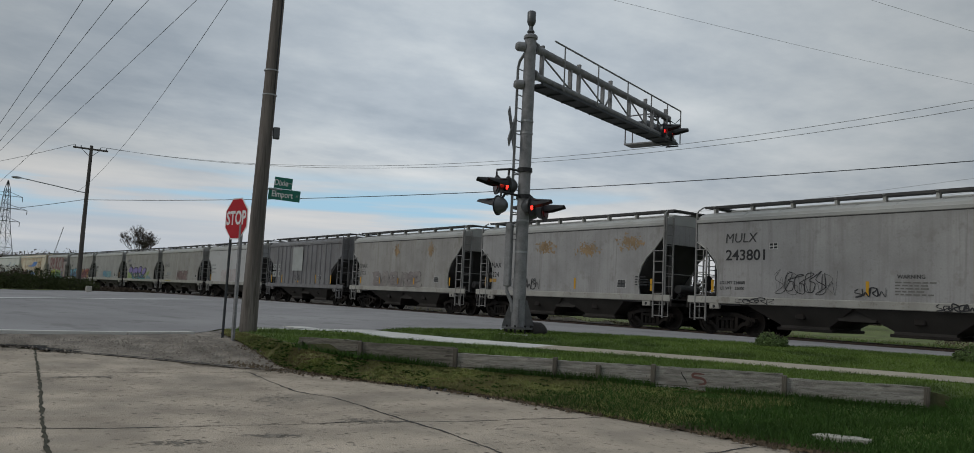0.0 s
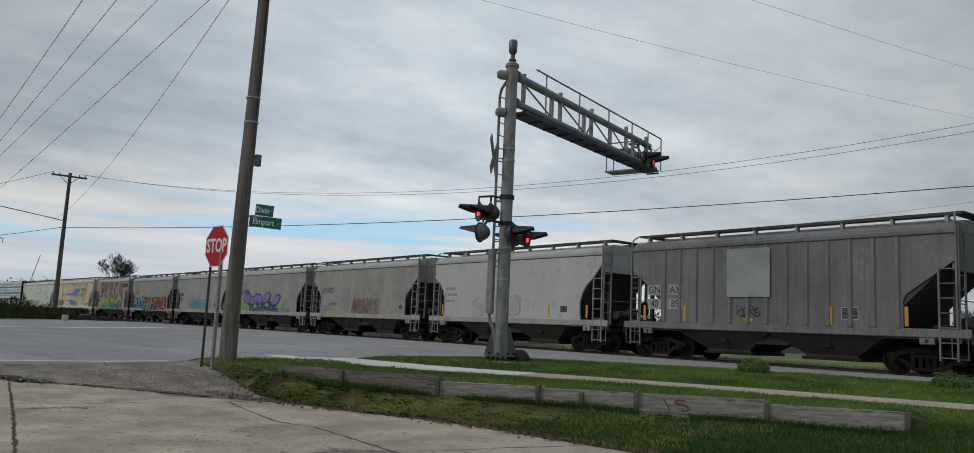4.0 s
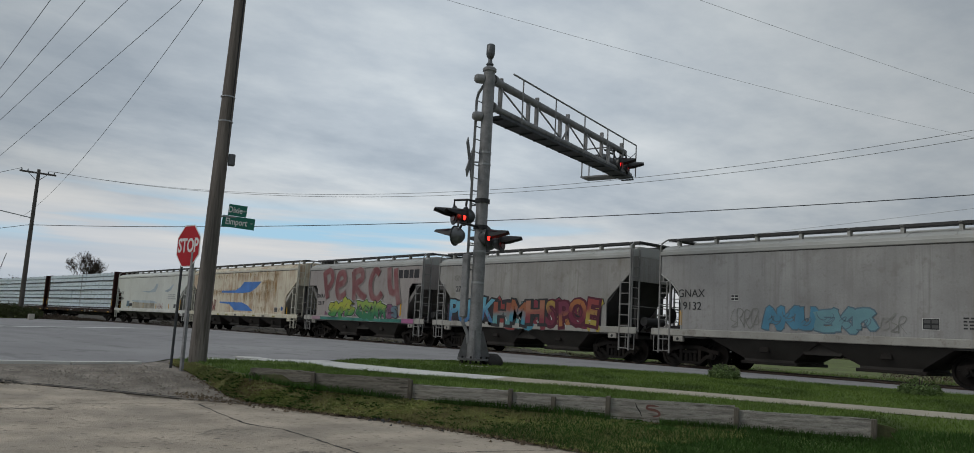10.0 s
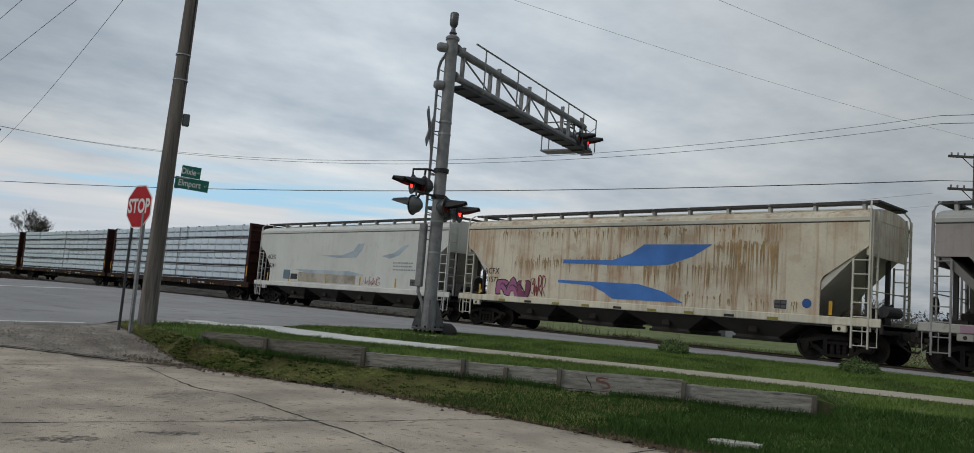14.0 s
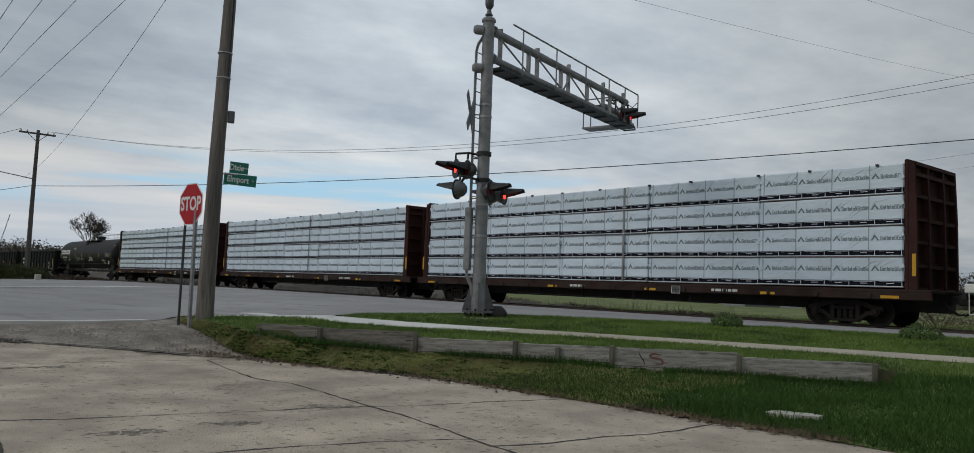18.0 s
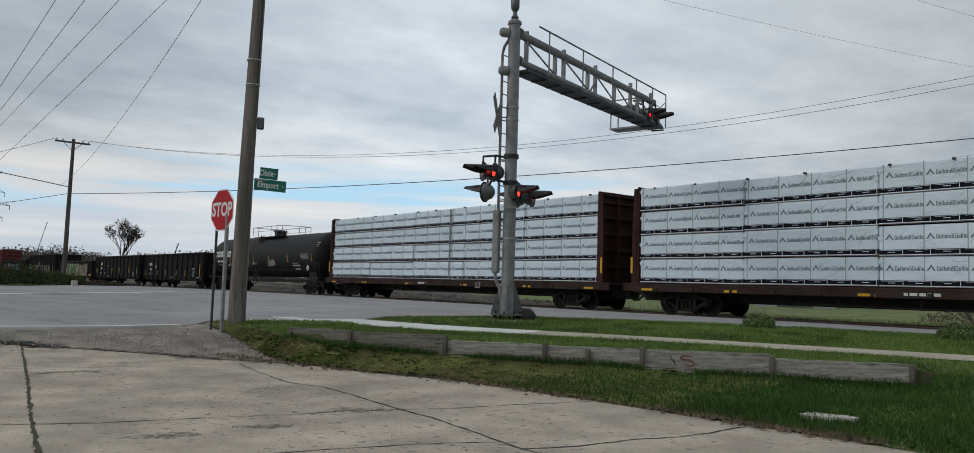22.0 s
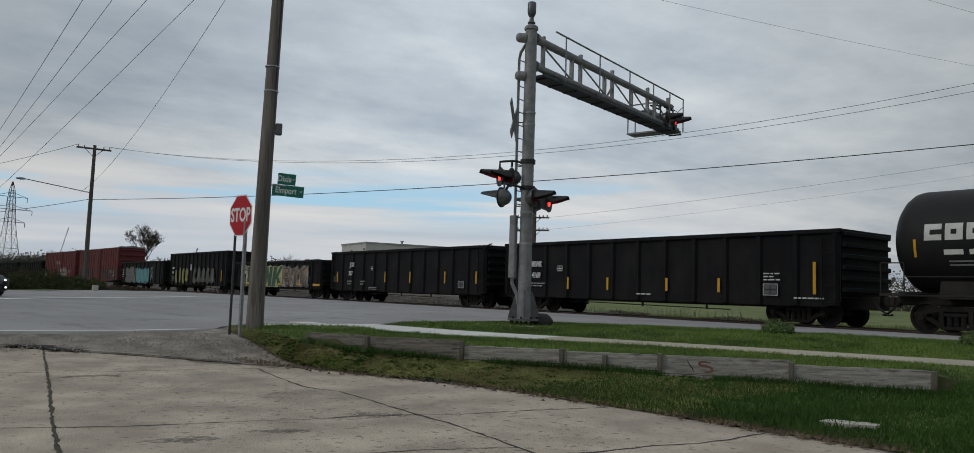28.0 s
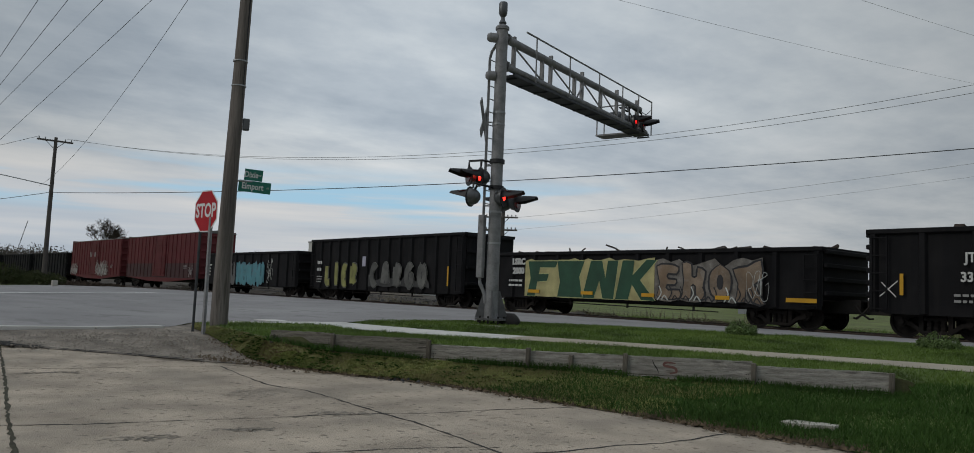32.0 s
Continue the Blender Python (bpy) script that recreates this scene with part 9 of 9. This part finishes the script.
tagged(part("spoil_bank", BANK, mat("cinder_spoil", (0.165, 0.140, 0.115), 0.95, var=0.4, scale=0.9, bump=1.0, fine=9, grime=0.5, tint=(0.09, 0.082, 0.06), speck=0.6, speck_scale=4, speck_col=(0.05, 0.044, 0.036))), "low bank of brown spoil along the track", "bank", kind="structure")
fringe("rubble", [((-70, 28.6, .9), (-28, 28.4, .45)), ((-70, 29.6, 1.2), (-34, 29.2, .7))], 2600, (.04, .16), M_BALLAST, 41, "grey broken rubble on the bank", "rubble", .55)
far_woods("rough_weeds", -90, 30.4, -30, 29.8, 900, .75, M_DRY, 25, "brown dry weeds on the bank", .018, .7)
far_woods("rough_weeds", -44, 27.9, -29, 28.0, 380, .65, M_STRAW, 26, "pale straw-coloured grass at the foot of the bank", .018, .35)
far_woods("rough_weeds", -26, 31.5, -2, 33.5, 500, .45, M_STRAW, 27, "pale dry grass beyond the track", .018, .9)


def boom(x, y, lean, turn, z0, z1, r, label):
    """A far leaning lattice boom: three chords and their lacing."""
    p = empty("crane_boom", pose(x, y, .3, 0, 0, turn))
    tagged(p, label, "crane")
    g = Geo()
    ends = [(0, 0), (r, 0), (0, r)]
    for a, b in ends:
        g.rod((a, b, 0), (a * .5 + lean, b * .5, z1), r * .18, n=4)
    for k in range(14):
        t0, t1 = k / 14, (k + 1) / 14
        a, b = ends[k % 3], ends[(k + 1) % 3]
        g.rod((a[0] * (1 - t0 / 2) + lean * t0, a[1], z1 * t0), (b[0] * (1 - t1 / 2) + lean * t1, b[1], z1 * t1), r * .12, n=4)
    part("lattice", g, M_DARKPOST, p)
    part("cab", Geo().box(-1.2, .8, -1.0, 1.0, 0, 2.0, .1), M_STEEL, p)


boom(-191.9, 57.1, 2.6, 73, 0, 9.4, .32, "dark leaning boom far behind the train")
boom(-345.0, 53.0, 5.0, 80, 0, 21.3, .30, "thin leaning crane boom on the horizon")
marker = part("marker_post", Geo().box(-.18, .18, -.18, .18, 0, .42, .03).moved(pose(-62.0, 12.4, .6)), M_WALK)
tagged(marker, "small pale concrete marker in the verge", "marker")
flat_stone = part("flat_stone", Geo().prism([(-.30, -.06), (-.18, -.12), (-.02, -.15), (.14, -.11), (.25, -.12), (.30, .03), (.16, .12), (.05, .10), (-.14, .15), (-.22, .09)], -.02, .035, "xy").moved(pose(-4.55, 8.35, .06, 0, 0, 30)), M_WALK)
tagged(flat_stone, "flat pale stone lying in the grass", "stone")
patch = part("road_patch", Geo().prism([(-.5, -.3), (.5, -.35), (.55, .3), (-.45, .35)], 0, .02, "xy").moved(pose(-19.4, 8.98, .420)), M_NEWWALK)
tagged(patch, "pale square utility cover in the asphalt", "utility cover")


def pylon():
    p = empty("transmission_tower", pose(-263.4, 29.2, .3, 0, 0, 20))
    tagged(p, "steel lattice transmission tower on the horizon", "pylon")
    H = 28.5
    lev = [(0, 3.2), (5, 2.5), (9.5, 1.9), (13.5, 1.4), (17, 1.05), (20, .9), (23, .8), (26, .55), (H, .08)]
    g = Geo()
    for (z0, a), (z1, b) in zip(lev, lev[1:]):
        c0, c1 = [(-a, -a), (a, -a), (a, a), (-a, a)], [(-b, -b), (b, -b), (b, b), (-b, b)]
        for i in range(4):
            j = (i + 1) % 4
            g.rod((*c0[i], z0), (*c1[i], z1), .080, n=4)
            g.rod((*c0[i], z0), (*c1[j], z1), .04, n=4).rod((*c0[j], z0), (*c1[i], z1), .04, n=4)
            g.rod((*c1[i], z1), (*c1[j], z1), .04, n=4)
    part("lattice", g, M_DARKPOST, p)
    for z, w in ((17, 4.2), (20.6, 6.0), (24.2, 4.4)):
        a = Geo()
        for s in (-1, 1):
            a.rod((0, 0, z), (0, s * w, z), .075, n=4).rod((0, 0, z + 1.3), (0, s * w, z), .06, n=4).rod((0, s * w, z), (0, s * w, z - 1.3), .09, n=4)
        part("crossarm", a, M_DARKPOST, p)


pylon()

# ---- retaining boards ----
def boards():
    A, B = Vector((-13.0, 6.0, .40)), Vector((-5.0, 11.4, .17))
    d = (B - A).normalized()
    ang = math.degrees(math.atan2(d.y, d.x))
    wall = empty("board_edging")
    tagged(wall, "low retaining edge of grey weathered boards between posts", "retaining wall")
    # length along the line, foot height, top height, lean
    seg = [(0.0, 1.18, .34, .56, 2), (1.20, 2.86, .28, .55, -2), (2.92, 4.52, .25, .48, 4), (4.55, 6.00, .23, .48, 1), (6.04, 7.82, .20, .50, -1), (7.86, 9.60, .17, .46, 0)]
    flat = Vector((d.x, d.y, 0)).normalized()
    for a, b, z0, z1, tilt in seg:
        c = A + flat * ((a + b) / 2)
        L = b - a
        h, n = (z1 - z0) / 2 + .02, 14
        rnd = random.Random(int(a * 100))
        top = [(-L / 2 + L * k / n, h - (.0 if rnd.random() < .55 else rnd.uniform(.002, .008))) for k in range(n + 1)]
        mid = -h * .60 + rnd.uniform(-.015, .015)
        brd = part("board", Geo().prism([(-L / 2, mid + .006), (L / 2, mid + .006 + rnd.uniform(-.01, .01))] + top[::-1], -.02, .02), M_BOARD_OLD if a < 2 else M_BOARD, wall, m=pose(c.x, c.y, (z0 + z1) / 2, tilt, -.6, ang))
        part("board", Geo().box(-L / 2, L / 2, -.018, .024, -.16, mid - .004, .005), M_BOARD_OLD if a < 2 else M_BOARD, wall, m=pose(c.x, c.y, (z0 + z1) / 2, tilt - 1, -.6, ang))
        if a > 5.5 and a < 7:
            sw = [Vector((-.18, -.023, .085)), Vector((-.32, -.0235, .09)), Vector((-.34, -.024, .045)), Vector((-.20, -.0245, .02)), Vector((-.17, -.025, -.04)), Vector((-.26, -.0255, -.065))]
            part("split", flat_stroke([Vector((-.52, -.0225, .12)), Vector((-.49, -.0226, .05)), Vector((-.45, -.0227, .0)), Vector((-.42, -.0228, -.07))], .007), M_GAP, brd, "dark split in the board")
            part("red_mark", flat_stroke(smooth_line(sw), .018), paint("faded_red_chalk", (.20, .095, .08)), brd, "faded red curl of paint")
        for k in range(4):
            kx = rnd.choice((-1, 1)) * (L / 2 - .05 - .03 * (k % 2))
            part("nail", shared("nail", lambda: Geo().lathe([(.008, -.023), (.008, -.019), (.002, -.018)], 6, axis="y"), M_STEEL), M_STEEL, brd, m=pose(kx, 0, mid + .03 + .05 * (k // 2)))
    for a, z in ((.05, .52), (1.19, .58), (2.89, .58), (4.53, .55), (5.2, .48), (6.02, .55), (7.84, .52), (9.63, .50)):
        c = A + flat * a
        part("post", Geo().box(-.035, .035, -.03, .03, -.40, -.015, .008), M_STAKE, wall, m=pose(c.x + .05 * flat.y, c.y - .05 * flat.x, z, 2, 1, ang))


boards()


# ---- waiting car ----
def sedan():
    c = empty("dark_sedan_car")
    tagged(c, "dark blue sedan waiting with its headlights on", "car")
    body_m = mat("dark_blue_car_paint", (.008, .009, .013), .45, .0, var=.1, bump=0, coat=.0, spec=.25)
    glass = mat("tinted_window", (.02, .025, .03), .08, var=.05, bump=0)
    def ring(x, w, z0, z1, tuck=.08):
        return [(x, -w + tuck, z0), (x, -w, z0 + .18), (x, -w, z1 - .12), (x, -w + .14, z1), (x, w - .14, z1), (x, w, z1 - .12), (x, w, z0 + .18), (x, w - tuck, z0)]
    part("body", Geo().loft([ring(2.42, .62, .34, .62), ring(2.30, .80, .25, .74), ring(1.9, .90, .2, .86), ring(1.0, .93, .2, .97), ring(-1.5, .93, .2, 1.0), ring(-2.2, .90, .24, 1.0), ring(-2.5, .78, .34, .9)]), body_m, c, smooth=50)
    part("cabin", Geo().loft([[(1.0, -.78, .95), (1.0, .78, .95), (-1.9, .78, .97), (-1.9, -.78, .97)], [(.25, -.60, 1.42), (.25, .60, 1.42), (-1.1, .60, 1.42), (-1.1, -.60, 1.42)], [(.1, -.5, 1.46), (.1, .5, 1.46), (-1.0, .5, 1.46), (-1.0, -.5, 1.46)]]), glass, c)
    for y in (-.26, .26):
        part("grille", Geo().box(2.36, 2.455, y - .20, y + .20, .50, .70, .03), M_HOUSE, c, "kidney-shaped grille half")
    for y in (-.62, .62):
        part("headlight", Geo().box(2.22, 2.345, y - .18, y + .18, .59, .74, .03), M_HOUSE, c, "clear headlight housing")
        part("headlight_lens", Geo().lathe([(.045, 2.30), (.05, 2.35), (.02, 2.365)], 12, (0, y - .02, .665), "x"), M_HEAD, c, "lit headlight")
        part("fog_lamp", Geo().lathe([(.035, 2.30), (.035, 2.40), (.01, 2.41)], 10, (0, y, .38), "x"), M_HEAD, c)
    part("bumper_intake", Geo().box(2.34, 2.44, -.45, .45, .28, .42, .02), M_BLACK, c)
    for x in (1.48, -1.48):
        for y in (-.82, .82):
            w = part("wheel", Geo().lathe([(.16, -.11), (.31, -.11), (.34, -.08), (.34, .08), (.31, .11), (.16, .11)], 22, axis="y"), M_RUBBER, c, m=pose(x, y, .34))
            part("rim", Geo().lathe([(.02, -.10), (.22, -.09), (.24, -.115), (.24, .115), (.22, .09), (.02, .10)], 16, axis="y"), M_ALU, w)
    return c


SEDAN = sedan()


# ---- what moves ----
def motions():
    # the train rolls on at one speed
    for car, u in MOVERS:
        rows = []
        for k in range(17):
            t = k * 2.0
            x, y, a = track(u + SPEED * t)
            rows.append((t, pose(x, y, RAIL, 0, 0, math.degrees(a))))
        walk(car, rows)
    # the lamps flash in two turns as added shutters swing up under their hoods
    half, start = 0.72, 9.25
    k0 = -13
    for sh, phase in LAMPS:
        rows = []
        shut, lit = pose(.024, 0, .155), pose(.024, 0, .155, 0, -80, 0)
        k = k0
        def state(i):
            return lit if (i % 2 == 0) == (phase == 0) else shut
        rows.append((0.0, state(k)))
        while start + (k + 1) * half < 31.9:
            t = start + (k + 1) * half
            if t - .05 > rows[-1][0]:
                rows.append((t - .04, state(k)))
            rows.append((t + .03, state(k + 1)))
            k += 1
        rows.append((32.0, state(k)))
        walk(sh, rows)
    # the sedan rolls up to the stop line and waits
    h = 22.0
    d = Vector((math.cos(radians(h)), math.sin(radians(h)), 0))
    stop = Vector((-40.2, 2.80, .585))
    walk(SEDAN, [(t, pose(*(stop - d * far), 0, 0, h)) for t, far in ((0, 75), (8, 55), (14, 28), (18, 8), (21, .8), (22.5, 0), (32, 0))])


motions()
